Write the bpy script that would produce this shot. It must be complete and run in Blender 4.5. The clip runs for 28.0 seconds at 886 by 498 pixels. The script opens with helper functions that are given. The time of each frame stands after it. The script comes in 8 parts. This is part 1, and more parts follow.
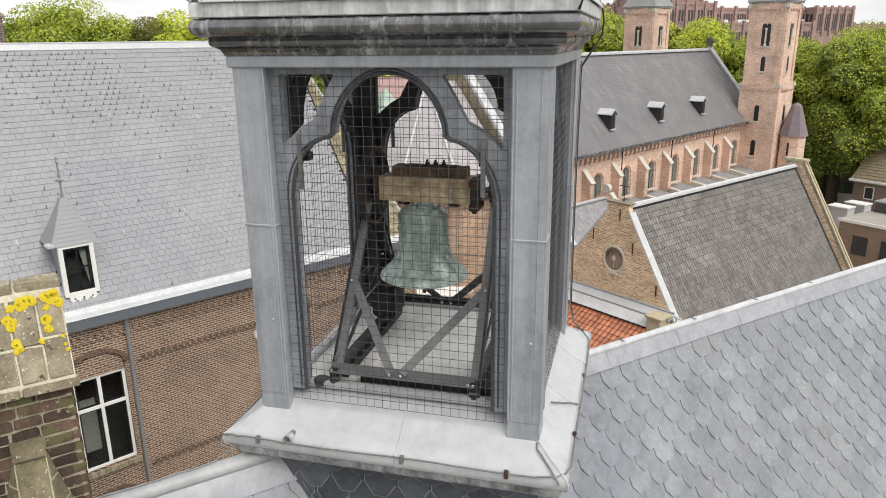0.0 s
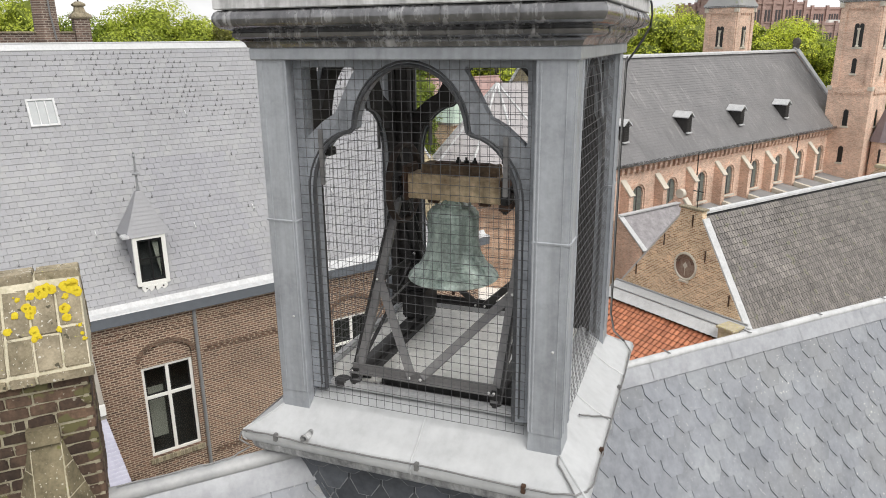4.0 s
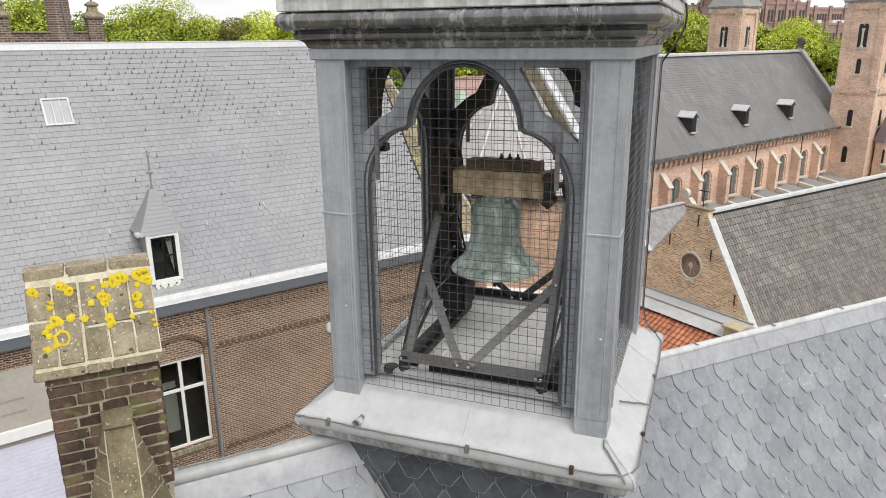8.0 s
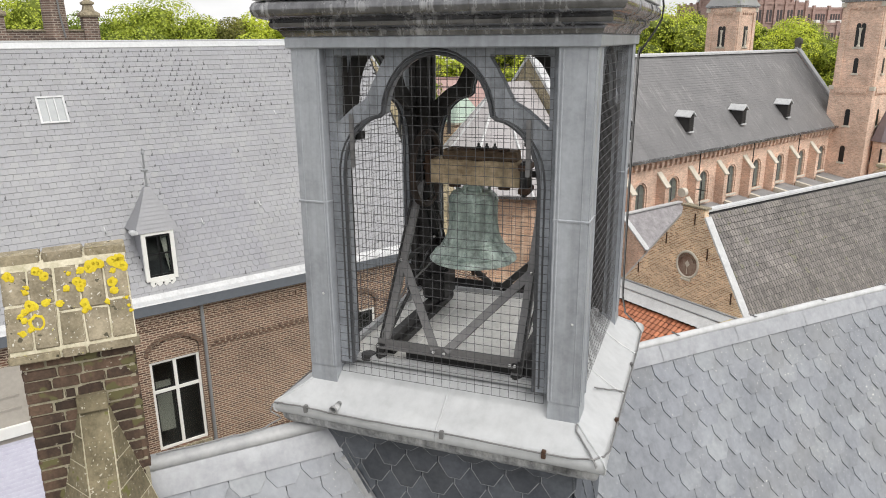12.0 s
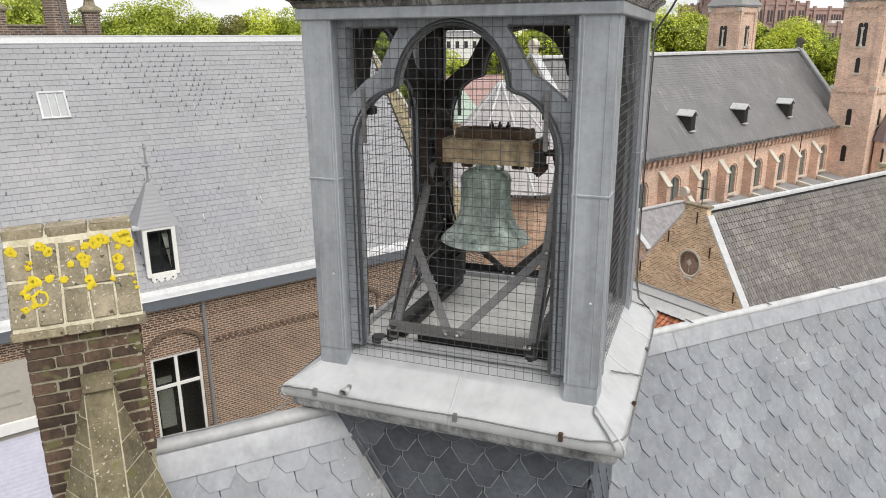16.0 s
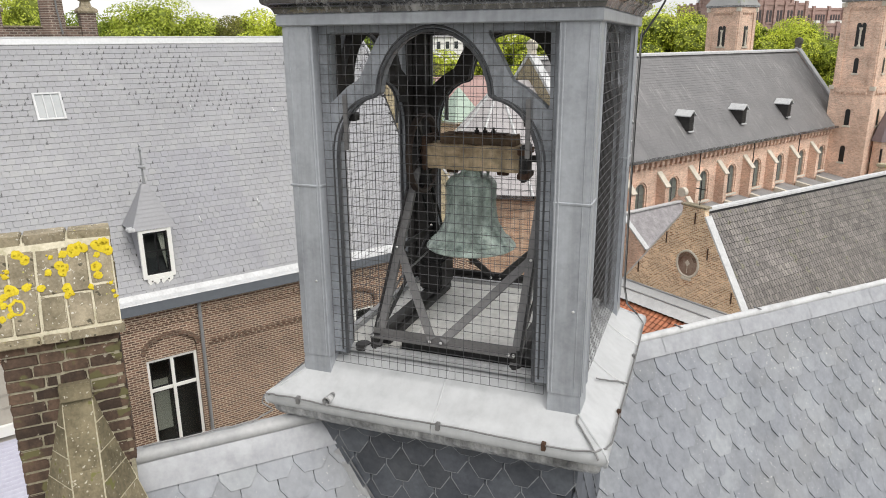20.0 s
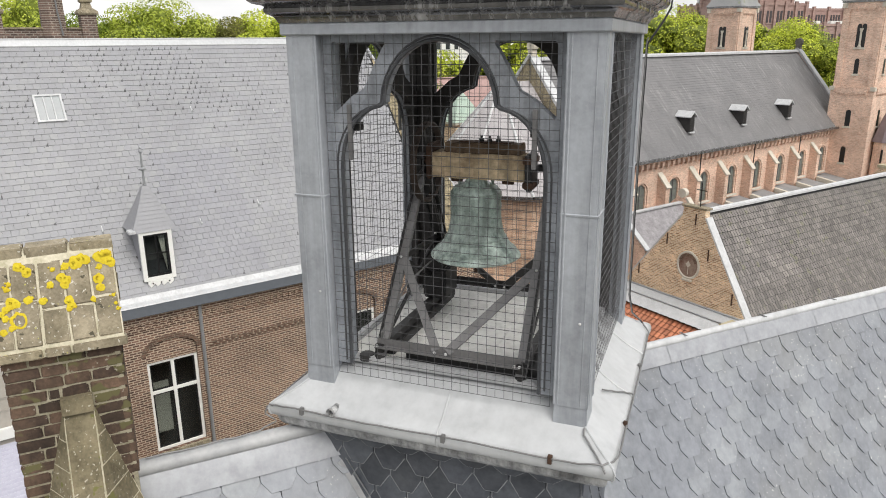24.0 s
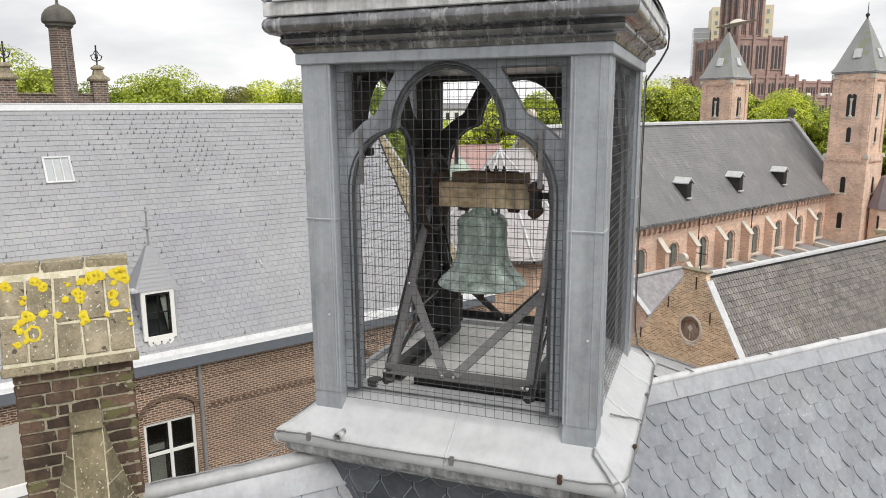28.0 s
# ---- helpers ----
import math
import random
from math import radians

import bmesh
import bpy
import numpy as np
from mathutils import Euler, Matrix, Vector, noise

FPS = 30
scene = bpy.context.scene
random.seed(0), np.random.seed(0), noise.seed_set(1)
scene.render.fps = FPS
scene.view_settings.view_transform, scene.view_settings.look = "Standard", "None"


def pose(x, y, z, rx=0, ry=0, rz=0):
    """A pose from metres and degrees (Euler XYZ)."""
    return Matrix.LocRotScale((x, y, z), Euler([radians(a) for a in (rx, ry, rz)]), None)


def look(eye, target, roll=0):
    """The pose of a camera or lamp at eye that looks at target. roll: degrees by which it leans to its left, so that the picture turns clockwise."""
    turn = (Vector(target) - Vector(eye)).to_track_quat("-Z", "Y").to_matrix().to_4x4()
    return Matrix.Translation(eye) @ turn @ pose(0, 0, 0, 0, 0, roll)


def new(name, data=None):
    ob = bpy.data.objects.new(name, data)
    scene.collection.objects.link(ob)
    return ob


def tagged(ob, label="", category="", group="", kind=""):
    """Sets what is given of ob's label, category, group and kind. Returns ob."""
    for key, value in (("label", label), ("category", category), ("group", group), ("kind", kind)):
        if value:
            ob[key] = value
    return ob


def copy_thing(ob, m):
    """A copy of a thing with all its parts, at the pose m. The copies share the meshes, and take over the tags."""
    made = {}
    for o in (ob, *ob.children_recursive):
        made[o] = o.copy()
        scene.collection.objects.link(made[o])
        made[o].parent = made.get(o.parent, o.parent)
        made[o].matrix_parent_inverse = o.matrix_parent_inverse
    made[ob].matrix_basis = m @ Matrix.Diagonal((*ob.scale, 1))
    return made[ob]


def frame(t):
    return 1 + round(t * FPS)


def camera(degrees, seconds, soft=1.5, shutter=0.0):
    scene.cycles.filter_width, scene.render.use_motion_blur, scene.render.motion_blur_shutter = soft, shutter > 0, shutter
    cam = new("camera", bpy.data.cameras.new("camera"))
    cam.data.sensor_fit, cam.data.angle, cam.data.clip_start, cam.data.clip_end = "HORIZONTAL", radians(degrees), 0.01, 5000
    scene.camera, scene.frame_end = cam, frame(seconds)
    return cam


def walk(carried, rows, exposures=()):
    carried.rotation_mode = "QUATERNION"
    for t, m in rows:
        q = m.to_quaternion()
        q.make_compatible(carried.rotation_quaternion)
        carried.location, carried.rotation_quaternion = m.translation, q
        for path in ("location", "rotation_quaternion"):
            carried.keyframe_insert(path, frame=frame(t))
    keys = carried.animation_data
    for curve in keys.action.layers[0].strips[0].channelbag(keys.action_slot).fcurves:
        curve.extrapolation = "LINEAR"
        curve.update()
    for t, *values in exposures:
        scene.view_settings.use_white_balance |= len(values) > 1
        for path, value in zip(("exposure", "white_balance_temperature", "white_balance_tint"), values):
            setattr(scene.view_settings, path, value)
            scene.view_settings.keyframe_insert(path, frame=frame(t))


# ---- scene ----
cam = camera(64.0, 28.0, soft=1.0)
PATH = [
    (0.0, 0.0000, -0.0000, 14.0000, 73.470, 0.580, 16.830),
    (0.5, 0.0016, 0.0283, 14.0001, 73.481, 0.591, 16.831),
    (1.0, 0.0773, 0.0547, 13.9677, 73.491, 0.577, 16.825),
    (1.5, 0.1658, 0.0854, 13.9736, 73.470, 0.568, 16.824),
    (2.0, 0.2198, 0.1146, 13.9751, 73.487, 0.586, 16.780),
    (2.5, 0.2348, 0.1483, 13.9636, 73.466, 0.564, 16.765),
    (3.0, 0.1974, 0.2205, 13.9589, 73.557, 0.598, 18.532),
    (3.5, 0.1883, 0.2281, 13.9551, 73.606, 0.561, 22.415),
    (5.5, 0.2358, 0.1237, 13.9025, 73.606, 0.564, 22.855),
    (6.0, 0.1801, 0.0512, 13.8579, 73.611, 0.566, 22.830),
    (6.5, 0.1293, -0.0125, 13.8581, 73.619, 0.555, 22.834),
    (7.0, 0.0615, -0.0389, 13.8846, 73.639, 0.575, 22.818),
    (7.5, 0.0244, -0.0446, 13.9237, 73.625, 0.550, 22.841),
    (8.0, 0.0125, -0.0449, 13.9605, 73.595, 0.514, 22.835),
    (8.5, 0.0337, -0.0405, 13.9854, 73.600, 0.509, 22.843),
    (9.0, 0.0789, -0.0397, 13.9918, 73.597, 0.508, 22.836),
    (9.5, 0.1505, 0.0140, 14.0458, 73.591, 0.484, 22.828),
    (10.0, 0.1857, 0.0556, 14.0591, 73.590, 0.513, 22.809),
    (10.5, 0.2105, 0.0697, 14.0364, 73.587, 0.522, 22.791),
    (11.0, 0.1982, 0.0474, 13.9943, 73.597, 0.558, 22.774),
    (11.5, 0.1749, 0.0057, 13.9473, 73.614, 0.539, 22.781),
    (12.0, 0.1649, -0.0441, 13.8980, 73.611, 0.522, 22.769),
    (12.5, 0.1617, -0.0868, 13.8208, 73.607, 0.494, 22.762),
    (14.5, 0.1006, -0.0905, 13.7273, 73.642, 0.464, 22.765),
    (15.0, 0.0777, -0.0824, 13.7217, 73.645, 0.466, 22.771),
    (15.5, 0.0577, -0.0677, 13.7325, 73.634, 0.443, 22.790),
    (16.0, 0.0685, -0.0142, 13.7491, 73.643, 0.441, 22.811),
    (16.5, 0.0951, 0.0163, 13.7634, 73.626, 0.441, 22.814),
    (17.0, 0.1467, 0.0378, 13.7432, 73.646, 0.446, 22.814),
    (17.5, 0.1676, 0.0493, 13.7703, 73.631, 0.465, 22.799),
    (18.0, 0.1518, 0.0655, 13.7934, 73.643, 0.457, 22.791),
    (18.5, 0.1729, 0.0790, 13.7867, 73.645, 0.456, 22.793),
    (19.0, 0.1948, 0.0827, 13.7777, 73.664, 0.473, 22.775),
    (19.5, 0.1723, 0.0695, 13.7762, 73.640, 0.462, 22.766),
    (20.0, 0.1393, 0.0583, 13.7791, 73.649, 0.457, 22.762),
    (20.5, 0.1265, 0.0301, 13.7807, 73.643, 0.457, 22.757),
    (21.0, 0.1017, 0.0056, 13.8228, 73.641, 0.469, 22.758),
    (21.5, 0.1030, 0.0039, 13.8442, 73.639, 0.427, 22.773),
    (23.5, 0.1482, 0.0530, 13.8476, 73.651, 0.437, 22.776),
    (24.0, 0.0947, 0.0926, 13.8257, 73.668, 0.452, 22.768),
    (24.5, 0.0506, 0.1170, 13.7408, 73.698, 0.459, 22.761),
    (25.0, 0.0696, 0.1447, 13.6870, 73.690, 0.439, 22.759),
    (25.5, 0.1002, 0.1544, 13.6741, 73.688, 0.432, 22.771),
    (26.0, 0.1384, 0.1377, 13.6594, 73.703, 0.478, 22.773),
    (26.5, 0.1790, 0.1194, 13.6562, 73.691, 0.455, 22.763),
    (27.0, 0.1469, 0.0654, 13.6452, 74.311, 0.473, 22.755),
    (27.5, 0.1180, -0.0154, 13.6171, 78.589, 0.440, 22.775),
    (28.0, 0.1020, -0.0475, 13.5917, 79.145, 0.453, 22.774),
]
walk(cam, [(t, pose(x, y, z, rx, ry, rz)) for t, x, y, z, rx, ry, rz in PATH])

# ---- sky and sun: a bright, thinly clouded day ----
world = bpy.data.worlds.new("sky")
scene.world = world
world.use_nodes = True
wn, wl = world.node_tree.nodes, world.node_tree.links
wn.clear()
w_out = wn.new("ShaderNodeOutputWorld")
w_bg = wn.new("ShaderNodeBackground")
w_sky = wn.new("ShaderNodeTexSky")
w_sky.sky_type, w_sky.sun_disc = "NISHITA", False
w_sky.sun_elevation, w_sky.sun_rotation = radians(50), radians(122)
w_dim = wn.new("ShaderNodeVectorMath")
w_dim.operation = "SCALE"
w_dim.inputs["Scale"].default_value = 0.06
w_co = wn.new("ShaderNodeTexCoord")
w_map = wn.new("ShaderNodeMapping")
w_map.inputs["Scale"].default_value = (1.0, 1.0, 3.2)
w_noise = wn.new("ShaderNodeTexNoise")
w_noise.inputs["Scale"].default_value, w_noise.inputs["Detail"].default_value = 2.6, 5.0
w_noise.inputs["Roughness"].default_value = 0.5
w_ramp = wn.new("ShaderNodeValToRGB")
w_ramp.color_ramp.elements[0].position, w_ramp.color_ramp.elements[1].position = 0.34, 0.54
w_ramp.color_ramp.elements[0].color = (0.66, 0.663, 0.682, 1)
w_ramp.color_ramp.elements[1].color = (1.0, 0.99, 0.985, 1)
w_mix = wn.new("ShaderNodeMixRGB")
w_mix.inputs[0].default_value = 0.93
for a, b in ((w_sky.outputs[0], w_dim.inputs[0]), (w_dim.outputs[0], w_mix.inputs[1]), (w_co.outputs["Generated"], w_map.inputs[0]),
             (w_map.outputs[0], w_noise.inputs["Vector"]), (w_noise.outputs[0], w_ramp.inputs[0]), (w_ramp.outputs[0], w_mix.inputs[2]),
             (w_mix.outputs[0], w_bg.inputs[0]), (w_bg.outputs[0], w_out.inputs[0])):
    wl.new(a, b)
w_bg.inputs[1].default_value = 1.0
sun_data = bpy.data.lights.new("sun", "SUN")
sun_data.energy, sun_data.angle, sun_data.color = 2.3, radians(40), (1.0, 0.96, 0.90)
sun = new("sun", sun_data)
sun.matrix_world = look((52, -32, 72), (0, 0, 0))
scene.view_settings.exposure = 0.22

# ---- materials ----
def nodes_of(name):
    m = bpy.data.materials.new(name)
    m.use_nodes = True
    t = m.node_tree
    b = t.nodes["Principled BSDF"]
    return m, t, b


def link(t, a, b):
    t.links.new(a, b)


def noise_node(t, scale, detail=4.0, rough=0.6, vec=None, stretch=None):
    n = t.nodes.new("ShaderNodeTexNoise")
    n.inputs["Scale"].default_value, n.inputs["Detail"].default_value, n.inputs["Roughness"].default_value = scale, detail, rough
    if vec is None:
        vec = t.nodes.new("ShaderNodeTexCoord").outputs["Object"]
    if stretch:
        mp = t.nodes.new("ShaderNodeMapping")
        mp.inputs["Scale"].default_value = stretch
        link(t, vec, mp.inputs[0])
        vec = mp.outputs[0]
    link(t, vec, n.inputs["Vector"])
    return n.outputs[0]


def ramp(t, fac, stops):
    r = t.nodes.new("ShaderNodeValToRGB")
    els = r.color_ramp.elements
    while len(els) < len(stops):
        els.new(0.5)
    for e, (p, c) in zip(els, stops):
        e.position, e.color = p, (*c, 1) if len(c) == 3 else c
    link(t, fac, r.inputs[0])
    return r.outputs[0]


def mix(t, fac, a, b, kind="MIX"):
    n = t.nodes.new("ShaderNodeMixRGB")
    n.blend_type = kind
    for sock, v in zip(n.inputs, (fac, a, b)):
        if isinstance(v, (int, float)):
            sock.default_value = v
        elif isinstance(v, tuple):
            sock.default_value = (*v, 1)
        else:
            link(t, v, sock)
    return n.outputs[0]


def math_node(t, op, a, b=0.0, c=0.0):
    n = t.nodes.new("ShaderNodeMath")
    n.operation = op
    for sock, v in zip(n.inputs, (a, b, c)):
        if isinstance(v, (int, float)):
            sock.default_value = v
        else:
            link(t, v, sock)
    return n.outputs[0]


def bump(t, b, height, strength=0.3, distance=0.01):
    n = t.nodes.new("ShaderNodeBump")
    n.inputs["Strength"].default_value, n.inputs["Distance"].default_value = strength, distance
    link(t, height, n.inputs["Height"])
    link(t, n.outputs[0], b.inputs["Normal"])


def surface(name, dark, light, scale=3.0, fine=40.0, rough=0.6, metal=0.0, relief=0.2, dist=0.004, spots=None, stretch=None, islands=0.0, objects=0.0, spec=0.5, streak=0.0, world=False):
    """A weathered surface: broad stains, fine grain, optional spots (colour, scale, threshold), tone by piece."""
    m, t, b = nodes_of(name)
    at = t.nodes.new("ShaderNodeNewGeometry").outputs["Position"] if world else None
    broad = noise_node(t, scale, 5, 0.65, at, stretch)
    grain = noise_node(t, fine, 3, 0.6, at)
    col = ramp(t, broad, ((0.3, dark), (0.7, light)))
    col = mix(t, 0.35, col, ramp(t, grain, ((0.3, dark), (0.72, light))))
    for amount, node, out in ((islands, "ShaderNodeNewGeometry", "Random Per Island"), (objects, "ShaderNodeObjectInfo", "Random")):
        if amount:
            rnd = t.nodes.new(node).outputs[out]
            lo, hi = 1 - amount, 1 + amount
            col = mix(t, 1.0, col, ramp(t, rnd, ((0.0, (lo, lo, lo)), (0.5, (1, 1, 1.02)), (1.0, (hi, hi, hi * 0.98)))), "MULTIPLY")
    if streak:
        run = noise_node(t, 9, 4, 0.6, at, (1.6, 1.6, 0.12))
        blot = noise_node(t, 5.5, 5, 0.7, at)
        lo, hi = 1 - streak, 1 + streak * 0.8
        col = mix(t, 1.0, col, ramp(t, run, ((0.32, (lo, lo, lo)), (0.5, (1, 1, 1)), (0.72, (hi, hi, hi)))), "MULTIPLY")
        col = mix(t, 1.0, col, ramp(t, blot, ((0.30, (lo, lo, lo)), (0.46, (1, 1, 1)), (0.75, (hi, hi, hi)))), "MULTIPLY")
    for colour, sc, edge in spots or ():
        sp = noise_node(t, sc, 2, 0.5, at)
        col = mix(t, ramp(t, sp, ((edge, (0, 0, 0)), (edge + 0.025, (1, 1, 1)))), col, colour)
    link(t, col, b.inputs["Base Color"])
    b.inputs["Roughness"].default_value, b.inputs["Metallic"].default_value = rough, metal
    b.inputs["Specular IOR Level"].default_value = spec
    if relief:
        bump(t, b, mix(t, 0.5, broad, grain), relief, dist)
    return m


def brickwork(name, a, b_col, mortar, width=0.22, row=0.062, joint=0.009, rough=0.85, grime=0.35, relief=0.5):
    """Courses of brick on upright walls that run along the local x or y."""
    m, t, b = nodes_of(name)
    co = t.nodes.new("ShaderNodeTexCoord").outputs["Object"]
    sep = t.nodes.new("ShaderNodeSeparateXYZ")
    link(t, co, sep.inputs[0])
    along = math_node(t, "ADD", sep.outputs[0], sep.outputs[1])
    comb = t.nodes.new("ShaderNodeCombineXYZ")
    link(t, along, comb.inputs[0])
    link(t, sep.outputs[2], comb.inputs[1])
    br = t.nodes.new("ShaderNodeTexBrick")
    link(t, comb.outputs[0], br.inputs["Vector"])
    for k, v in (("Scale", 1.0), ("Mortar Size", joint), ("Mortar Smooth", 0.2), ("Bias", 0.0), ("Brick Width", width), ("Row Height", row)):
        br.inputs[k].default_value = v
    br.inputs["Color1"].default_value, br.inputs["Color2"].default_value, br.inputs["Mortar"].default_value = (*a, 1), (*b_col, 1), (*mortar, 1)
    big = noise_node(t, 0.45, 5, 0.65)
    col = mix(t, grime, br.outputs[0], mix(t, 1.0, br.outputs[0], ramp(t, big, ((0.35, (0.35, 0.33, 0.3)), (0.65, (1.25, 1.2, 1.15)))), "MULTIPLY"))
    tone = noise_node(t, 14, 2, 0.5)
    col = mix(t, 0.5, col, mix(t, 1.0, col, ramp(t, tone, ((0.3, (0.6, 0.58, 0.56)), (0.7, (1.3, 1.25, 1.2)))), "MULTIPLY"))
    link(t, col, b.inputs["Base Color"])
    b.inputs["Roughness"].default_value = rough
    bump(t, b, math_node(t, "SUBTRACT", 1.0, br.outputs["Fac"]), relief, 0.01)
    return m


def plain(name, colour, rough=0.5, metal=0.0, spread=0.12, spec=0.5):
    d = tuple(c * (1 - spread) for c in colour)
    l = tuple(min(1, c * (1 + spread)) for c in colour)
    return surface(name, d, l, 6, 60, rough, metal, 0.08, 0.002, spec=spec)


LEAD = surface("weathered_lead", (0.25, 0.26, 0.275), (0.46, 0.465, 0.47), 2.2, 26, 0.5, 0.0, 0.25, 0.004, stretch=(1, 1, 0.35))
LEAD_LIGHT = surface("pale_lead_sheet", (0.425, 0.438, 0.450), (0.520, 0.531, 0.540), 1.1, 18, 0.36, 0.1, 0.2, 0.004, streak=0.07)
def sooty_lead(name):
    """Dark polished lead with chalky white runs."""
    m = surface(name, (0.085, 0.085, 0.09), (0.33, 0.33, 0.34), 2.6, 24, 0.20, 0.85, 0.06, 0.002, stretch=(1.5, 1.5, 0.5))
    t = m.node_tree
    b = t.nodes["Principled BSDF"]
    col = b.inputs["Base Color"].links[0].from_socket
    run = noise_node(t, 8.0, 5, 0.65, None, (3.4, 3.4, 0.07))
    where = noise_node(t, 2.4, 3, 0.6)
    amount = math_node(t, "MULTIPLY", ramp(t, run, ((0.48, (0, 0, 0)), (0.70, (0.8, 0.8, 0.8)))), ramp(t, where, ((0.40, (0.1, 0.1, 0.1)), (0.62, (1, 1, 1)))))
    link(t, mix(t, amount, col, (0.58, 0.58, 0.59)), b.inputs["Base Color"])
    link(t, ramp(t, amount, ((0.0, (0.85, 0.85, 0.85)), (0.7, (0.1, 0.1, 0.1)))), b.inputs["Metallic"])
    link(t, ramp(t, amount, ((0.0, (0.2, 0.2, 0.2)), (0.7, (0.5, 0.5, 0.5)))), b.inputs["Roughness"])
    return m


LEAD_DARK = sooty_lead("stained_dark_lead")
ZINC = surface("blue_grey_zinc", (0.262, 0.280, 0.308), (0.412, 0.434, 0.466), 1.4, 30, 0.4, 0.15, 0.2, 0.004, stretch=(1.5, 1.5, 0.3), streak=0.16)
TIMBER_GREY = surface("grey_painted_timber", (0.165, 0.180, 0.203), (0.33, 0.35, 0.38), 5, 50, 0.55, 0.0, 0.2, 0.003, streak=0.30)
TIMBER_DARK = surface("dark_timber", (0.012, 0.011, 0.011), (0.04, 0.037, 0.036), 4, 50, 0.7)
def slate_with_lichen(name, dark, light):
    """Grey slate: even tone, faint runs, pale lichen specks that gather in patches."""
    m = surface(name, dark, light, 1.3, 24, 0.42, 0.0, 0.3, 0.003, islands=0.13, objects=0.13, streak=0.12, world=True)
    t = m.node_tree
    b = t.nodes["Principled BSDF"]
    col = b.inputs["Base Color"].links[0].from_socket
    at = t.nodes.new("ShaderNodeNewGeometry").outputs["Position"]
    patch = noise_node(t, 0.9, 3, 0.6, at)
    speck = noise_node(t, 48, 2, 0.5, at)
    warm = mix(t, ramp(t, patch, ((0.48, (0, 0, 0)), (0.70, (0.4, 0.4, 0.4)))), col, (0.265, 0.265, 0.255))
    both = math_node(t, "MULTIPLY", ramp(t, patch, ((0.42, (0, 0, 0)), (0.60, (1, 1, 1)))), ramp(t, speck, ((0.69, (0, 0, 0)), (0.72, (1, 1, 1)))))
    link(t, mix(t, both, warm, (0.62, 0.62, 0.60)), b.inputs["Base Color"])
    return m


SLATE = slate_with_lichen("grey_slate", (0.168, 0.180, 0.202), (0.272, 0.287, 0.314))
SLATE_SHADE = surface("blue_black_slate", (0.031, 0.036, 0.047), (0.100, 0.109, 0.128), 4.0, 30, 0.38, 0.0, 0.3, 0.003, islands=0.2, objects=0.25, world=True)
SLATE_HOUSE = surface("pale_house_slate", (0.230, 0.234, 0.250), (0.296, 0.300, 0.316), 0.5, 14, 0.5, 0.0, 0.2, 0.004, islands=0.05, objects=0.05, world=True)
def streaked_slate(name, dark, light, pale):
    """Old slate with fine pale runs down the slope."""
    m = surface(name, dark, light, 0.5, 6, 0.55, 0.0, 0.25, 0.012)
    t = m.node_tree
    b = t.nodes["Principled BSDF"]
    col = b.inputs["Base Color"].links[0].from_socket
    run = noise_node(t, 3.2, 4, 0.65, None, (1.5, 0.16, 0.16))
    patch = noise_node(t, 0.16, 3, 0.6)
    grain = noise_node(t, 7.0, 3, 0.7)
    amount = math_node(t, "MULTIPLY", ramp(t, run, ((0.54, (0, 0, 0)), (0.78, (0.85, 0.85, 0.85)))), ramp(t, patch, ((0.40, (0.0, 0.0, 0.0)), (0.62, (1, 1, 1)))))
    col = mix(t, amount, col, pale)
    dirt = noise_node(t, 2.0, 4, 0.65, None, (1.5, 0.14, 0.14))
    col = mix(t, ramp(t, dirt, ((0.55, (0, 0, 0)), (0.75, (0.5, 0.5, 0.5)))), col, tuple(v * 0.7 for v in dark))
    link(t, mix(t, ramp(t, grain, ((0.60, (0, 0, 0)), (0.75, (0.22, 0.22, 0.22)))), col, pale), b.inputs["Base Color"])
    return m


SLATE_CHURCH = streaked_slate("dark_church_slate", (0.135, 0.133, 0.138), (0.205, 0.202, 0.204), (0.40, 0.395, 0.38))
TILE_DARK = surface("mossy_dark_tile", (0.125, 0.115, 0.108), (0.275, 0.255, 0.232), 0.9, 14, 0.75, 0.0, 0.3, 0.006, islands=0.20, objects=0.20, world=True, spots=(((0.19, 0.185, 0.14), 1.6, 0.64),))
TILE_RED = surface("orange_clay_tile", (0.32, 0.105, 0.05), (0.60, 0.25, 0.135), 1.5, 12, 0.7, 0.0, 0.2, 0.004, islands=0.25, objects=0.2, world=True)
BRICK_HOUSE = brickwork("brown_house_brick", (0.075, 0.042, 0.031), (0.195, 0.108, 0.076), (0.45, 0.375, 0.295), 0.22, 0.076, 0.016)
BRICK_CHURCH = brickwork("pink_church_brick", (0.58, 0.385, 0.30), (0.84, 0.615, 0.495), (0.80, 0.68, 0.575), 0.22, 0.075, 0.009, grime=0.42)
BRICK_APSE = brickwork("weathered_apse_brick", (0.36, 0.215, 0.145), (0.58, 0.40, 0.29), (0.55, 0.46, 0.37), 0.22, 0.075, 0.012, grime=0.5)
BRICK_CHAPEL = brickwork("old_yellow_brown_brick", (0.36, 0.20, 0.105), (0.86, 0.65, 0.43), (0.80, 0.70, 0.55), 0.26, 0.10, 0.020, grime=0.3)
BRICK_FAR = brickwork("far_red_brown_brick", (0.19, 0.10, 0.085), (0.25, 0.14, 0.115), (0.24, 0.16, 0.14), 0.5, 0.2, 0.02, grime=0.3)
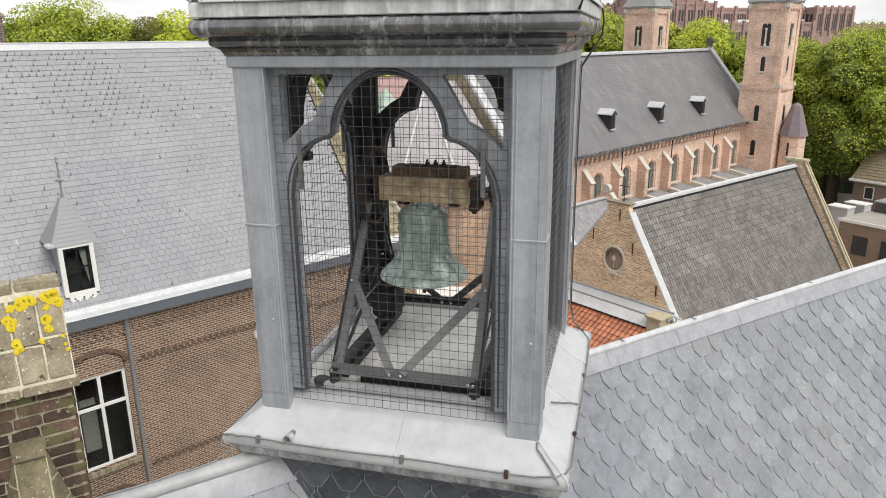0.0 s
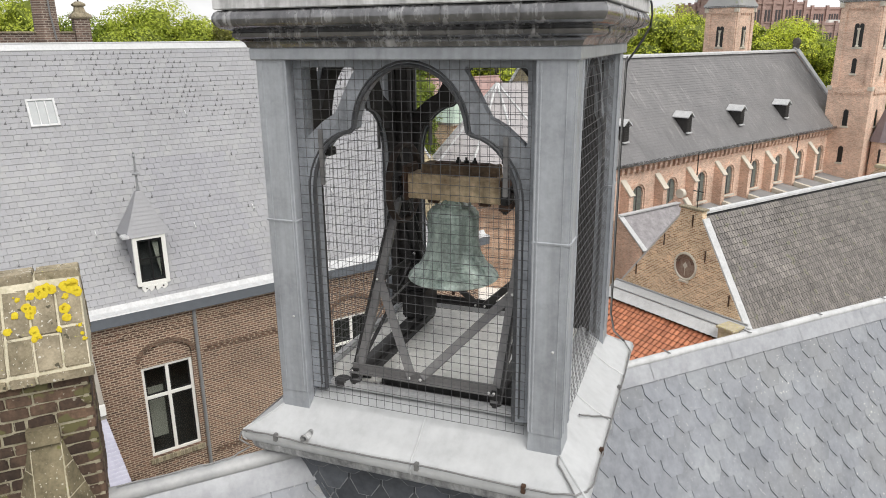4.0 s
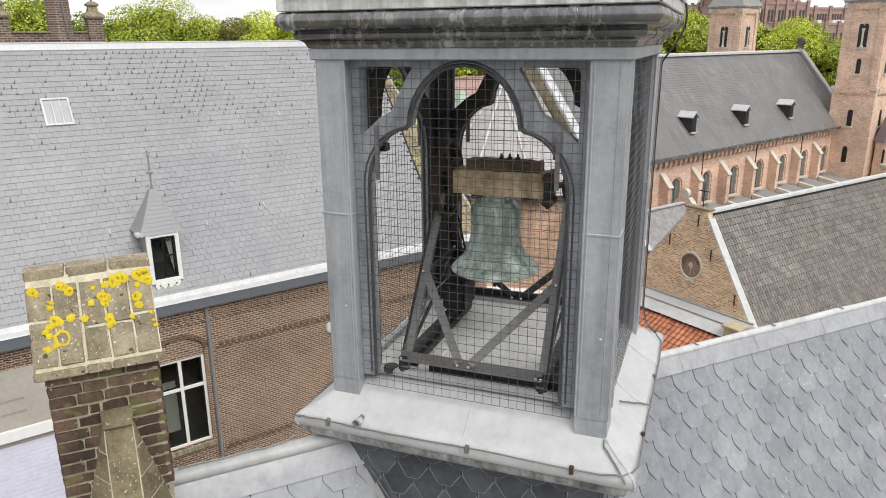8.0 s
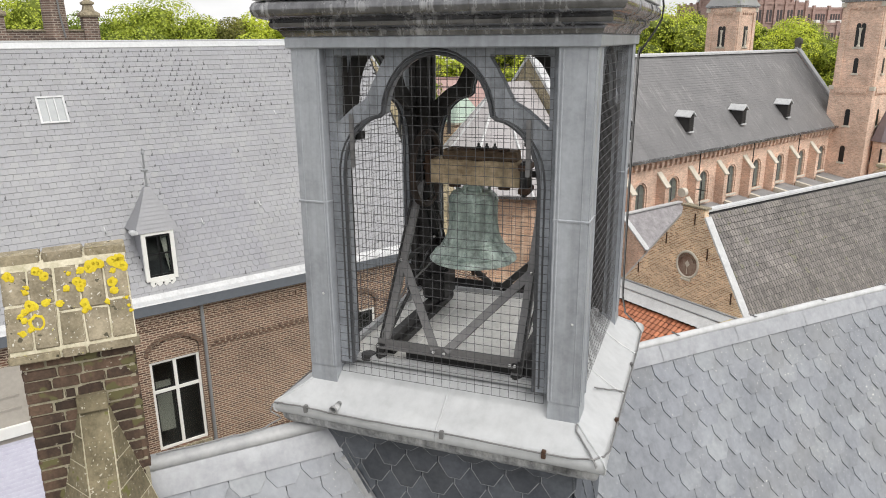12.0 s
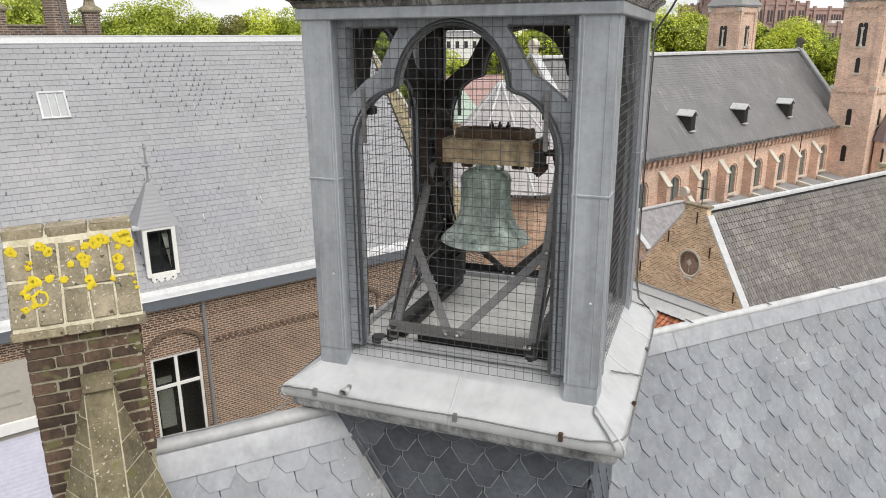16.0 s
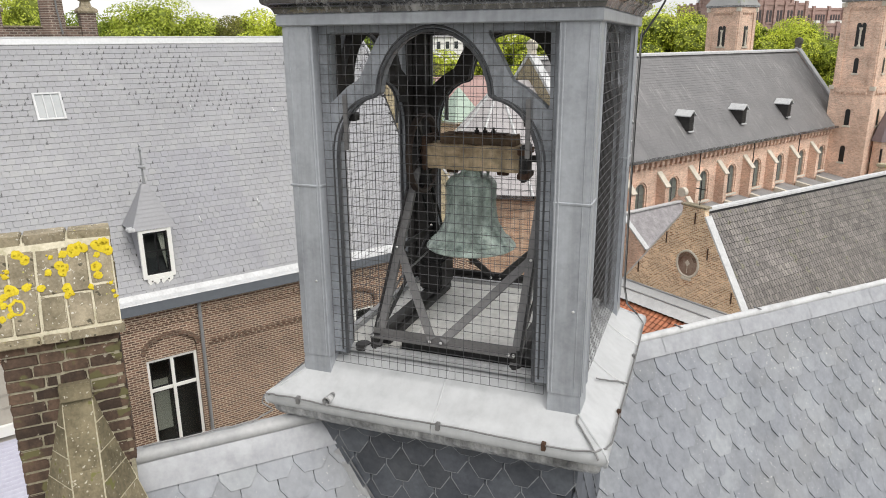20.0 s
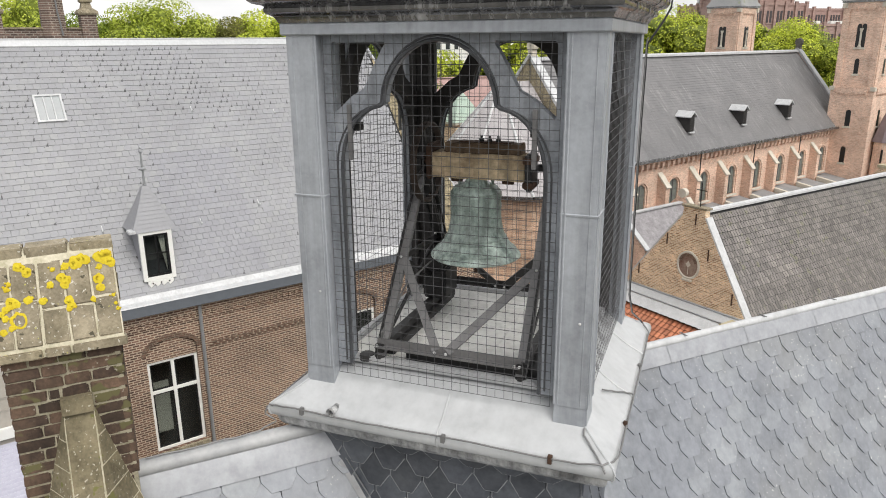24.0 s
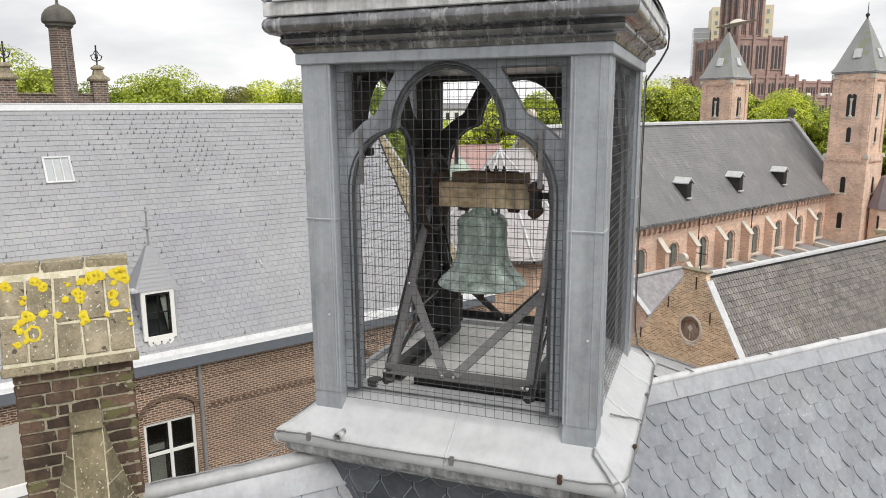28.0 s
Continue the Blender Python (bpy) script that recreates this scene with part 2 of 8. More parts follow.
BRICK_PIECE = surface("dark_brown_brick", (0.036, 0.023, 0.016), (0.135, 0.086, 0.058), 9, 60, 0.85, 0.0, 0.5, 0.005, objects=0.45, streak=0.3, spots=(((0.115, 0.105, 0.045), 7, 0.60), ((0.30, 0.27, 0.22), 30, 0.71)), world=True)
MORTAR = surface("mossy_mortar", (0.33, 0.305, 0.19), (0.76, 0.70, 0.57), 7, 60, 0.9, 0.0, 0.4, 0.004)
STONE_MOSS = surface("lichened_cap_brick", (0.105, 0.088, 0.05), (0.40, 0.345, 0.245), 6, 70, 0.9, 0.0, 0.6, 0.005, objects=0.16, streak=0.2, spots=(((0.52, 0.50, 0.44), 60, 0.655), ((0.07, 0.062, 0.04), 22, 0.67), ((0.42, 0.40, 0.10), 40, 0.72)), world=True)
LICHEN = surface("yellow_lichen", (0.46, 0.32, 0.010), (0.62, 0.52, 0.03), 30, 90, 0.95, 0.0, 0.6, 0.006)
MOSS = surface("yellow_green_moss", (0.20, 0.20, 0.04), (0.42, 0.42, 0.12), 30, 90, 0.95)
STONE_PALE = surface("pale_sandstone", (0.48, 0.44, 0.37), (0.66, 0.62, 0.54), 2, 25, 0.85)
BRONZE = surface("green_patinated_bronze", (0.055, 0.095, 0.082), (0.60, 0.70, 0.64), 5.0, 34, 0.42, 0.15, 0.2, 0.003, stretch=(1.8, 1.8, 0.35), streak=0.42)
YOKE_WOOD = surface("weathered_oak", (0.13, 0.075, 0.035), (0.72, 0.58, 0.38), 3.5, 26, 0.75, 0.0, 0.45, 0.005, stretch=(0.7, 2, 2), streak=0.35)
YOKE_DARK = surface("rotten_oak", (0.035, 0.022, 0.014), (0.20, 0.135, 0.08), 6, 40, 0.85, 0.0, 0.5, 0.006, stretch=(0.5, 2, 2), streak=0.3)
RUST_DARK = surface("dark_rusty_iron", (0.016, 0.012, 0.010), (0.060, 0.040, 0.030), 10, 60, 0.7, 0.2)
RUST = surface("rusty_iron", (0.03, 0.018, 0.012), (0.11, 0.06, 0.038), 12, 60, 0.8, 0.2)
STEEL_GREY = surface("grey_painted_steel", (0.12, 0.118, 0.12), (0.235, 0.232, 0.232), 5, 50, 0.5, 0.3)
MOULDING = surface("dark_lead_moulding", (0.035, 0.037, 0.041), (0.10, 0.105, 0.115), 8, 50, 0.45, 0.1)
STEEL_DARK = surface("near_black_steel", (0.012, 0.012, 0.013), (0.035, 0.034, 0.034), 6, 50, 0.5, 0.2)
WIRE = plain("dull_wire", (0.10, 0.10, 0.105), 0.5, 0.4)
WIRE_LIGHT = plain("weathered_cable", (0.20, 0.20, 0.20), 0.55, 0.3)
BOLT = plain("bright_zinc_bolt", (0.7, 0.7, 0.7), 0.35, 0.7)
WHITE = plain("white_paint", (0.76, 0.76, 0.73), 0.5, spread=0.06)
GUTTER = plain("slate_blue_gutter", (0.13, 0.145, 0.165), 0.5)
PIPE = plain("zinc_pipe", (0.30, 0.31, 0.32), 0.45, 0.4)
BLACK_PAINT_AND_VOID = plain("black_paint_and_void", (0.012, 0.012, 0.013), 0.35)
COPPER = surface("green_copper", (0.30, 0.40, 0.34), (0.46, 0.56, 0.48), 2, 20, 0.6)
BEIGE = surface("beige_bitumen", (0.27, 0.25, 0.22), (0.38, 0.355, 0.315), 0.8, 9, 0.8)
RIBBED = surface("lavender_ribbed_sheet", (0.27, 0.27, 0.35), (0.40, 0.40, 0.48), 0.7, 8, 0.4)
CREAM = plain("cream_render", (0.66, 0.60, 0.42), 0.7)
GLASS_FAR = plain("far_window_glass", (0.03, 0.035, 0.04), 0.12, spec=0.8)
GLASS_LEAD = plain("leaded_church_glass", (0.15, 0.17, 0.15), 0.3, spec=0.8, spread=0.3)
CURTAIN = plain("cream_curtain", (0.62, 0.58, 0.50), 0.9)
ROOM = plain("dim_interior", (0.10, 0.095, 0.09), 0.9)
BARK = surface("bark", (0.05, 0.04, 0.03), (0.12, 0.10, 0.075), 3, 20, 0.9)
GRASS = surface("street_and_soil", (0.12, 0.115, 0.10), (0.24, 0.23, 0.205), 0.05, 2, 0.95, spots=(((0.07, 0.085, 0.035), 0.03, 0.6),))
DRY_GRASS = surface("dry_grass", (0.22, 0.17, 0.06), (0.46, 0.36, 0.15), 0.5, 4, 0.95)
PAVING = surface("grey_paving", (0.16, 0.15, 0.14), (0.28, 0.27, 0.25), 0.3, 6, 0.9)


def foliage(name, dark, light):
    m, t, b = nodes_of(name)
    rnd = t.nodes.new("ShaderNodeNewGeometry").outputs["Random Per Island"]
    col = ramp(t, rnd, ((0.0, dark), (0.6, light), (1.0, tuple(c * 1.25 for c in light))))
    broad = noise_node(t, 0.35, 3, 0.6)
    col = mix(t, 1.0, col, ramp(t, broad, ((0.3, (0.7, 0.75, 0.7)), (0.7, (1.2, 1.15, 1.0)))), "MULTIPLY")
    link(t, col, b.inputs["Base Color"])
    b.inputs["Roughness"].default_value = 0.6
    b.inputs["Subsurface Weight"].default_value = 0.0
    tr = t.nodes.new("ShaderNodeBsdfTranslucent")
    link(t, col, tr.inputs[0])
    ms = t.nodes.new("ShaderNodeMixShader")
    ms.inputs[0].default_value = 0.35
    link(t, b.outputs[0], ms.inputs[1])
    link(t, tr.outputs[0], ms.inputs[2])
    link(t, ms.outputs[0], t.nodes["Material Output"].inputs[0])
    return m


LEAF = foliage("summer_leaves", (0.20, 0.26, 0.030), (0.47, 0.54, 0.08))
LEAF_YELLOW = foliage("yellow_green_leaves", (0.32, 0.39, 0.035), (0.62, 0.68, 0.09))
LEAF_DARK = foliage("dark_green_leaves", (0.09, 0.14, 0.022), (0.26, 0.34, 0.055))
LEAF_CORE = foliage("shade_dark_inner_leaves", (0.10, 0.14, 0.02), (0.20, 0.25, 0.038))
LEAF_OLIVE = foliage("olive_leaves", (0.10, 0.11, 0.02), (0.22, 0.22, 0.06))


def pane_glass():
    m, t, b = nodes_of("window_glass")
    t.nodes.remove(b)
    gl, tr, ms = t.nodes.new("ShaderNodeBsdfGlossy"), t.nodes.new("ShaderNodeBsdfTransparent"), t.nodes.new("ShaderNodeMixShader")
    gl.inputs["Roughness"].default_value = 0.02
    tr.inputs[0].default_value = (0.75, 0.8, 0.8, 1)
    fr = t.nodes.new("ShaderNodeFresnel")
    fr.inputs[0].default_value = 1.5
    for a, c in ((fr.outputs[0], ms.inputs[0]), (tr.outputs[0], ms.inputs[1]), (gl.outputs[0], ms.inputs[2]), (ms.outputs[0], t.nodes["Material Output"].inputs[0])):
        link(t, a, c)
    return m


GLASS = pane_glass()
LEAD_STREAKED = surface("streaked_lead", (0.075, 0.077, 0.08), (0.60, 0.605, 0.61), 6.0, 30, 0.36, 0.3, 0.3, 0.004, stretch=(2.6, 2.6, 0.16), streak=0.4)
LEAD_FLOOR = surface("dirty_lead_floor", (0.58, 0.575, 0.555), (0.80, 0.795, 0.77), 2.0, 20, 0.55, 0.0, 0.2, 0.003, streak=0.12)
LEAD_PALE = surface("pale_weathered_lead", (0.42, 0.428, 0.44), (0.60, 0.608, 0.615), 2.0, 30, 0.5, 0.0, 0.25, 0.004, streak=0.1)
LEAD_APRON = surface("apron_lead", (0.25, 0.26, 0.285), (0.385, 0.397, 0.42), 2.6, 26, 0.42, 0.05, 0.2, 0.004, streak=0.09)
LATH = plain("dark_red_lath", (0.07, 0.03, 0.02), 0.9)
UNDERLAY = plain("dark_underlay", (0.03, 0.03, 0.032), 0.8)
SLATE_EDGE = plain("weathered_slate_edge", (0.26, 0.27, 0.28), 0.7)
BRICK_DARK = brickwork("dark_band_brick", (0.10, 0.06, 0.045), (0.17, 0.10, 0.07), (0.20, 0.17, 0.13), 0.22, 0.07, 0.01)
BRICK_STACK = brickwork("weathered_stack_brick", (0.08, 0.054, 0.046), (0.20, 0.135, 0.112), (0.31, 0.28, 0.245), 0.22, 0.075, 0.014, grime=0.5)
TILE_MOSSY = surface("mossy_lichened_tile", (0.13, 0.108, 0.06), (0.38, 0.325, 0.215), 3.0, 14, 0.85, 0.0, 0.5, 0.02, islands=0.2)
STONE_DARK = surface("dark_weathered_stone", (0.05, 0.047, 0.04), (0.15, 0.14, 0.12), 3, 20, 0.85)
GLASS_DULL = plain("dull_roof_glass", (0.30, 0.32, 0.33), 0.25, spec=0.6)
NICHE = surface("stained_niche", (0.14, 0.06, 0.04), (0.36, 0.30, 0.24), 1.6, 14, 0.9)
SLATE_SPIRE = surface("grey_spire_slate", (0.20, 0.205, 0.21), (0.30, 0.305, 0.30), 0.5, 6, 0.6, 0.0, 0.3, 0.02, spots=(((0.22, 0.24, 0.17), 0.6, 0.6),))
SLATE_PURPLE = surface("purple_slate", (0.14, 0.11, 0.12), (0.22, 0.18, 0.19), 0.8, 8, 0.6)
ROOF_FAR = surface("far_red_tile", (0.29, 0.185, 0.17), (0.42, 0.29, 0.27), 0.4, 3, 0.8)
WATER = plain("pond_water", (0.03, 0.045, 0.02), 0.08, spec=0.6)
HAZE_BRICK = brickwork("hazy_far_brick", (0.31, 0.215, 0.195), (0.40, 0.285, 0.26), (0.38, 0.285, 0.26), 1.2, 0.5, 0.06, grime=0.3, relief=0.1)
STEEL_PALE = plain("pale_steel", (0.55, 0.56, 0.56), 0.4, 0.3)
SLATE_CHIP_SHADE = surface("chip_shade_slate", (0.045, 0.045, 0.05), (0.13, 0.13, 0.14), 5, 30, 0.6)
SLATE_MOSSY_SHADED = surface("shaded_mossy_slate", (0.05, 0.05, 0.04), (0.17, 0.165, 0.12), 3, 20, 0.7, 0.0, 0.3, 0.004)
GLASS_HAZY = plain("hazy_far_glass", (0.055, 0.048, 0.05), 0.3)
FELT = surface("grey_roof_felt", (0.20, 0.20, 0.205), (0.30, 0.30, 0.30), 0.8, 8, 0.7)
ROOF_BROWN = surface("brown_roof_felt", (0.22, 0.18, 0.15), (0.34, 0.29, 0.25), 0.6, 6, 0.8)
SLATE_APSE = streaked_slate("pale_purple_apse_slate", (0.30, 0.285, 0.29), (0.42, 0.40, 0.405), (0.55, 0.53, 0.52))
STONE_LIME = surface("lichened_pale_stone", (0.30, 0.26, 0.17), (0.56, 0.50, 0.37), 3, 25, 0.9, spots=(((0.42, 0.38, 0.12), 6, 0.62),))
MORTAR_DARK = surface("dark_mossy_mortar", (0.14, 0.128, 0.075), (0.47, 0.43, 0.33), 8, 60, 0.9, 0.0, 0.4, 0.004)
STONE_COPING = surface("mossy_coping_brick", (0.085, 0.072, 0.040), (0.29, 0.247, 0.155), 8, 60, 0.9, 0.0, 0.6, 0.005, objects=0.2, streak=0.2, spots=(((0.45, 0.42, 0.34), 55, 0.66), ((0.15, 0.145, 0.05), 16, 0.66)), world=True)
SLATE_ANNEX = surface("mottled_purple_slate", (0.15, 0.14, 0.15), (0.38, 0.365, 0.375), 2.2, 9, 0.6, 0.0, 0.3, 0.01)
LEAD_FASCIA = surface("pale_streaked_lead", (0.30, 0.305, 0.31), (0.74, 0.745, 0.75), 6.0, 30, 0.4, 0.0, 0.3, 0.004, stretch=(2.6, 2.6, 0.16), streak=0.28)


# ---- building tools ----
def finish(bm, angle=0.6, smooth=True):
    bmesh.ops.recalc_face_normals(bm, faces=bm.faces[:])
    if smooth:
        for f in bm.faces:
            f.smooth = True
        for e in bm.edges:
            e.smooth = len(e.link_faces) == 2 and e.calc_face_angle(0) < angle
    return bm


def part(name, bm, material, parent=None, label="", smooth=True):
    """Links a bmesh as one mesh object under a thing or a part."""
    finish(bm, smooth=smooth)
    me = bpy.data.meshes.new(name)
    bm.to_mesh(me)
    bm.free()
    me.materials.append(material)
    ob = new(name, me)
    if parent is not None:
        ob.parent = parent
    if label:
        ob["label"] = label
    return ob


def shared(name, me, parent, m):
    """One more object on a mesh that is already there."""
    ob = new(name, me)
    ob.parent = parent
    ob.matrix_basis = m
    return ob


def thing(name, label, category, m=None, group="", kind=""):
    ob = new(name)
    ob.empty_display_size = 0.2
    if m is not None:
        ob.matrix_world = m
    return tagged(ob, label, category, group, kind)


def box(bm, x0, x1, y0, y1, z0, z1, bevel=0.0, m=None):
    b2 = bmesh.new() if bevel else bm
    vs = [b2.verts.new((x, y, z)) for x in (x0, x1) for y in (y0, y1) for z in (z0, z1)]
    if m is not None:
        for v in vs:
            v.co = m @ v.co
    for q in ((0, 1, 3, 2), (4, 6, 7, 5), (0, 4, 5, 1), (2, 3, 7, 6), (0, 2, 6, 4), (1, 5, 7, 3)):
        b2.faces.new([vs[i] for i in q])
    if bevel:
        bmesh.ops.recalc_face_normals(b2, faces=b2.faces[:])
        bmesh.ops.bevel(b2, geom=b2.edges[:], offset=bevel, segments=2, affect="EDGES")
        merge(bm, b2)
    return bm


def merge(bm, b2):
    me = bpy.data.meshes.new("tmp")
    b2.to_mesh(me)
    b2.free()
    bm.from_mesh(me)
    bpy.data.meshes.remove(me)
    return bm


def prism(bm, ring, off):
    """A closed ring of points swept by the vector off."""
    a = [bm.verts.new(p) for p in ring]
    b = [bm.verts.new(Vector(p) + Vector(off)) for p in ring]
    n = len(a)
    bm.faces.new(a)
    bm.faces.new(b[::-1])
    for i in range(n):
        bm.faces.new((a[i], a[(i + 1) % n], b[(i + 1) % n], b[i]))
    return bm


def loft(bm, rings, caps=True, closed=True):
    vs = [[bm.verts.new(p) for p in r] for r in rings]
    n = len(vs[0])
    for r, s in zip(vs, vs[1:]):
        for i in range(n if closed else n - 1):
            bm.faces.new((r[i], r[(i + 1) % n], s[(i + 1) % n], s[i]))
    if caps:
        bm.faces.new(vs[0])
        bm.faces.new(vs[-1][::-1])
    return bm


def square_loft(bm, profile, caps=True):
    """Square rings (half width, height)."""
    return loft(bm, [[(-h, -h, z), (h, -h, z), (h, h, z), (-h, h, z)] for h, z in profile], caps)


def turned(bm, profile, n=24, centre=(0, 0, 0), caps=True, squash=1.0):
    c = Vector(centre)
    return loft(bm, [[c + Vector((r * math.cos(2 * math.pi * i / n), squash * r * math.sin(2 * math.pi * i / n), z)) for i in range(n)] for r, z in profile], caps)


def across(p, q):
    d = (Vector(q) - Vector(p)).normalized()
    s = d.cross(Vector((0, 0, 1)))
    if s.length < 1e-4:
        s = Vector((1, 0, 0))
    s.normalize()
    return d, s, s.cross(d)


def bar(bm, p, q, w, h, roll=0.0):
    """A straight bar of section w (level) by h from p to q."""
    d, s, u = across(p, q)
    if roll:
        r = Matrix.Rotation(roll, 3, d)
        s, u = r @ s, r @ u
    rings = []
    for c in (Vector(p), Vector(q)):
        rings.append([c + s * (a * w / 2) + u * (b * h / 2) for a, b in ((-1, -1), (1, -1), (1, 1), (-1, 1))])
    return loft(bm, rings)


def rod(bm, pts, r, n=6):
    """A round rod through points."""
    pts = [Vector(p) for p in pts]
    rings = []
    for i, p in enumerate(pts):
        d = (pts[min(i + 1, len(pts) - 1)] - pts[max(i - 1, 0)]).normalized()
        s = d.cross(Vector((0.123, 0.31, 0.94)))
        s.normalize()
        u = s.cross(d)
        rings.append([p + (s * math.cos(2 * math.pi * k / n) + u * math.sin(2 * math.pi * k / n)) * r for k in range(n)])
    return loft(bm, rings)


def plate(bm, outer, holes, place, thick):
    """A flat plate with holes: loops of 2D points, set in space by place(a, b), thick along the third axis."""
    edges = []
    for lp in (outer, *holes):
        vs = [bm.verts.new((a, 0, b)) for a, b in lp]
        edges += [bm.edges.new((vs[i], vs[(i + 1) % len(vs)])) for i in range(len(vs))]
    made = bmesh.ops.triangle_fill(bm, use_beauty=True, use_dissolve=False, edges=edges)
    faces = [g for g in made["geom"] if isinstance(g, bmesh.types.BMFace)]
    ext = bmesh.ops.extrude_face_region(bm, geom=faces)
    for g in ext["geom"]:
        if isinstance(g, bmesh.types.BMVert):
            g.co.y += thick
    for v in bm.verts:
        v.co = place @ v.co
    return bm


def arc(cx, cy, rx, ry, a0, a1, n):
    return [(cx + rx * math.cos(radians(a0 + (a1 - a0) * i / n)), cy + ry * math.sin(radians(a0 + (a1 - a0) * i / n))) for i in range(n + 1)]


def jitter(bm, amount, seed=0):
    rnd = random.Random(seed)
    for v in bm.verts:
        v.co += Vector((rnd.uniform(-1, 1), rnd.uniform(-1, 1), rnd.uniform(-1, 1))) * amount
    return bm

# ---- ground ----
GROUND_Z = -9.0
bm = bmesh.new()
for x0, x1, y0, y1 in ((-2500, 2500, -2500, 2500),):
    n = 12
    grid = [[bm.verts.new((x0 + (x1 - x0) * i / n, y0 + (y1 - y0) * j / n, GROUND_Z)) for j in range(n + 1)] for i in range(n + 1)]
    for i in range(n):
        for j in range(n):
            bm.faces.new((grid[i][j], grid[i + 1][j], grid[i + 1][j + 1], grid[i][j + 1]))
ground = tagged(part("ground", bm, GRASS), "grey paved town ground with patches of green", "ground", kind="structure")

TOWN = pose(0, 0, 0, 0, 0, 59.0)      # x runs along the old street, y away from it
ROOF = pose(-2.891, 2.659, 11.5, 0, 0, 48.7)   # x runs along the ridge, -y down the near slope
CHURCH = TOWN @ pose(78, 37.2, 0, 0, 0, 3.0) @ pose(-78, -37.2, 0)      # the church stands a little askew to the street
CHAPEL = TOWN @ pose(35.3, 23.5, 0, 0, 0, -3.0) @ pose(-35.3, -23.5, 0)
TURRET = pose(-1.405, 4.319, 0, 0, 0, 2.2)

# ---- bell turret ----
turret = thing("bell_turret", "grey lead-clad open bell turret standing on a slate roof ridge", "bell turret", TURRET)
HALF, POST, INNER = 0.855, 0.185, 0.67
QUARTERS = [Matrix.Rotation(radians(90 * k), 4, "Z") for k in range(4)]


def moved(bm, m):
    for v in bm.verts:
        v.co = m @ v.co
    return bm


bm = bmesh.new()
square_loft(bm, [(0.825, 10.2), (0.825, 11.56)], caps=True)
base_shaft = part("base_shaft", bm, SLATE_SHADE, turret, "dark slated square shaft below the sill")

# the sill: a flared lead skirt with a rounded nose and a moulding under it
bm = bmesh.new()
prof = [(0.70, 11.505), (0.885, 11.505), (0.895, 11.525), (0.905, 11.53), (0.935, 11.545), (0.972, 11.568), (0.99, 11.595), (0.995, 11.62), (1.0, 11.64),
        (1.022, 11.648), (1.033, 11.667), (1.036, 11.692), (1.027, 11.718), (1.008, 11.733), (0.93, 11.775), (0.86, 11.825), (0.80, 11.875), (0.72, 11.925), (0.62, 11.94)]
square_loft(bm, prof)
sill = part("lead_sill", bm, LEAD_LIGHT, turret, "flared pale lead sill with a rounded nose")
# the nose and moulding are dirtier than the top of the sill
bm = bmesh.new()
square_loft(bm, [(h + 0.002, z) for h, z in prof[1:10]], caps=False)
part("sill_moulding", bm, LEAD_STREAKED, sill, "streaked lead moulding under the nose")
# welted seams across the sill and up its hips
for k, m in enumerate(QUARTERS):
    for x in ((0.06,) if k % 2 == 0 else (-0.2, 0.45)):
        bm = bmesh.new()
        pts = [(x * (0.9 + 0.1 * h), -h - 0.001, z + 0.002) for h, z in prof[8:18]]
        rod(bm, pts, 0.006, 6)
        part("welt", moved(bm, m), LEAD_LIGHT, sill)
    bm = bmesh.new()
    rod(bm, [(h, -h, z) for h, z in prof[9:17]], 0.007, 6)
    part("hip_welt", moved(bm, m), LEAD_LIGHT, sill)

for sx in (-1, 1):
    for sy in (-1, 1):
        c = Vector((sx * (HALF - POST / 2), sy * (HALF - POST / 2), 0))
        m = Matrix.Translation(c)
        h = POST / 2
        bm = bmesh.new()
        box(bm, -h, h, -h, h, 11.93, 13.90, 0.007, m)
        p = part("corner_post", bm, ZINC, turret, "zinc-clad corner post")
        bm = bmesh.new()
        square_loft(bm, [(h * 0.97, 11.76), (h * 0.985, 11.80), (h * 0.985, 11.87), (h * 0.95, 11.935)])
        part("plinth", moved(bm, m), ZINC, p, "bulging zinc foot")
        bm = bmesh.new()
        square_loft(bm, [(h - 0.001, 12.984), (h + 0.004, 12.986), (h + 0.005, 12.995), (h - 0.001, 13.0)], caps=False)
        part("seam", moved(bm, m), ZINC, p)
        # folded beads that run up the cladding near the opening, on the two outer faces
        for face in (0, 1):
            for off, r in ((h - 0.022, 0.006), (h - 0.004, 0.006), (-h + 0.04, 0.0035)):
                bm = bmesh.new()
                if face == 0:
                    a = (c.x - sx * off, c.y + sy * (h + 0.0), 0)
                else:
                    a = (c.x + sx * (h + 0.0), c.y - sy * off, 0)
                rod(bm, [(a[0], a[1], 11.945), (a[0], a[1], 12.6), (a[0], a[1], 13.86)], r, 6)
                part("bead", bm, ZINC, p)
        # dark timber on the inside of the post, its near-black also painting the shade there
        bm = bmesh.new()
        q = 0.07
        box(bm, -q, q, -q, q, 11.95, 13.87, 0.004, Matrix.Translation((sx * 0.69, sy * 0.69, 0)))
        part("timber_core", bm, TIMBER_DARK, p, "dark timber inner side of the post, blackened for shade")
        # a small rivet
        bm = bmesh.new()
        turned(bm, [(0.008, 0), (0.007, 0.004), (0.002, 0.007)], 8)
        part("rivet", moved(bm, Matrix.Translation((c.x + 0.03, c.y + sy * h, 12.42)) @ Matrix.Rotation(radians(90 * sy) * -1, 4, "X")), BOLT, p)

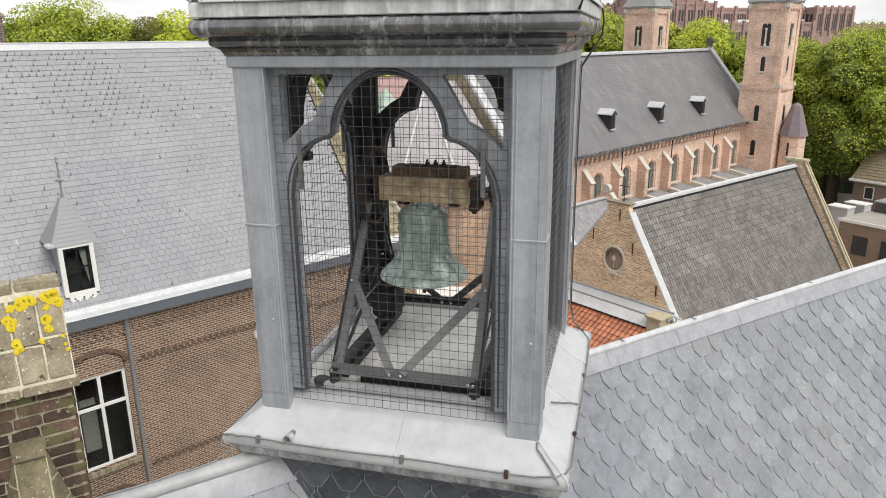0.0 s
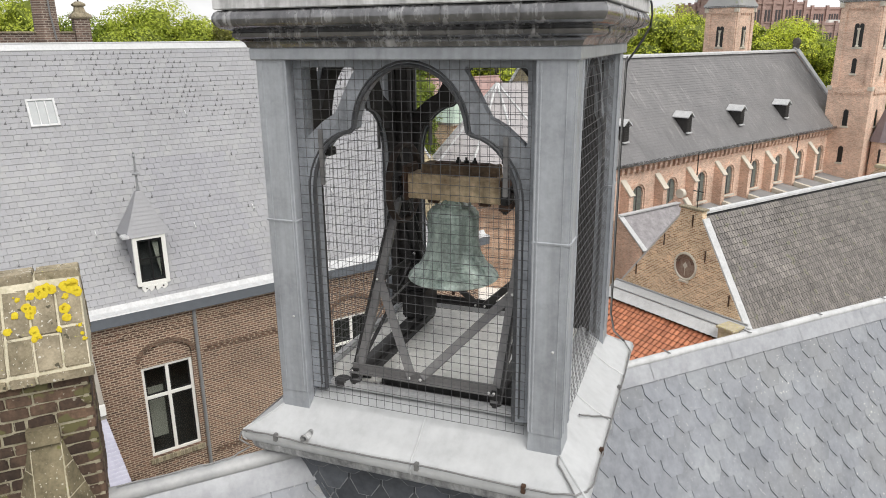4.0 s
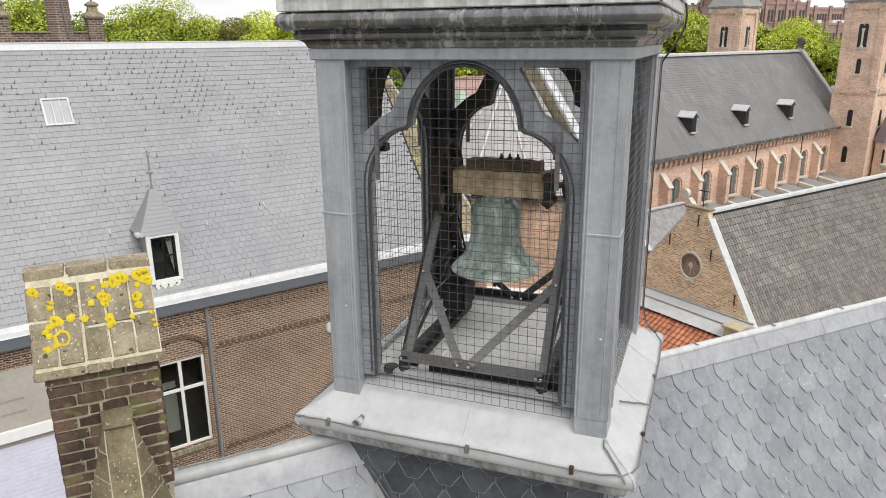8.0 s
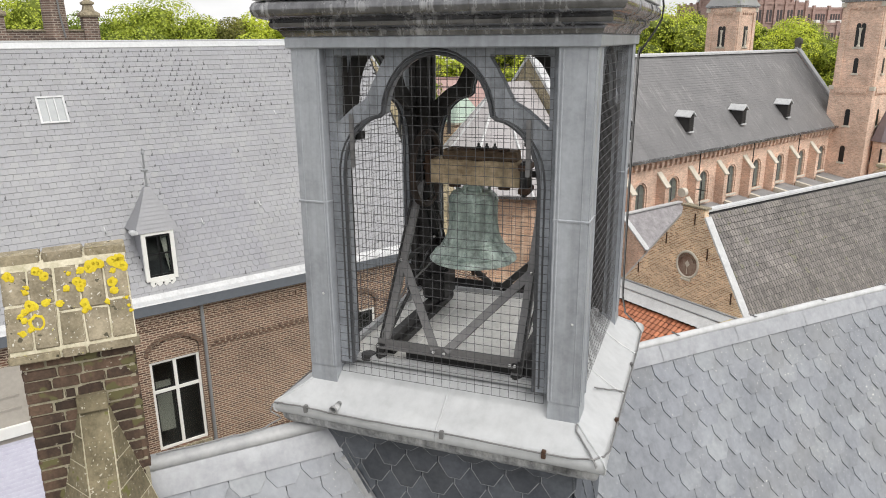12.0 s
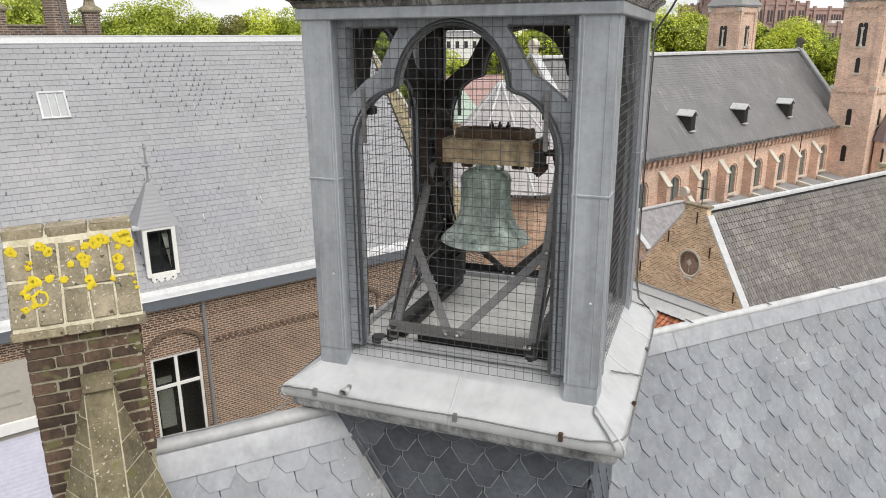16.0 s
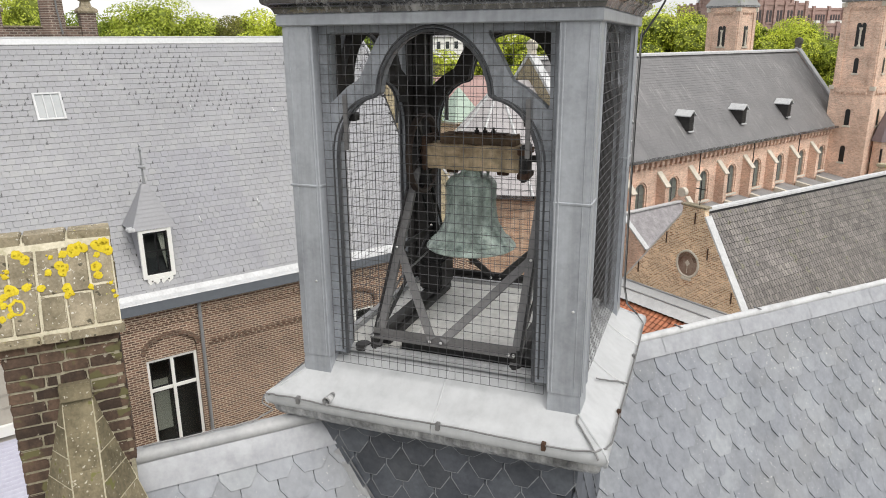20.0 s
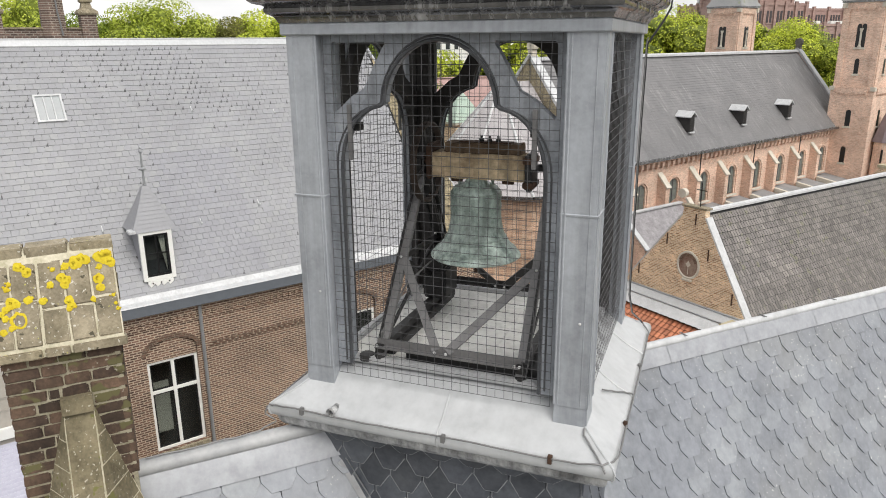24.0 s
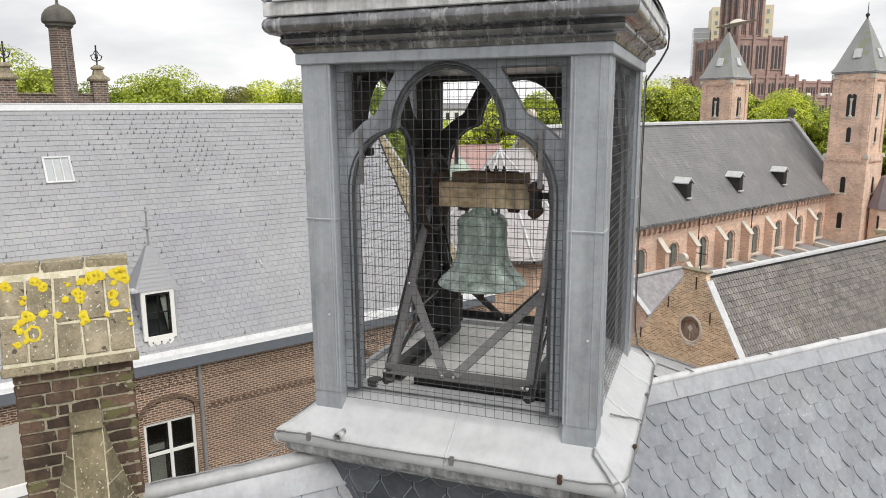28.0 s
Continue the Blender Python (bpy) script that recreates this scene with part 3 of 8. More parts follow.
# cornice: architrave strip, bowl and fascia
bm = bmesh.new()
square_loft(bm, [(0.6, 13.862), (0.868, 13.862), (0.874, 13.868), (0.874, 13.918), (0.868, 13.925), (0.6, 13.925)])
part("architrave", bm, ZINC, turret)
bm = bmesh.new()
corn = [(0.6, 13.925), (0.878, 13.925), (0.884, 13.940), (0.892, 13.954), (0.906, 13.964), (0.922, 13.971), (0.931, 13.983), (0.932, 13.997), (0.926, 14.006), (0.932, 14.012),
        (0.950, 14.016), (0.972, 14.022), (0.989, 14.036), (0.999, 14.056), (0.999, 14.078), (0.990, 14.098), (0.974, 14.110), (0.6, 14.112)]
square_loft(bm, corn)
cornice = part("cornice", bm, LEAD_DARK, turret, "stained dark lead cornice with a bowed moulding")
for m in QUARTERS:
    for x in (-0.42, 0.25, 0.62):
        bm = bmesh.new()
        rod(bm, [(x, -h - 0.001, z) for h, z in corn[1:17]], 0.004, 6)
        part("joint", moved(bm, m), LEAD_DARK, cornice)
bm = bmesh.new()
square_loft(bm, [(0.6, 14.113), (0.985, 14.113), (0.991, 14.118), (0.991, 14.183), (0.982, 14.19), (0.6, 14.19)])
fascia = part("fascia", bm, LEAD_FASCIA, turret, "streaked lead fascia strip")
spire_prof = [(0.985, 14.191), (0.62, 14.80), (0.36, 15.4), (0.12, 16.2), (0.02, 16.6)]
bm = bmesh.new()
square_loft(bm, spire_prof)
spire = part("spire", bm, SLATE_SHADE, turret, "slated pyramid roof of the turret")
for m in QUARTERS:
    bm = bmesh.new()
    rod(bm, [(h + 0.004, -h - 0.004, z + 0.006) for h, z in spire_prof], 0.018, 8)
    part("hip_roll", moved(bm, m), LEAD, spire)
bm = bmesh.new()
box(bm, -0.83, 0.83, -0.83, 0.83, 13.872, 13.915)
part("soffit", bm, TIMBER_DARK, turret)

# trefoil tracery, wire mesh and moulding on each of the four sides
Z0, ZC, ZT = 11.955, 13.49, 13.835
left_lobe = arc(-0.305, 13.15, 0.27, 0.35, 180, 96, 8)
crown = arc(0, ZC, 0.312, ZT - ZC, 176, 4, 16)
right_lobe = [(-a, b) for a, b in reversed(left_lobe)]
hole = [(-0.575, Z0)] + left_lobe + crown + right_lobe + [(0.575, Z0)]
spandrel = [(-0.615, 13.82), (-0.60, 13.828), (-0.305, 13.828), (-0.298, 13.815), (-0.33, 13.765), (-0.372, 13.69), (-0.402, 13.63), (-0.428, 13.585), (-0.50, 13.545), (-0.57, 13.485), (-0.61, 13.45), (-0.62, 13.46)]
spandrels = [spandrel, [(-a, b) for a, b in reversed(spandrel)]]
board = [(INNER, Z0), (INNER, 13.87), (-INNER, 13.87), (-INNER, Z0)]
CELL = 0.0516
wire_v = bpy.data.meshes.new("wire")
b2 = bmesh.new()
rod(b2, [(0, 0, 11.905), (0, 0, 13.862)], 0.0017, 4)
b2.to_mesh(wire_v)
b2.free()
wire_h = bpy.data.meshes.new("wire")
b2 = bmesh.new()
rod(b2, [(-0.645, 0, 0), (0.645, 0, 0)], 0.0017, 4)
b2.to_mesh(wire_h)
b2.free()
wire_v.materials.append(WIRE)
wire_h.materials.append(WIRE)
for k, m in enumerate(QUARTERS):
    bm = bmesh.new()
    plate(bm, board + hole, spandrels, m @ Matrix.Translation((0, -0.795, 0)), 0.03)
    tr = part("tracery", bm, TIMBER_GREY, turret, "grey trefoil-headed tracery board", smooth=False)
    bm = bmesh.new()
    plate(bm, board + [(a * 1.01, b) for a, b in hole], [[(a * 0.99, 13.63 + (b - 13.63) * 0.97) for a, b in s] for s in spandrels], m @ Matrix.Translation((0, -0.762, 0)), 0.05)
    # three sides take near-black timber, standing in for shade inside the turret
    part("backing", bm, TIMBER_GREY if k == 0 else TIMBER_DARK, tr, "timber backing of the tracery, blackened on three sides for shade", smooth=False)
    bm = bmesh.new()
    rod(bm, [(a, -0.797, b) for a, b in hole], 0.011, 6)
    part("moulding", moved(bm, m), MOULDING, tr)
    # thin groove beside the moulding, drawn as a dark raised rod
    bm = bmesh.new()
    rod(bm, [(a * 1.055, -0.796, ZC + (b - ZC) * (1.06 if b > ZC else 0.985)) for a, b in hole], 0.006, 6)
    part("bead_line", moved(bm, m), MOULDING, tr)
    for sx in (-1, 1):
        bm = bmesh.new()
        box(bm, sx * 0.515 - 0.013, sx * 0.515 + 0.013, -0.812, -0.797, 13.20, 13.50, 0.003)
        part("strap", moved(bm, m), STEEL_GREY, tr, "dark iron strap")
        bm = bmesh.new()
        box(bm, sx * 0.50 - 0.018, sx * 0.50 + 0.018, -0.765, -0.70, 13.355, 13.40, 0.003)
        part("strap_block", moved(bm, m), STEEL_DARK, tr)
    mesh_frame = new("wire_mesh")
    mesh_frame.parent = turret
    mesh_frame["label"] = "square grey wire mesh across the opening"
    lie = m @ Matrix.Translation((0, -0.828, 0))
    n = 25
    for i in range(n + 1):
        ob = shared("wire", wire_v, mesh_frame, lie @ Matrix.Translation((-0.645 + 1.29 * i / n, 0, 0)))
    j = 0
    while 11.915 + j * CELL < 13.86:
        shared("wire", wire_h, mesh_frame, lie @ Matrix.Translation((0, -0.003, 11.907 + j * CELL)))
        j += 1

# lead floor inside, with a low curb all round
bm = bmesh.new()
box(bm, -0.69, 0.69, -0.69, 0.69, 11.90, 11.952)
part("floor", bm, LEAD_FLOOR, turret, "pale grey lead floor")
for m in QUARTERS:
    bm = bmesh.new()
    box(bm, -0.66, 0.66, -0.74, -0.69, 11.94, 11.985, 0.008)
    part("curb", moved(bm, m), LEAD, turret)
for x in (-0.30, 0.18):
    bm = bmesh.new()
    rod(bm, [(x, -0.66, 11.953), (x, 0.66, 11.953)], 0.006, 6)
    part("floor_seam", bm, LEAD_FLOOR, turret)
for y in (-0.28, 0.05, 0.37):
    bm = bmesh.new()
    rod(bm, [(-0.66, y, 11.952), (0.66, y, 11.952)], 0.004, 6)
    part("floor_seam", bm, LEAD_FLOOR, turret)

# ---- bell, yoke and frame ----
AX_Z = 13.07
BELL_X = -0.05
bell = thing("bell", "green patinated bronze bell hanging from a timber yoke", "bell", TURRET @ pose(BELL_X, 0, 0))
prof_b = [(0.0, 12.952), (0.06, 12.952), (0.105, 12.946), (0.138, 12.930), (0.158, 12.905), (0.165, 12.875), (0.163, 12.82), (0.163, 12.76), (0.168, 12.70), (0.180, 12.64), (0.203, 12.585),
          (0.238, 12.54), (0.272, 12.507), (0.292, 12.487), (0.297, 12.475), (0.288, 12.467), (0.262, 12.485), (0.222, 12.54), (0.186, 12.62), (0.158, 12.72), (0.150, 12.82), (0.140, 12.89), (0.0, 12.92)]
bm = bmesh.new()
turned(bm, prof_b, 56, caps=False)
bmesh.ops.remove_doubles(bm, verts=bm.verts[:], dist=0.0005)
part("bell_body", bm, BRONZE, bell)
for z, r, w in ((12.893, 0.162, 0.006), (12.872, 0.165, 0.005), (12.812, 0.1635, 0.006), (12.795, 0.163, 0.005), (12.60, 0.197, 0.006), (12.580, 0.206, 0.006), (12.515, 0.264, 0.007)):
    bm = bmesh.new()
    turned(bm, [(r - 0.006, z - w), (r + 0.004, z - w * 0.4), (r + 0.004, z + w * 0.4), (r - 0.006, z + w)], 56, caps=False)
    part("moulded_band", bm, BRONZE, bell)
bm = bmesh.new()
turned(bm, [(0.078, 12.948), (0.074, 12.960), (0.066, 12.968), (0.066, 12.984), (0.05, 12.986)], 20)
part("crown", bm, BRONZE, bell)
for k in range(6):
    a = radians(60 * k + 15)
    bm = bmesh.new()
    rod(bm, [(r * math.cos(a), r * math.sin(a), z) for r, z in ((0.105, 12.944), (0.108, 12.965), (0.095, 12.981), (0.07, 12.984))], 0.011, 8)
    part("canon", bm, BRONZE, bell, "bronze hanging loop on the crown")
bm = bmesh.new()
rod(bm, [(0, 0, 12.92), (0, 0.0, 12.70), (0, 0, 12.50)], 0.012, 8)
turned(bm, [(0.01, 12.52), (0.03, 12.50), (0.042, 12.465), (0.036, 12.43), (0.018, 12.40), (0.012, 12.36), (0.012, 12.34)], 12)
part("clapper", bm, RUST, bell, "iron clapper with a round ball")

yoke = thing("bell_yoke", "weathered oak yoke beam strapped with rusty iron", "yoke", TURRET @ pose(-0.015, 0, 0))
bm = bmesh.new()
prism(bm, [(-0.31, -0.085, 12.988), (-0.31, 0.085, 12.988), (-0.31, 0.088, 13.148), (-0.31, -0.088, 13.148)], (0.62, 0, 0))
bmesh.ops.bevel(bm, geom=bm.edges[:], offset=0.007, segments=2, affect="EDGES")
bmesh.ops.subdivide_edges(bm, edges=[e for e in bm.edges if e.calc_length() > 0.4], cuts=14)
jitter(bm, 0.0035, 31)
part("beam", bm, YOKE_WOOD, yoke)
bm = bmesh.new()
box(bm, -0.225, 0.27, -0.068, 0.07, 13.146, 13.212, 0.006)
bmesh.ops.subdivide_edges(bm, edges=[e for e in bm.edges if e.calc_length() > 0.3], cuts=12)
jitter(bm, 0.004, 32)
part("top_board", bm, YOKE_DARK, yoke, "rotten dark top board of the yoke")
for x in (0.0, 0.055, 0.11):
    bm = bmesh.new()
    rod(bm, [(x, 0, 12.975), (x, 0, 13.255)], 0.008, 8)
    turned(bm, [(0.016, 13.220), (0.016, 13.236)], 6, (x, 0, 0))
    part("bolt", bm, STEEL_DARK, yoke)
bm = bmesh.new()
box(bm, -0.14, 0.20, -0.04, 0.04, 13.211, 13.220, 0.002)
part("bolt_plate", bm, RUST, yoke, "rusty bearing plate under the bolts")
for x in (-0.17, -0.14, 0.17, 0.20):
    bm = bmesh.new()
    turned(bm, [(0.024, 12.962), (0.026, 12.972), (0.026, 12.990)], 8, (x, -0.03, 0))
    part("nut", bm, RUST, yoke, "rusty nut under the beam")
bm = bmesh.new()
box(bm, -0.345, -0.305, -0.095, 0.095, 12.975, 13.20, 0.01)
part("end_strap", bm, RUST, yoke)
bm = bmesh.new()
box(bm, 0.305, 0.352, -0.10, 0.06, 12.93, 13.165, 0.012)
part("end_plate", bm, STEEL_DARK, yoke, "dark iron gudgeon plate")
for z in (12.97, 13.12):
    bm = bmesh.new()
    box(bm, 0.295, 0.362, -0.108, 0.066, z - 0.018, z + 0.018, 0.004)
    part("end_strap", bm, RUST, yoke)
for sx in (-1, 1):
    bm = bmesh.new()
    rod(bm, [(sx * 0.30, 0, AX_Z), (sx * 0.44, 0, AX_Z)], 0.022, 10)
    part("axle", bm, STEEL_DARK, yoke)
# swinging wheel on the yoke
bm = bmesh.new()
ringp = []
for r, x in ((0.25, -0.345), (0.262, -0.35), (0.262, -0.385), (0.25, -0.39), (0.235, -0.385), (0.235, -0.35)):
    ringp.append([(x, r * math.cos(2 * math.pi * i / 40), AX_Z + r * math.sin(2 * math.pi * i / 40)) for i in range(40)])
loft(bm, ringp + [ringp[0]], caps=False)
wheel = part("wheel", bm, RUST_DARK, yoke, "dark rusty iron bell wheel")
for a in (20, 110, 200, 290):
    bm = bmesh.new()
    c, s = math.cos(radians(a)), math.sin(radians(a))
    bar(bm, (-0.362, 0.03 * c, AX_Z + 0.03 * s), (-0.362, 0.245 * c, AX_Z + 0.245 * s), 0.012, 0.03)
    part("spoke", bm, STEEL_DARK, wheel)

frame_thing = thing("bell_trestle", "bolted grey steel trestle carrying the bell", "trestle", TURRET)


def angle_iron(bm, p, q, w, t=0.006):
    d, s, u = across(p, q)
    ring = lambda c: [c + s * a + u * b for a, b in ((-w / 2, -w / 2), (w / 2, -w / 2), (w / 2, -w / 2 + t), (-w / 2 + t, -w / 2 + t), (-w / 2 + t, w / 2), (-w / 2, w / 2))]
    return loft(bm, [ring(Vector(p)), ring(Vector(q))])


for sx, x in ((-1, -0.43), (1, 0.45)):
    top = (x * 0.98, 0, 13.02)
    # front leg and brace in grey steel, back ones in near-black steel
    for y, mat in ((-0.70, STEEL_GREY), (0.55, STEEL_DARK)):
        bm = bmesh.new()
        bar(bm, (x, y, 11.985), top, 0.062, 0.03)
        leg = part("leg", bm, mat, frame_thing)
        bm = bmesh.new()
        bar(bm, (x + sx * 0.022, y, 11.985), (top[0] + sx * 0.022, 0.0, 13.02), 0.012, 0.06)
        part("flange", bm, STEEL_DARK, leg)
        bm = bmesh.new()
        turned(bm, [(0.034, 11.953), (0.036, 11.96), (0.036, 11.99), (0.03, 11.995)], 12, (x, y, 0))
        part("foot", bm, STEEL_DARK, leg, "black rubber foot")
        # V braces to the middle of the bottom bar
        t = 0.52
        hi = (x + (top[0] - x) * t, y + (0 - y) * t, 11.985 + (13.02 - 11.985) * t)
        lo = (sx * 0.035 - 0.03, y, 12.075)
        along = (Vector(lo) - Vector(hi)).normalized()
        face = Vector((1, 0, 0)).cross(Vector((0, -y, 1.035))).normalized()
        side = face.cross(along).normalized()
        bm = bmesh.new()
        loft(bm, [[Vector(c) + side * (i * 0.026) + face * (j * 0.006) for i, j in ((-1, -1), (1, -1), (1, 1), (-1, 1))] for c in (hi, lo)])
        part("brace", bm, mat, frame_thing)
        for c in (hi, lo):
            bm = bmesh.new()
            turned(bm, [(0.009, 0), (0.009, 0.006), (0.004, 0.01)], 8)
            part("bolt", moved(bm, Matrix.Translation((c[0], c[1] - 0.03, c[2])) @ Matrix.Rotation(radians(90), 4, "X")), BOLT, frame_thing)
    bm = bmesh.new()
    bar(bm, (x, -0.72, 12.04), (x, 0.6, 12.04), 0.05, 0.05)
    part("side_rail", bm, STEEL_DARK, frame_thing)
    bm = bmesh.new()
    bar(bm, (x, -0.34, 12.50), (x, 0.27, 12.50), 0.012, 0.035)
    part("tie", bm, STEEL_DARK, frame_thing)
    for y0, y1 in ((-0.34, 0.5), (0.27, -0.62)):
        bm = bmesh.new()
        bar(bm, (x, y0, 12.50), (x, y1, 12.06), 0.01, 0.03)
        part("side_brace", bm, STEEL_DARK, frame_thing)
    bm = bmesh.new()
    box(bm, x - 0.045, x + 0.045, -0.07, 0.07, 12.985, 13.12, 0.015)
    part("bearing", bm, STEEL_DARK, frame_thing, "black bearing block")
    bm = bmesh.new()
    turned(bm, [(0.05, -0.055), (0.05, 0.055)], 16)
    part("bearing_cap", moved(bm, Matrix.Translation((x, 0, AX_Z)) @ Matrix.Rotation(radians(90), 4, "Y")), RUST, frame_thing)
# the back cross bar is near-black, the front one grey
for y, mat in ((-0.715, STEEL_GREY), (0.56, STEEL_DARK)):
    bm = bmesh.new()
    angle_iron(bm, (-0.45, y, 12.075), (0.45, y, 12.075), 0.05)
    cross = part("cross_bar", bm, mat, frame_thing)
    for x in (-0.43, 0.42, 0.45):
        bm = bmesh.new()
        turned(bm, [(0.009, 0), (0.009, 0.006), (0.004, 0.01)], 8)
        part("bolt", moved(bm, Matrix.Translation((x, y - 0.027, 12.07)) @ Matrix.Rotation(radians(90), 4, "X")), BOLT, cross)
bm = bmesh.new()
box(bm, -0.28, 0.55, -0.66, -0.58, 11.955, 12.02, 0.006)
part("bearer", bm, STEEL_DARK, frame_thing, "black bearer beam under the frame")
bm = bmesh.new()
box(bm, -0.50, -0.38, -0.6, 0.5, 11.955, 12.012, 0.006)
part("bearer", bm, STEEL_DARK, frame_thing)
bm = bmesh.new()
box(bm, 0.40, 0.52, -0.6, 0.5, 11.955, 12.012, 0.006)
part("bearer", bm, STEEL_DARK, frame_thing)

motor = thing("bell_motor", "black electric bell motor with a belt and gear case", "motor", TURRET @ pose(-0.42, 0.28, 12.066))
bm = bmesh.new()
box(bm, -0.07, 0.10, -0.14, 0.12, 0.0, 0.22, 0.015)
part("gear_case", bm, STEEL_DARK, motor)
bm = bmesh.new()
turned(bm, [(0.085, -0.13), (0.095, -0.12), (0.095, 0.10), (0.085, 0.12), (0.03, 0.13)], 20)
part("motor_body", moved(bm, Matrix.Translation((0.03, 0.0, 0.30)) @ Matrix.Rotation(radians(90), 4, "X")), STEEL_DARK, motor)
for i in range(5):
    bm = bmesh.new()
    turned(bm, [(0.103, -0.006), (0.103, 0.006)], 20)
    part("cooling_fin", moved(bm, Matrix.Translation((0.03, -0.08 + 0.04 * i, 0.30)) @ Matrix.Rotation(radians(90), 4, "X")), STEEL_DARK, motor)
for y in (-0.04, 0.03):
    bm = bmesh.new()
    rod(bm, [(0.06, y, 0.38), (0.05, y - 0.16, 0.72), (0.04, y - 0.30, 1.0)], 0.008, 6)
    part("drive_belt", bm, STEEL_DARK, motor)
bm = bmesh.new()
rod(bm, [(-0.02, -0.95, -0.06), (-0.02, -0.93, 0.05), (0.0, -0.6, 0.25), (0.02, -0.2, 0.30)], 0.007, 6)
part("cable", bm, WIRE_LIGHT, motor)
# two dark feed pipes by the front foot
junction = thing("junction_box", "black round junction box on the lead floor", "junction box", TURRET @ pose(-0.52, -0.70, 11.953))
bm = bmesh.new()
turned(bm, [(0.05, 0), (0.052, 0.006), (0.05, 0.03), (0.042, 0.036)], 16)
part("lid", bm, STEEL_DARK, junction)

# ---- main roof under the turret ----
PITCH = radians(63)
CP, SP, TP = math.cos(PITCH), math.sin(PITCH), math.tan(PITCH)
main_roof = thing("slate_roof", "steep grey slate roof with a lead-capped ridge", "roof", ROOF, kind="structure")
bm = bmesh.new()
run = 4.6
prism(bm, [(0, -run, -run * TP), (0, 0, 0), (0, run, -run * TP), (0, run - 0.3, -run * TP), (0, 0, -0.6), (0, -run + 0.3, -run * TP)], (13, 0, 0))
part("roof_deck", bm, UNDERLAY, main_roof)
bm = bmesh.new()
prism(bm, [(12.6, -run, -run * TP), (12.6, 0, -0.3), (12.6, run, -run * TP), (12.6, run, GROUND_Z - 11.5), (12.6, -run, GROUND_Z - 11.5)], (0.3, 0, 0))
part("end_wall", bm, BRICK_HOUSE, main_roof)
bm = bmesh.new()
for y in (-run, run - 0.3):
    box(bm, 0, 13, y, y + 0.3, GROUND_Z - 11.5, -run * TP)
part("side_wall", bm, BRICK_HOUSE, main_roof)


def on_slope(x, s, up=0.0):
    """A point of the near slope: x along the ridge, s down the slope, up off it."""
    return Vector((x, -s * CP - up * SP, -s * SP + up * CP))


# lead ridge: a roll on top and an apron in lengths on the near side
def ridge_roll(x0, x1, name):
    bm = bmesh.new()
    n = max(2, int((x1 - x0) / 0.35))
    rnd = random.Random(int(x0 * 10))
    rings = []
    for i in range(n + 1):
        x = x0 + (x1 - x0) * i / n
        dz, r = rnd.uniform(-0.004, 0.004), (0.048 if x1 < 2 else 0.030) + rnd.uniform(-0.003, 0.003)
        rings.append([(x, r * 1.15 * math.cos(2 * math.pi * k / 12), 0.0 + dz + r * math.sin(2 * math.pi * k / 12)) for k in range(12)])
    loft(bm, rings)
    # near length gets darker lead, painting in the duller light it stands in
    return part(name, bm, LEAD if x1 < 2 else LEAD_PALE, main_roof, "lead ridge roll, near length darkened for duller light")


ridge_roll(0.0, 1.22, "ridge_roll")
ridge_roll(3.30, 13.0, "ridge_roll")
for x0, x1 in ((0.0, 1.25), (3.3, 3.9), (3.9, 4.75), (4.75, 5.6), (5.6, 6.45), (6.45, 7.3), (7.3, 8.9), (8.9, 10.5)):
    for side in (1, -1):
        bm = bmesh.new()
        n = 6
        low_s = 0.205 if x1 < 2 else 0.165
        a = [[on_slope(x0 + (x1 - 0.004 - x0) * i / n, s, u) for i in range(n + 1)] for s, u in ((0.02, 0.020), (0.10, 0.030), (low_s, 0.031), (low_s, 0.022), (0.02, 0.010))]
        loft(bm, a, caps=False, closed=False)
        if side < 0:
            for v in bm.verts:
                v.co.y = -v.co.y
        part("ridge_apron", bm, LEAD_APRON, main_roof, "pale grey lead apron under the ridge roll")
for x in (4.1, 5.0, 5.9, 6.8):
    bm = bmesh.new()
    box(bm, x - 0.006, x + 0.006, -0.045, 0.045, 0.034, 0.040, 0.001)
    part("ridge_clip", bm, WIRE_LIGHT, main_roof)

# hexagonal slates, one mesh shared by the pieces
SW, SR = 0.2235, 0.143


def slate_mesh(w, length, cut, thick=0.008, drop=0.016, seed=0, edge=False):
    rnd = random.Random(seed)
    j = lambda a: a + rnd.uniform(-0.003, 0.003)
    out = [(-w / 2, length), (w / 2, length), (w / 2, j(cut * 1.1)), (j(w / 2 - cut * 0.75), 0), (j(-w / 2 + cut * 0.75), 0), (-w / 2, j(cut * 1.1))]
    bm = bmesh.new()
    rise = lambda b: drop * (1 - b / length) + 0.002
    lo = [bm.verts.new((a, b, rise(b))) for a, b in out]
    hi = [bm.verts.new((a * 0.985, b + (0.002 if b < 0.1 else 0), rise(b) + thick)) for a, b in out]
    if edge:
        top = [bm.verts.new((a * 0.94, b + (0.006 if b < 0.1 else 0), rise(b) + thick + 0.0005)) for a, b in out]
        bm.faces.new(top)
        for i in range(2, 6):
            f = bm.faces.new((hi[i], hi[(i + 1) % 6], top[(i + 1) % 6], top[i]))
            f.material_index = 1
        bm.faces.new((hi[0], hi[1], top[1], top[0]))
        bm.faces.new((hi[1], hi[2], top[2], top[1]))
    else:
        bm.faces.new(hi)
    for i in range(6):
        bm.faces.new((lo[i], lo[(i + 1) % 6], hi[(i + 1) % 6], hi[i]))
    bmesh.ops.recalc_face_normals(bm, faces=bm.faces[:])
    me = bpy.data.meshes.new("slate")
    bm.to_mesh(me)
    bm.free()
    return me


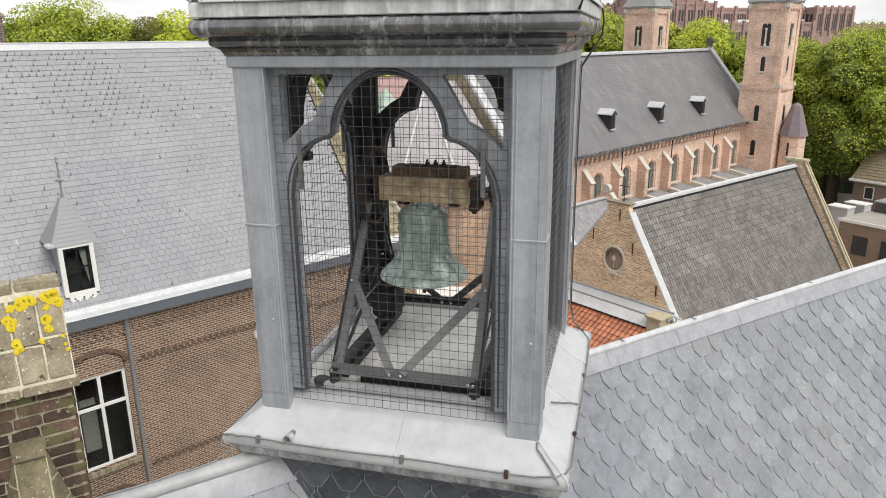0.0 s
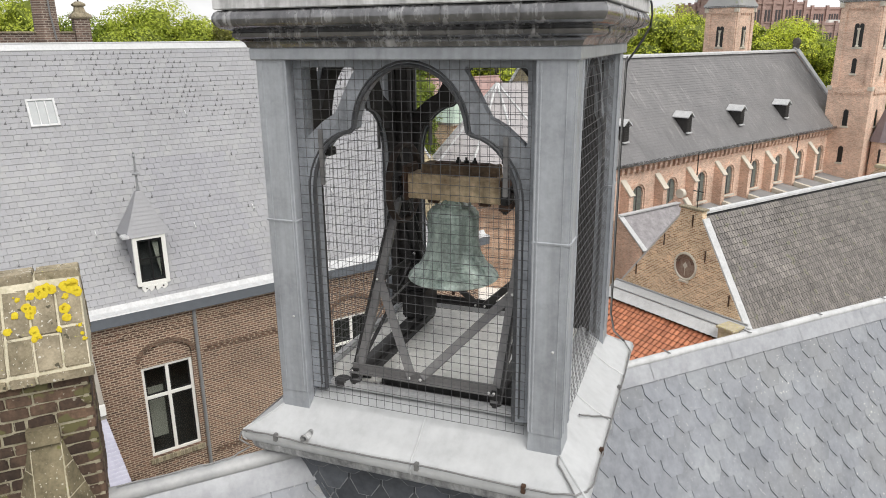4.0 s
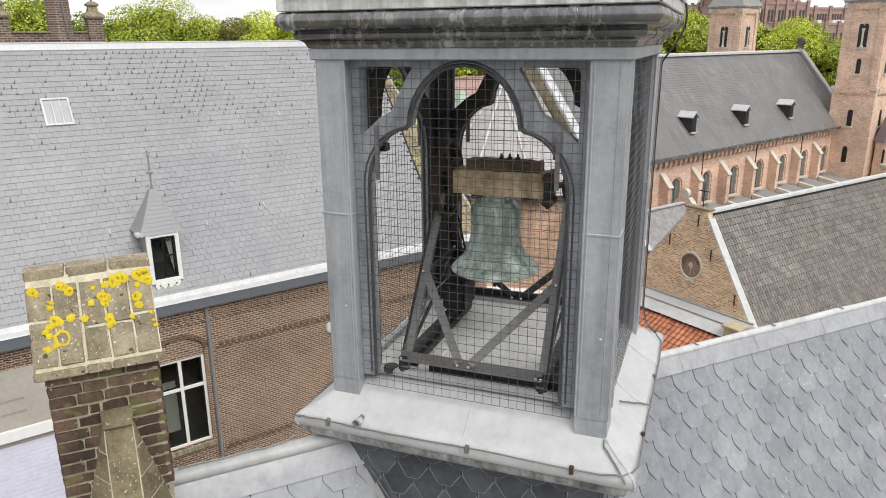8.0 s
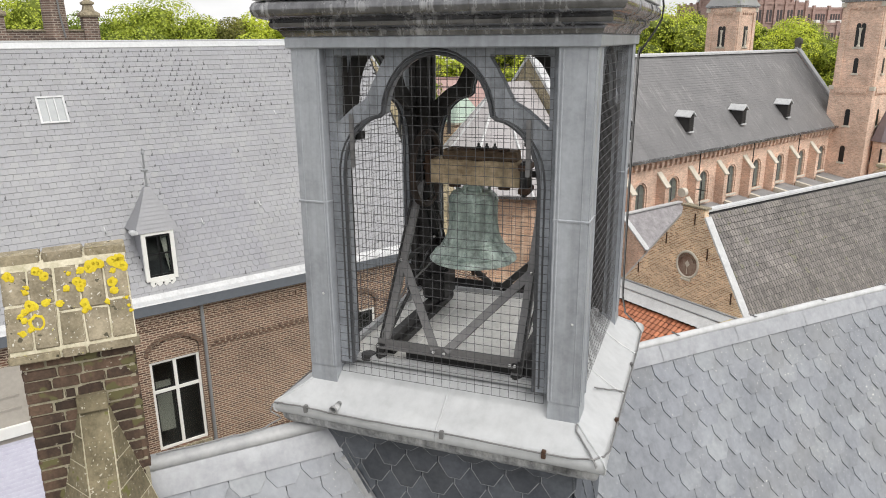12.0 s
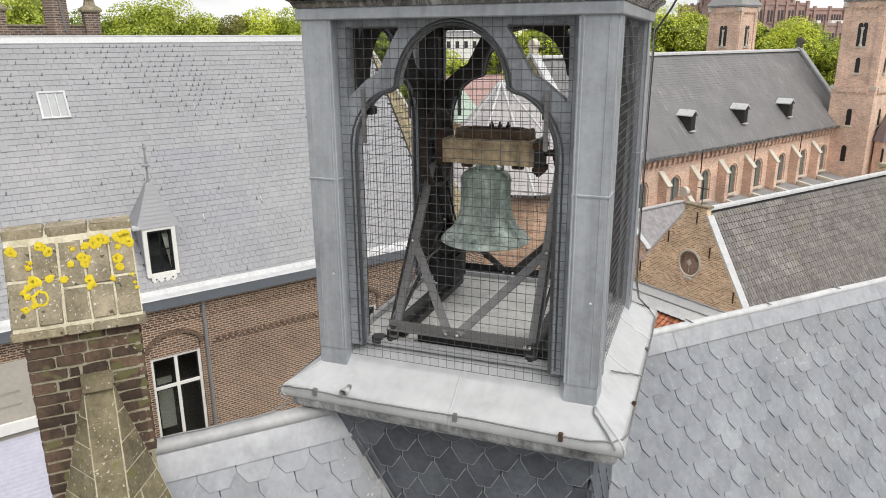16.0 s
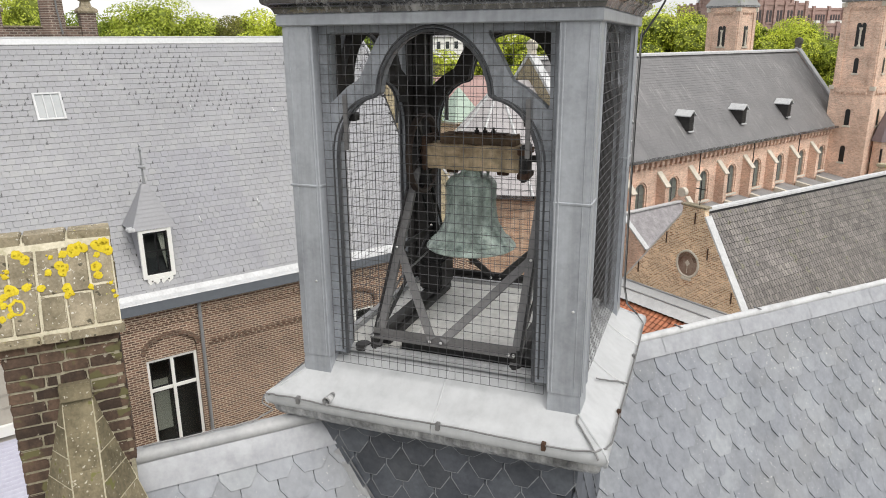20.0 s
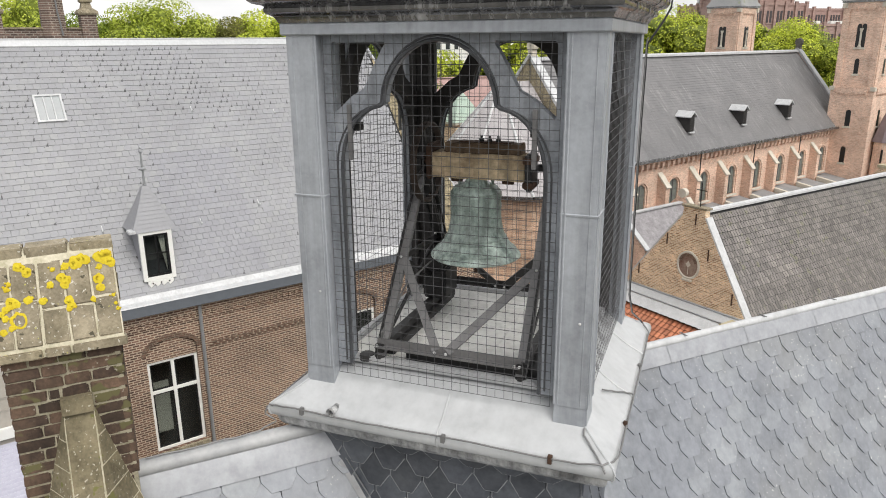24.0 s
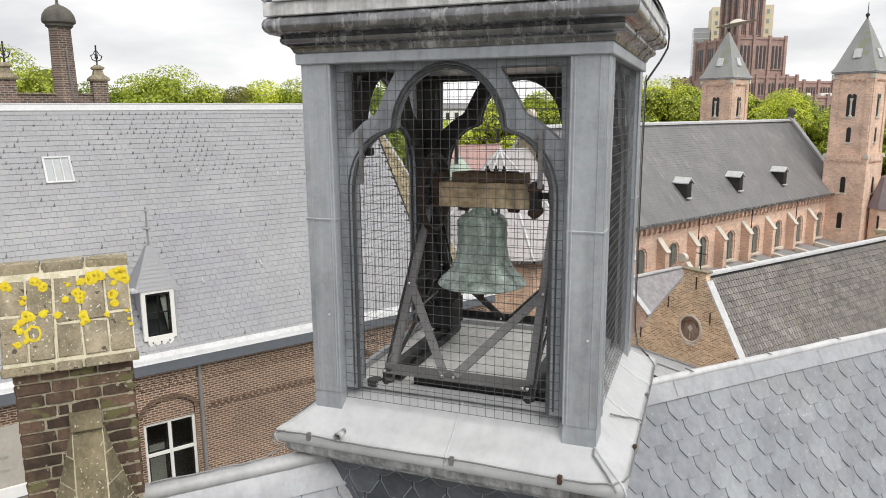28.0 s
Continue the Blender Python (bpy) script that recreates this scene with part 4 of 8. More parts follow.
SLATES = [slate_mesh(SW - 0.003, 0.25, 0.07, seed=i) for i in range(5)]
for me in SLATES:
    me.materials.append(SLATE)


def joined(name, pieces, material, parent, label=""):
    """Many placed copies of small meshes as one object of kind stuff."""
    verts, faces = [], []
    cache = {}
    for me, m in pieces:
        if me.name not in cache:
            cache[me.name] = ([v.co.copy() for v in me.vertices], [tuple(p.vertices) for p in me.polygons])
        vs, fs = cache[me.name]
        base = len(verts)
        verts += [(m @ v)[:] for v in vs]
        faces += [tuple(i + base for i in f) for f in fs]
    me = bpy.data.meshes.new(name)
    me.from_pydata(verts, [], faces)
    me.materials.append(material)
    ob = new(name, me)
    ob.parent = parent
    ob["kind"] = "stuff"
    if label:
        ob["label"] = label
    return ob


slope_frame = Matrix(((1, 0, 0, 0), (0, CP, -SP, 0), (0, SP, CP, 0), (0, 0, 0, 1)))
rnd = random.Random(5)
near_slates, far_slates = [], []
rows = 26
for k in range(rows):
    s = 0.325 + SR * k
    off = 4.34 + (0.5 * SW if k % 2 else 0)
    i0 = math.ceil((0.03 - off) / SW)
    for i in range(i0, int((12.4 - off) / SW)):
        x = off + i * SW
        # the turret shaft and its flashing take the place of some slates
        cxx = x
        y = -s * CP
        wx = -2.891 + cxx * math.cos(radians(48.7)) - y * math.sin(radians(48.7))
        wy = 2.659 + cxx * math.sin(radians(48.7)) + y * math.cos(radians(48.7))
        lx, ly = wx + 1.405, wy - 4.319
        if abs(lx) < 0.80 and abs(ly) < 0.80:
            continue
        m = Matrix.Translation(on_slope(x, s)) @ slope_frame @ pose(0, 0, 0, rnd.uniform(-0.5, 0.5), rnd.uniform(-0.5, 0.5), rnd.uniform(-0.8, 0.8))
        (near_slates if x < 7.6 and s < 2.2 else far_slates).append((SLATES[rnd.randrange(5)], m))
picked, rest = near_slates[:300], near_slates[300:] + far_slates
SLATE_PIECES = [("slate", me, main_roof, m) for me, m in picked]
joined("slates", rest, SLATE, main_roof, "more hexagonal grey slates down the slope")

# lead valley where the slope meets the turret
bm = bmesh.new()
c48, s48 = math.cos(radians(48.7)), math.sin(radians(48.7))


def roof_local(lx, ly):
    """Turret plan to roof plan."""
    wx, wy = lx - 1.405 + 2.891, ly + 4.319 - 2.659
    return wx * c48 + wy * s48, -wx * s48 + wy * c48


pts = []
for i in range(9):
    lx = -0.835 + 1.67 * i / 8
    x, y = roof_local(lx, -0.838)
    if y > 0.0:
        continue
    pts.append((x, y))
strip = []
for x, y in pts:
    s = -y / CP
    strip.append((on_slope(x - 0.05, s + 0.02, 0.022), on_slope(x - 0.01, s, 0.026), on_slope(x, s, 0.06)))
vs = [[bm.verts.new(p) for p in r] for r in strip]
for a, b in zip(vs, vs[1:]):
    for i in range(2):
        bm.faces.new((a[i], a[i + 1], b[i + 1], b[i]))
bmesh.ops.solidify(bm, geom=bm.faces[:], thickness=0.004)
part("flashing", bm, LEAD_PALE, main_roof, "pale lead flashing against the turret")

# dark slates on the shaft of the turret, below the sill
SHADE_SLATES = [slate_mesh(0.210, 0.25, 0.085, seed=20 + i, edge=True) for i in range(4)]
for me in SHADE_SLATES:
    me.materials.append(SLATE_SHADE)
    me.materials.append(SLATE_EDGE)
for q, m4 in enumerate(QUARTERS):
    for k in range(8):
        z = 11.44 - 0.135 * k
        for i in range(-4, 5):
            x = i * 0.215 + (0.1075 if k % 2 else 0)
            if abs(x) > 0.80:
                continue
            m = m4 @ Matrix.Translation((x, -0.826, z)) @ Matrix(((1, 0, 0, 0), (0, 0, -1, 0), (0, 1, 0, 0), (0, 0, 0, 1))) @ pose(0, 0, 0, rnd.uniform(-0.6, 0.6), 0, rnd.uniform(-1, 1))
            if z + 0.25 > 11.55:
                m = m @ Matrix.Diagonal((1, (11.545 - z) / 0.25, 1, 1))
            SLATE_PIECES.append(("slate", SHADE_SLATES[rnd.randrange(4)], base_shaft, m))
# slates on the lower courses of the spire
SP_SLATES = [slate_mesh(0.202, 0.2, 0.004, thick=0.005, drop=0.008, seed=40 + i) for i in range(3)]
for me in SP_SLATES:
    me.materials.append(LEAD_LIGHT)
ang = math.atan2(0.609, 0.365)
for q, m4 in enumerate(QUARTERS):
    for k in range(6):
        d = -0.012 + 0.13 * k
        half = 0.985 - d * math.cos(ang)
        for i in range(-5, 6):
            x = i * 0.205 + (0.1 if k % 2 else 0)
            if abs(x) > half - 0.08:
                continue
            m = m4 @ Matrix.Translation((x, -0.99 + d * math.cos(ang), 14.191 + d * math.sin(ang))) @ Matrix.Rotation(ang, 4, "X") @ pose(0, 0, 0, rnd.uniform(-0.6, 0.6), 0, rnd.uniform(-1, 1))
            SLATE_PIECES.append(("slate", SP_SLATES[rnd.randrange(3)], spire, m))

# mossy joints and a tuft of lichen on the lowest panels of the spire
for x in (-0.90, -0.692, -0.487, -0.282, -0.077, 0.128, 0.333, 0.538, 0.743, 0.93):
    bm = bmesh.new()
    rod(bm, [(x + 0.0, -0.995 + d * math.cos(ang) - 0.014 * math.sin(ang), 14.191 + d * math.sin(ang) + 0.013 * math.cos(ang)) for d in (0.0, 0.06, 0.12)], 0.0035, 5)
    part("mossy_joint", jitter(bm, 0.001, int(x * 100)), MOSS, spire, "thin line of yellow-green moss")
bm = bmesh.new()
for k in range(14):
    bmesh.ops.create_icosphere(bm, subdivisions=1, radius=0.008 + 0.004 * (k % 3), matrix=Matrix.Translation((-0.285 + 0.012 * math.cos(k * 2.4) * (k % 4) * 0.5, -1.002 + 0.004 * (k % 2), 14.198 + 0.009 * (k % 5))))
part("lichen_tuft", jitter(bm, 0.002, 4), LICHEN, spire, "tuft of yellow lichen")

# ---- lightning conductor round the turret ----
conductor = thing("lightning_conductor", "thin grey lightning conductor clipped along the turret sill", "cable", TURRET)
runs = [
    [(-1.03, -1.035, 11.72), (-0.95, -1.04, 11.724), (-0.8, -1.045, 11.728), (-0.6, -1.04, 11.715), (-0.3, -1.043, 11.722), (0.1, -1.04, 11.728), (0.5, -1.045, 11.724), (0.85, -1.04, 11.726), (0.97, -1.03, 11.735), (1.02, -0.98, 11.735), (1.04, -0.9, 11.728),
     (1.038, -0.5, 11.722), (1.04, 0.0, 11.726), (1.04, 0.5, 11.722), (1.035, 0.85, 11.725), (0.98, 0.92, 11.77), (0.90, 0.90, 11.85), (0.872, 0.87, 12.0), (0.868, 0.868, 12.6), (0.868, 0.868, 13.3), (0.872, 0.872, 13.80), (0.88, 0.88, 13.84)],
    [(0.845, -0.862, 11.83), (0.85, -0.90, 11.81), (0.90, -0.95, 11.775), (0.965, -1.03, 11.735), (0.99, -1.05, 11.70)],
    [(0.872, -0.40, 11.84), (0.93, -0.30, 11.79), (1.0, -0.22, 11.752), (1.035, -0.2, 11.735)],
    [(-1.0, -1.045, 11.72), (-1.04, -0.9, 11.71), (-1.045, -0.2, 11.715), (-0.98, 0.4, 11.75)],
    [(-1.04, -1.035, 11.71), (-1.05, -1.05, 11.66)] + [TURRET.inverted() @ (ROOF @ Vector((x, -0.01, z))) for x, z in ((0.80, 0.11), (0.70, 0.070), (0.60, 0.060), (0.5, 0.062), (0.25, 0.060), (0.05, 0.061))],
]
for r in runs:
    bm = bmesh.new()
    pts = [Vector(p) for p in r]
    fine = []
    for a, b in zip(pts, pts[1:]):
        for i in range(4):
            fine.append(a.lerp(b, i / 4) + Vector((0, 0, 0.003 * math.sin(7 * (a.x + a.y) + i))))
    rod(bm, fine + [pts[-1]], 0.0052, 6)
    part("cable", bm, WIRE_LIGHT, conductor)
for r, rad in (([(0.98, 0.92, 11.77), (0.90, 0.905, 11.85), (0.876, 0.876, 12.0), (0.873, 0.873, 12.6), (0.873, 0.873, 13.3), (0.877, 0.877, 13.66), (0.875, 0.92, 13.80), (0.965, 0.96, 13.945), (1.006, 0.985, 14.03), (1.012, 0.99, 14.106), (1.004, 0.99, 14.17), (0.955, 0.96, 14.30), (0.84, 0.86, 14.50)], 0.0075),
               ([(0.985, -1.0, 14.12), (1.005, -1.015, 14.17), (0.97, -0.985, 14.24), (0.86, -0.88, 14.42)], 0.007)):
    bm = bmesh.new()
    rod(bm, r, rad, 6)
    part("down_lead", bm, STEEL_DARK, conductor, "black down lead at the turret corner")
for x, y, mat in ((-0.80, -1.035, WIRE_LIGHT), (0.10, -1.035, WIRE_LIGHT), (0.70, -1.035, RUST), (1.03, -0.55, RUST), (1.03, 0.25, WIRE_LIGHT)):
    bm = bmesh.new()
    box(bm, x - 0.012, x + 0.012, y - 0.014, y + 0.014, 11.69, 11.738, 0.003)
    part("clip", bm, mat, conductor)
spout = thing("sill_outlet", "short stained outlet pipe in the lead sill", "outlet", TURRET @ pose(-0.60, -0.99, 11.745))
bm = bmesh.new()
loft(bm, [[(r * math.cos(a), y, r * math.sin(a)) for a in [2 * math.pi * k / 14 for k in range(14)]] for r, y in ((0.020, 0.03), (0.022, -0.045), (0.027, -0.05), (0.027, -0.056), (0.019, -0.057), (0.017, 0.02))], caps=False)
part("pipe", bm, LEAD_STREAKED, spout)
# black disc paints the shade inside the pipe
bm = bmesh.new()
turned(bm, [(0.018, -0.012), (0.018, 0.0)], 12)
part("dark_bore", moved(bm, Matrix.Rotation(radians(90), 4, "X")), STEEL_DARK, spout)

# ---- brick pier on the gable at the end of the ridge ----
pier = thing("gable_pier", "mossy dark brick gable pier with a lichened sloping cap", "brick pier", ROOF)
bm = bmesh.new()
box(bm, -0.505, 0.005, -0.248, 0.248, -3.2, 0.89)
core = part("mortar_core", bm, MORTAR_DARK, pier)
bm = bmesh.new()
prism(bm, [(-0.54, -0.29, 0.885), (-0.54, -0.29, 0.93), (-0.54, -0.045, 1.355), (-0.54, 0.045, 1.355), (-0.54, 0.29, 0.93), (-0.54, 0.29, 0.885)], (0.575, 0, 0))
cap = part("cap", bm, MORTAR, pier, "sloping cap of brick laid flat, spotted with yellow lichen")
PIECES = []
# bricks of the shaft
brick_s = {}


def brick_mesh(l, w, h, key):
    if key in brick_s:
        return brick_s[key]
    bm = bmesh.new()
    box(bm, 0, l, 0, w, 0, h, 0.005)
    jitter(bm, 0.0024, hash(key) % 97 if not isinstance(key, str) else len(key))
    finish(bm)
    me = bpy.data.meshes.new("brick")
    bm.to_mesh(me)
    bm.free()
    me.materials.append(BRICK_PIECE if key[0] != 9 else STONE_MOSS)
    brick_s[key] = me
    return me


COURSE, JOINT = 0.0635, 0.008
rnd = random.Random(11)
for k in range(24):
    z = 0.885 - COURSE * (k + 1) + JOINT
    patterns = ([0.108, 0.118, 0.118, 0.128], [0.152, 0.108, 0.224], [0.118, 0.118, 0.118, 0.118], [0.165, 0.052, 0.118, 0.136])
    lens = patterns[k % 4]
    for face in range(2):      # near face and the end that looks along the ridge
        x = -0.512 if face == 0 else -0.25
        for l in lens:
            me = brick_mesh(round(l, 3), 0.05, COURSE - JOINT, (1 + face, round(l, 3)))
            if face == 0:
                m = Matrix.Translation((x, -0.254 + rnd.uniform(-0.002, 0.002), z)) @ pose(0, 0, 0, 0, rnd.uniform(-0.5, 0.5), rnd.uniform(-0.5, 0.5))
                PIECES.append(("brick", me, core, m))
            elif k < 12:
                m = Matrix.Translation((0.016, x, z)) @ Matrix.Rotation(radians(90), 4, "Z")
                PIECES.append(("brick", me, core, m))
            x += l + 0.008
# sloping cap: columns of two bricks, a top course and a bottom course with a drip
ca = math.atan2(1.355 - 0.93, 0.245)
slope_len = math.hypot(0.425, 0.245)
for side in (1, -1):
    for col in range(5):
        x0 = -0.545 + col * 0.117
        w = 0.110
        cuts = (0.012, 0.19 + 0.05 * ((col * 7) % 3), slope_len - 0.06) if col % 2 else (0.012, 0.25 - 0.03 * (col % 3), slope_len - 0.06)
        for a, b in zip(cuts, cuts[1:]):
            me = brick_mesh(w, round(b - a - 0.007, 3), 0.03, (9, col, round(a, 2), side))
            m = Matrix.Translation((x0, -0.292, 0.932)) @ Matrix.Rotation(ca, 4, "X") @ Matrix.Translation((0, a, -0.028 + 0.0015 * (col % 2)))
            if side < 0:
                m = Matrix.Translation((-0.505, 0, 0)) @ Matrix.Rotation(radians(180), 4, "Z") @ m
            PIECES.append(("cap_brick", me, cap, m))
for i, (x0, w) in enumerate(((-0.545, 0.18), (-0.355, 0.19), (-0.155, 0.195))):
    me = brick_mesh(w, 0.12, 0.055, (9, 100 + i))
    PIECES.append(("cap_brick", me, cap, Matrix.Translation((x0, -0.06, 1.318))))
for i, (x0, w) in enumerate(((-0.552, 0.225), (-0.317, 0.11), (-0.197, 0.245))):
    me = brick_mesh(w, 0.07, 0.045, (9, 200 + i))
    PIECES.append(("cap_brick", me, cap, Matrix.Translation((x0, -0.302, 0.882))))
# yellow lichen rosettes on the near slope of the cap
rnd = random.Random(3)
rosettes = [(0.05, 0.83, 0.020), (0.08, 0.80, 0.013), (0.30, 0.83, 0.015), (0.27, 0.85, 0.02), (0.33, 0.78, 0.02), (0.62, 0.80, 0.016), (0.70, 0.83, 0.028), (0.74, 0.86, 0.022), (0.78, 0.84, 0.02),
            (0.88, 0.86, 0.022), (0.93, 0.85, 0.03), (0.97, 0.79, 0.022), (0.95, 0.88, 0.02), (0.58, 0.68, 0.022), (0.62, 0.65, 0.018), (0.60, 0.60, 0.018), (0.49, 0.62, 0.014), (0.86, 0.62, 0.022), (0.87, 0.52, 0.018),
            (0.20, 0.48, 0.024), (0.24, 0.46, 0.014), (0.32, 0.49, 0.017), (0.42, 0.46, 0.015), (0.15, 0.42, 0.015), (0.12, 0.38, 0.012), (0.14, 0.33, 0.013), (0.62, 0.43, 0.020), (0.63, 0.38, 0.018), (0.61, 0.34, 0.012), (0.80, 0.41, 0.012),
            (0.12, 0.19, 0.014), (0.18, 0.22, 0.012), (0.19, 0.68, 0.010), (0.17, 0.63, 0.012), (0.88, 0.75, 0.013), (0.96, 0.42, 0.008), (0.97, 0.33, 0.008), (0.98, 0.27, 0.009), (0.52, 0.78, 0.010)]
ring_spot = (0.24, 0.29, 0.044)
bm = bmesh.new()
lich = Matrix.Translation((-0.545, -0.292, 0.932)) @ Matrix.Rotation(ca, 4, "X") @ Matrix.Translation((0, 0, 0.0040))


def blob(bm, u, v, r, hollow=0.0):
    n = 14
    cx, cy = u * 0.58, 0.012 + v * (slope_len - 0.02)
    rr = [r * rnd.uniform(0.82, 1.08) for _ in range(n)]
    rim = [bm.verts.new(lich @ Vector((cx + q * math.cos(2 * math.pi * i / n), cy + q * 1.1 * math.sin(2 * math.pi * i / n), 0))) for i, q in enumerate(rr)]
    mid = [bm.verts.new(lich @ Vector((cx + q * 0.6 * math.cos(2 * math.pi * i / n), cy + q * 0.66 * math.sin(2 * math.pi * i / n), 0.0035))) for i, q in enumerate(rr)]
    for i in range(n):
        bm.faces.new((rim[i], rim[(i + 1) % n], mid[(i + 1) % n], mid[i]))
    if not hollow:
        bm.faces.new(mid)


for u, v, r in rosettes:
    blob(bm, u, v, r * 1.2)
    for _ in range(2):
        blob(bm, u + rnd.uniform(-0.03, 0.03), v + rnd.uniform(-0.03, 0.03), r * 0.5)
blob(bm, *ring_spot, hollow=1.0)
lichen = part("lichen", bm, LICHEN, cap, "yellow lichen rosettes")
lichen["kind"] = "stuff"

# broach coping that runs down from the pier: a sloping strip with widening brick flanks
CZ, CW, CL = 0.57, 0.28, 2.2
XL, XR = -0.290, -0.153


def broach(side, d, f, out=0.0):
    """A point of a flank: d below the top, f from the strip (0) to the wall (1)."""
    x0 = XL if side < 0 else XR
    p = Vector((x0 + side * CW * d * f, -0.25 - (1 - f) * d / TP, CZ - d))
    return p + Vector((side * 0.9, -0.4, 0.35)) * out


bm = bmesh.new()
tl0, tr0 = bm.verts.new((XL, -0.25, CZ)), bm.verts.new((XR, -0.25, CZ))
sl, sr = bm.verts.new(broach(-1, CL, 0)), bm.verts.new(broach(1, CL, 0))
wl0, wr0 = bm.verts.new(broach(-1, CL, 1)), bm.verts.new(broach(1, CL, 1))
for q in ((tl0, tr0, sr, sl), (tl0, sl, wl0), (tr0, wr0, sr), (sl, sr, wr0, wl0), (tl0, wl0, wr0, tr0)):
    bm.faces.new(q)
coping = part("coping", bm, MORTAR, pier, "mossy broach coping running down from the pier", smooth=False)
down = Vector((0, -1 / TP, -1))
for i in range(9):
    a, b = 0.004 + 0.17 * i, 0.004 + 0.17 * (i + 1) - 0.008
    bm = bmesh.new()
    ring = [(XL + 0.002, -0.25, CZ - 0.03), (XR - 0.002, -0.25, CZ - 0.03), (XR - 0.002, -0.252, CZ + 0.008), (XL + 0.002, -0.252, CZ + 0.008)]
    prism(bm, [Vector(p) + down * a for p in ring], down * (b - a))
    part("coping_stone", bm, STONE_COPING, coping)
for side in (-1, 1):
    for i in range(12):
        a, b = 0.012 + 0.135 * i, 0.012 + 0.135 * (i + 1) - 0.009
        n = 1 + int(i > 3) + int(i > 7)
        cuts = [k / n + (0.12 * (1 if i % 2 else -1) if 0 < k < n else 0) for k in range(n + 1)]
        for c0, c1 in zip(cuts, cuts[1:]):
            g = 0.006 / max(0.05, CW * b)
            bm = bmesh.new()
            quad = [(a, c0 + g), (a, c1 - g), (b, c1 - g), (b, c0 + g)]
            if a < 0.03:
                quad[0] = (a + 0.01, c0 + g)
            lo = [bm.verts.new(broach(side, d, f, -0.01)) for d, f in quad]
            hi = [bm.verts.new(broach(side, d, f, 0.004)) for d, f in quad]
            bm.faces.new(hi)
            for k in range(4):
                bm.faces.new((lo[k], lo[(k + 1) % 4], hi[(k + 1) % 4], hi[k]))
            part("coping_brick", bm, STONE_COPING, coping)
bm = bmesh.new()
box(bm, -0.294, -0.149, -0.30, -0.24, 0.555, 0.645, 0.006)
part("top_stone", bm, STONE_COPING, coping)
# the gable wall under the pier
bm = bmesh.new()
prism(bm, [(-0.36, -run, -run * TP), (-0.36, -0.2, 0.1), (-0.36, 0.2, 0.1), (-0.36, run, -run * TP), (-0.36, run, GROUND_Z - 11.5), (-0.36, -run, GROUND_Z - 11.5)], (0.36, 0, 0))
part("gable_wall", bm, BRICK_HOUSE, pier)

# ---- brick town house with a long slate roof ----
house = thing("brick_house", "brown brick town house with a long pale slate roof", "house", TOWN)
WY = 21.2                     # the wall that faces the turret
EAVE, RIDGE_Y, RIDGE_Z = 6.42, 26.5, 13.9
HX0, HX1 = -16.0, 17.6
HR1 = 15.4                    # where the ridge ends and the hip begins


def arched(x0, x1, z0, zs, rise, n=10):
    """An opening with a segmental head."""
    mid, half = (x0 + x1) / 2, (x1 - x0) / 2
    head = [(mid + half * math.cos(radians(180 - 180 * i / n)), zs + rise * math.sin(radians(180 * i / n))) for i in range(n + 1)]
    return [(x0, z0)] + head + [(x1, z0)]


openings = [(4.44, 5.98, 1.40, 4.70, 0.46), (4.46, 5.90, -4.3, 0.05, 0.46), (10.95, 12.50, 1.40, 4.70, 0.46)]
bm = bmesh.new()
plate(bm, [(HX0, GROUND_Z), (HX1, GROUND_Z), (HX1, 6.1), (HX0, 6.1)], [arched(*o) for o in openings], Matrix.Translation((0, WY, 0)), 0.35)
part("front_wall", bm, BRICK_HOUSE, house, smooth=False)
bm = bmesh.new()
box(bm, HX1 - 0.35, HX1, WY + 0.35, 31.8, GROUND_Z, 6.1)
part("end_wall", bm, BRICK_HOUSE, house)
bm = bmesh.new()
box(bm, HX0, HX1, 31.8, 32.1, GROUND_Z, 6.1)
part("back_wall", bm, BRICK_HOUSE, house)
# added dark sheet behind the windows, coloured as an unlit room
bm = bmesh.new()
box(bm, HX0, HX1 - 0.4, WY + 1.6, WY + 1.75, GROUND_Z, 6.0)
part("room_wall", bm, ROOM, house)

# brick bands: a dentil course under the gutter, two string courses
bm = bmesh.new()
x = HX0
while x < HX1:
    box(bm, x, x + 0.11, WY - 0.05, WY + 0.01, 5.62, 5.83)
    x += 0.215
ob = part("dentil_course", bm, BRICK_HOUSE, house)
bm = bmesh.new()
box(bm, HX0, HX1, WY - 0.07, WY + 0.01, 5.835, 6.1)
box(bm, HX0, HX1, WY - 0.025, WY + 0.01, 5.55, 5.615)
part("eaves_course", bm, BRICK_HOUSE, house)
for z, x, xe in ((4.52, 6.35, 10.6), (4.52, 12.75, HX1), (0.86, 6.35, HX1)):
    bm = bmesh.new()
    while x < xe:
        prism(bm, [(x, WY + 0.01, z), (x + 0.1, WY - 0.045, z), (x + 0.2, WY + 0.01, z)], (0, 0, 0.10))
        prism(bm, [(x + 0.1, WY + 0.01, z + 0.11), (x + 0.2, WY - 0.04, z + 0.11), (x + 0.3, WY + 0.01, z + 0.11)], (0, 0, 0.09))
        x += 0.2
    part("string_course", bm, BRICK_DARK, house, "darker toothed brick string course")

# box gutter with a white lead-lined edge
bm = bmesh.new()
loft(bm, [[(x, WY - 0.32, 6.12), (x, WY + 0.0, 6.10), (x, WY + 0.0, 6.40), (x, WY - 0.34, 6.44)] for x in (HX0, HX1 + 0.3)])
part("box_gutter", bm, GUTTER, house, "slate-blue timber box gutter")
bm = bmesh.new()
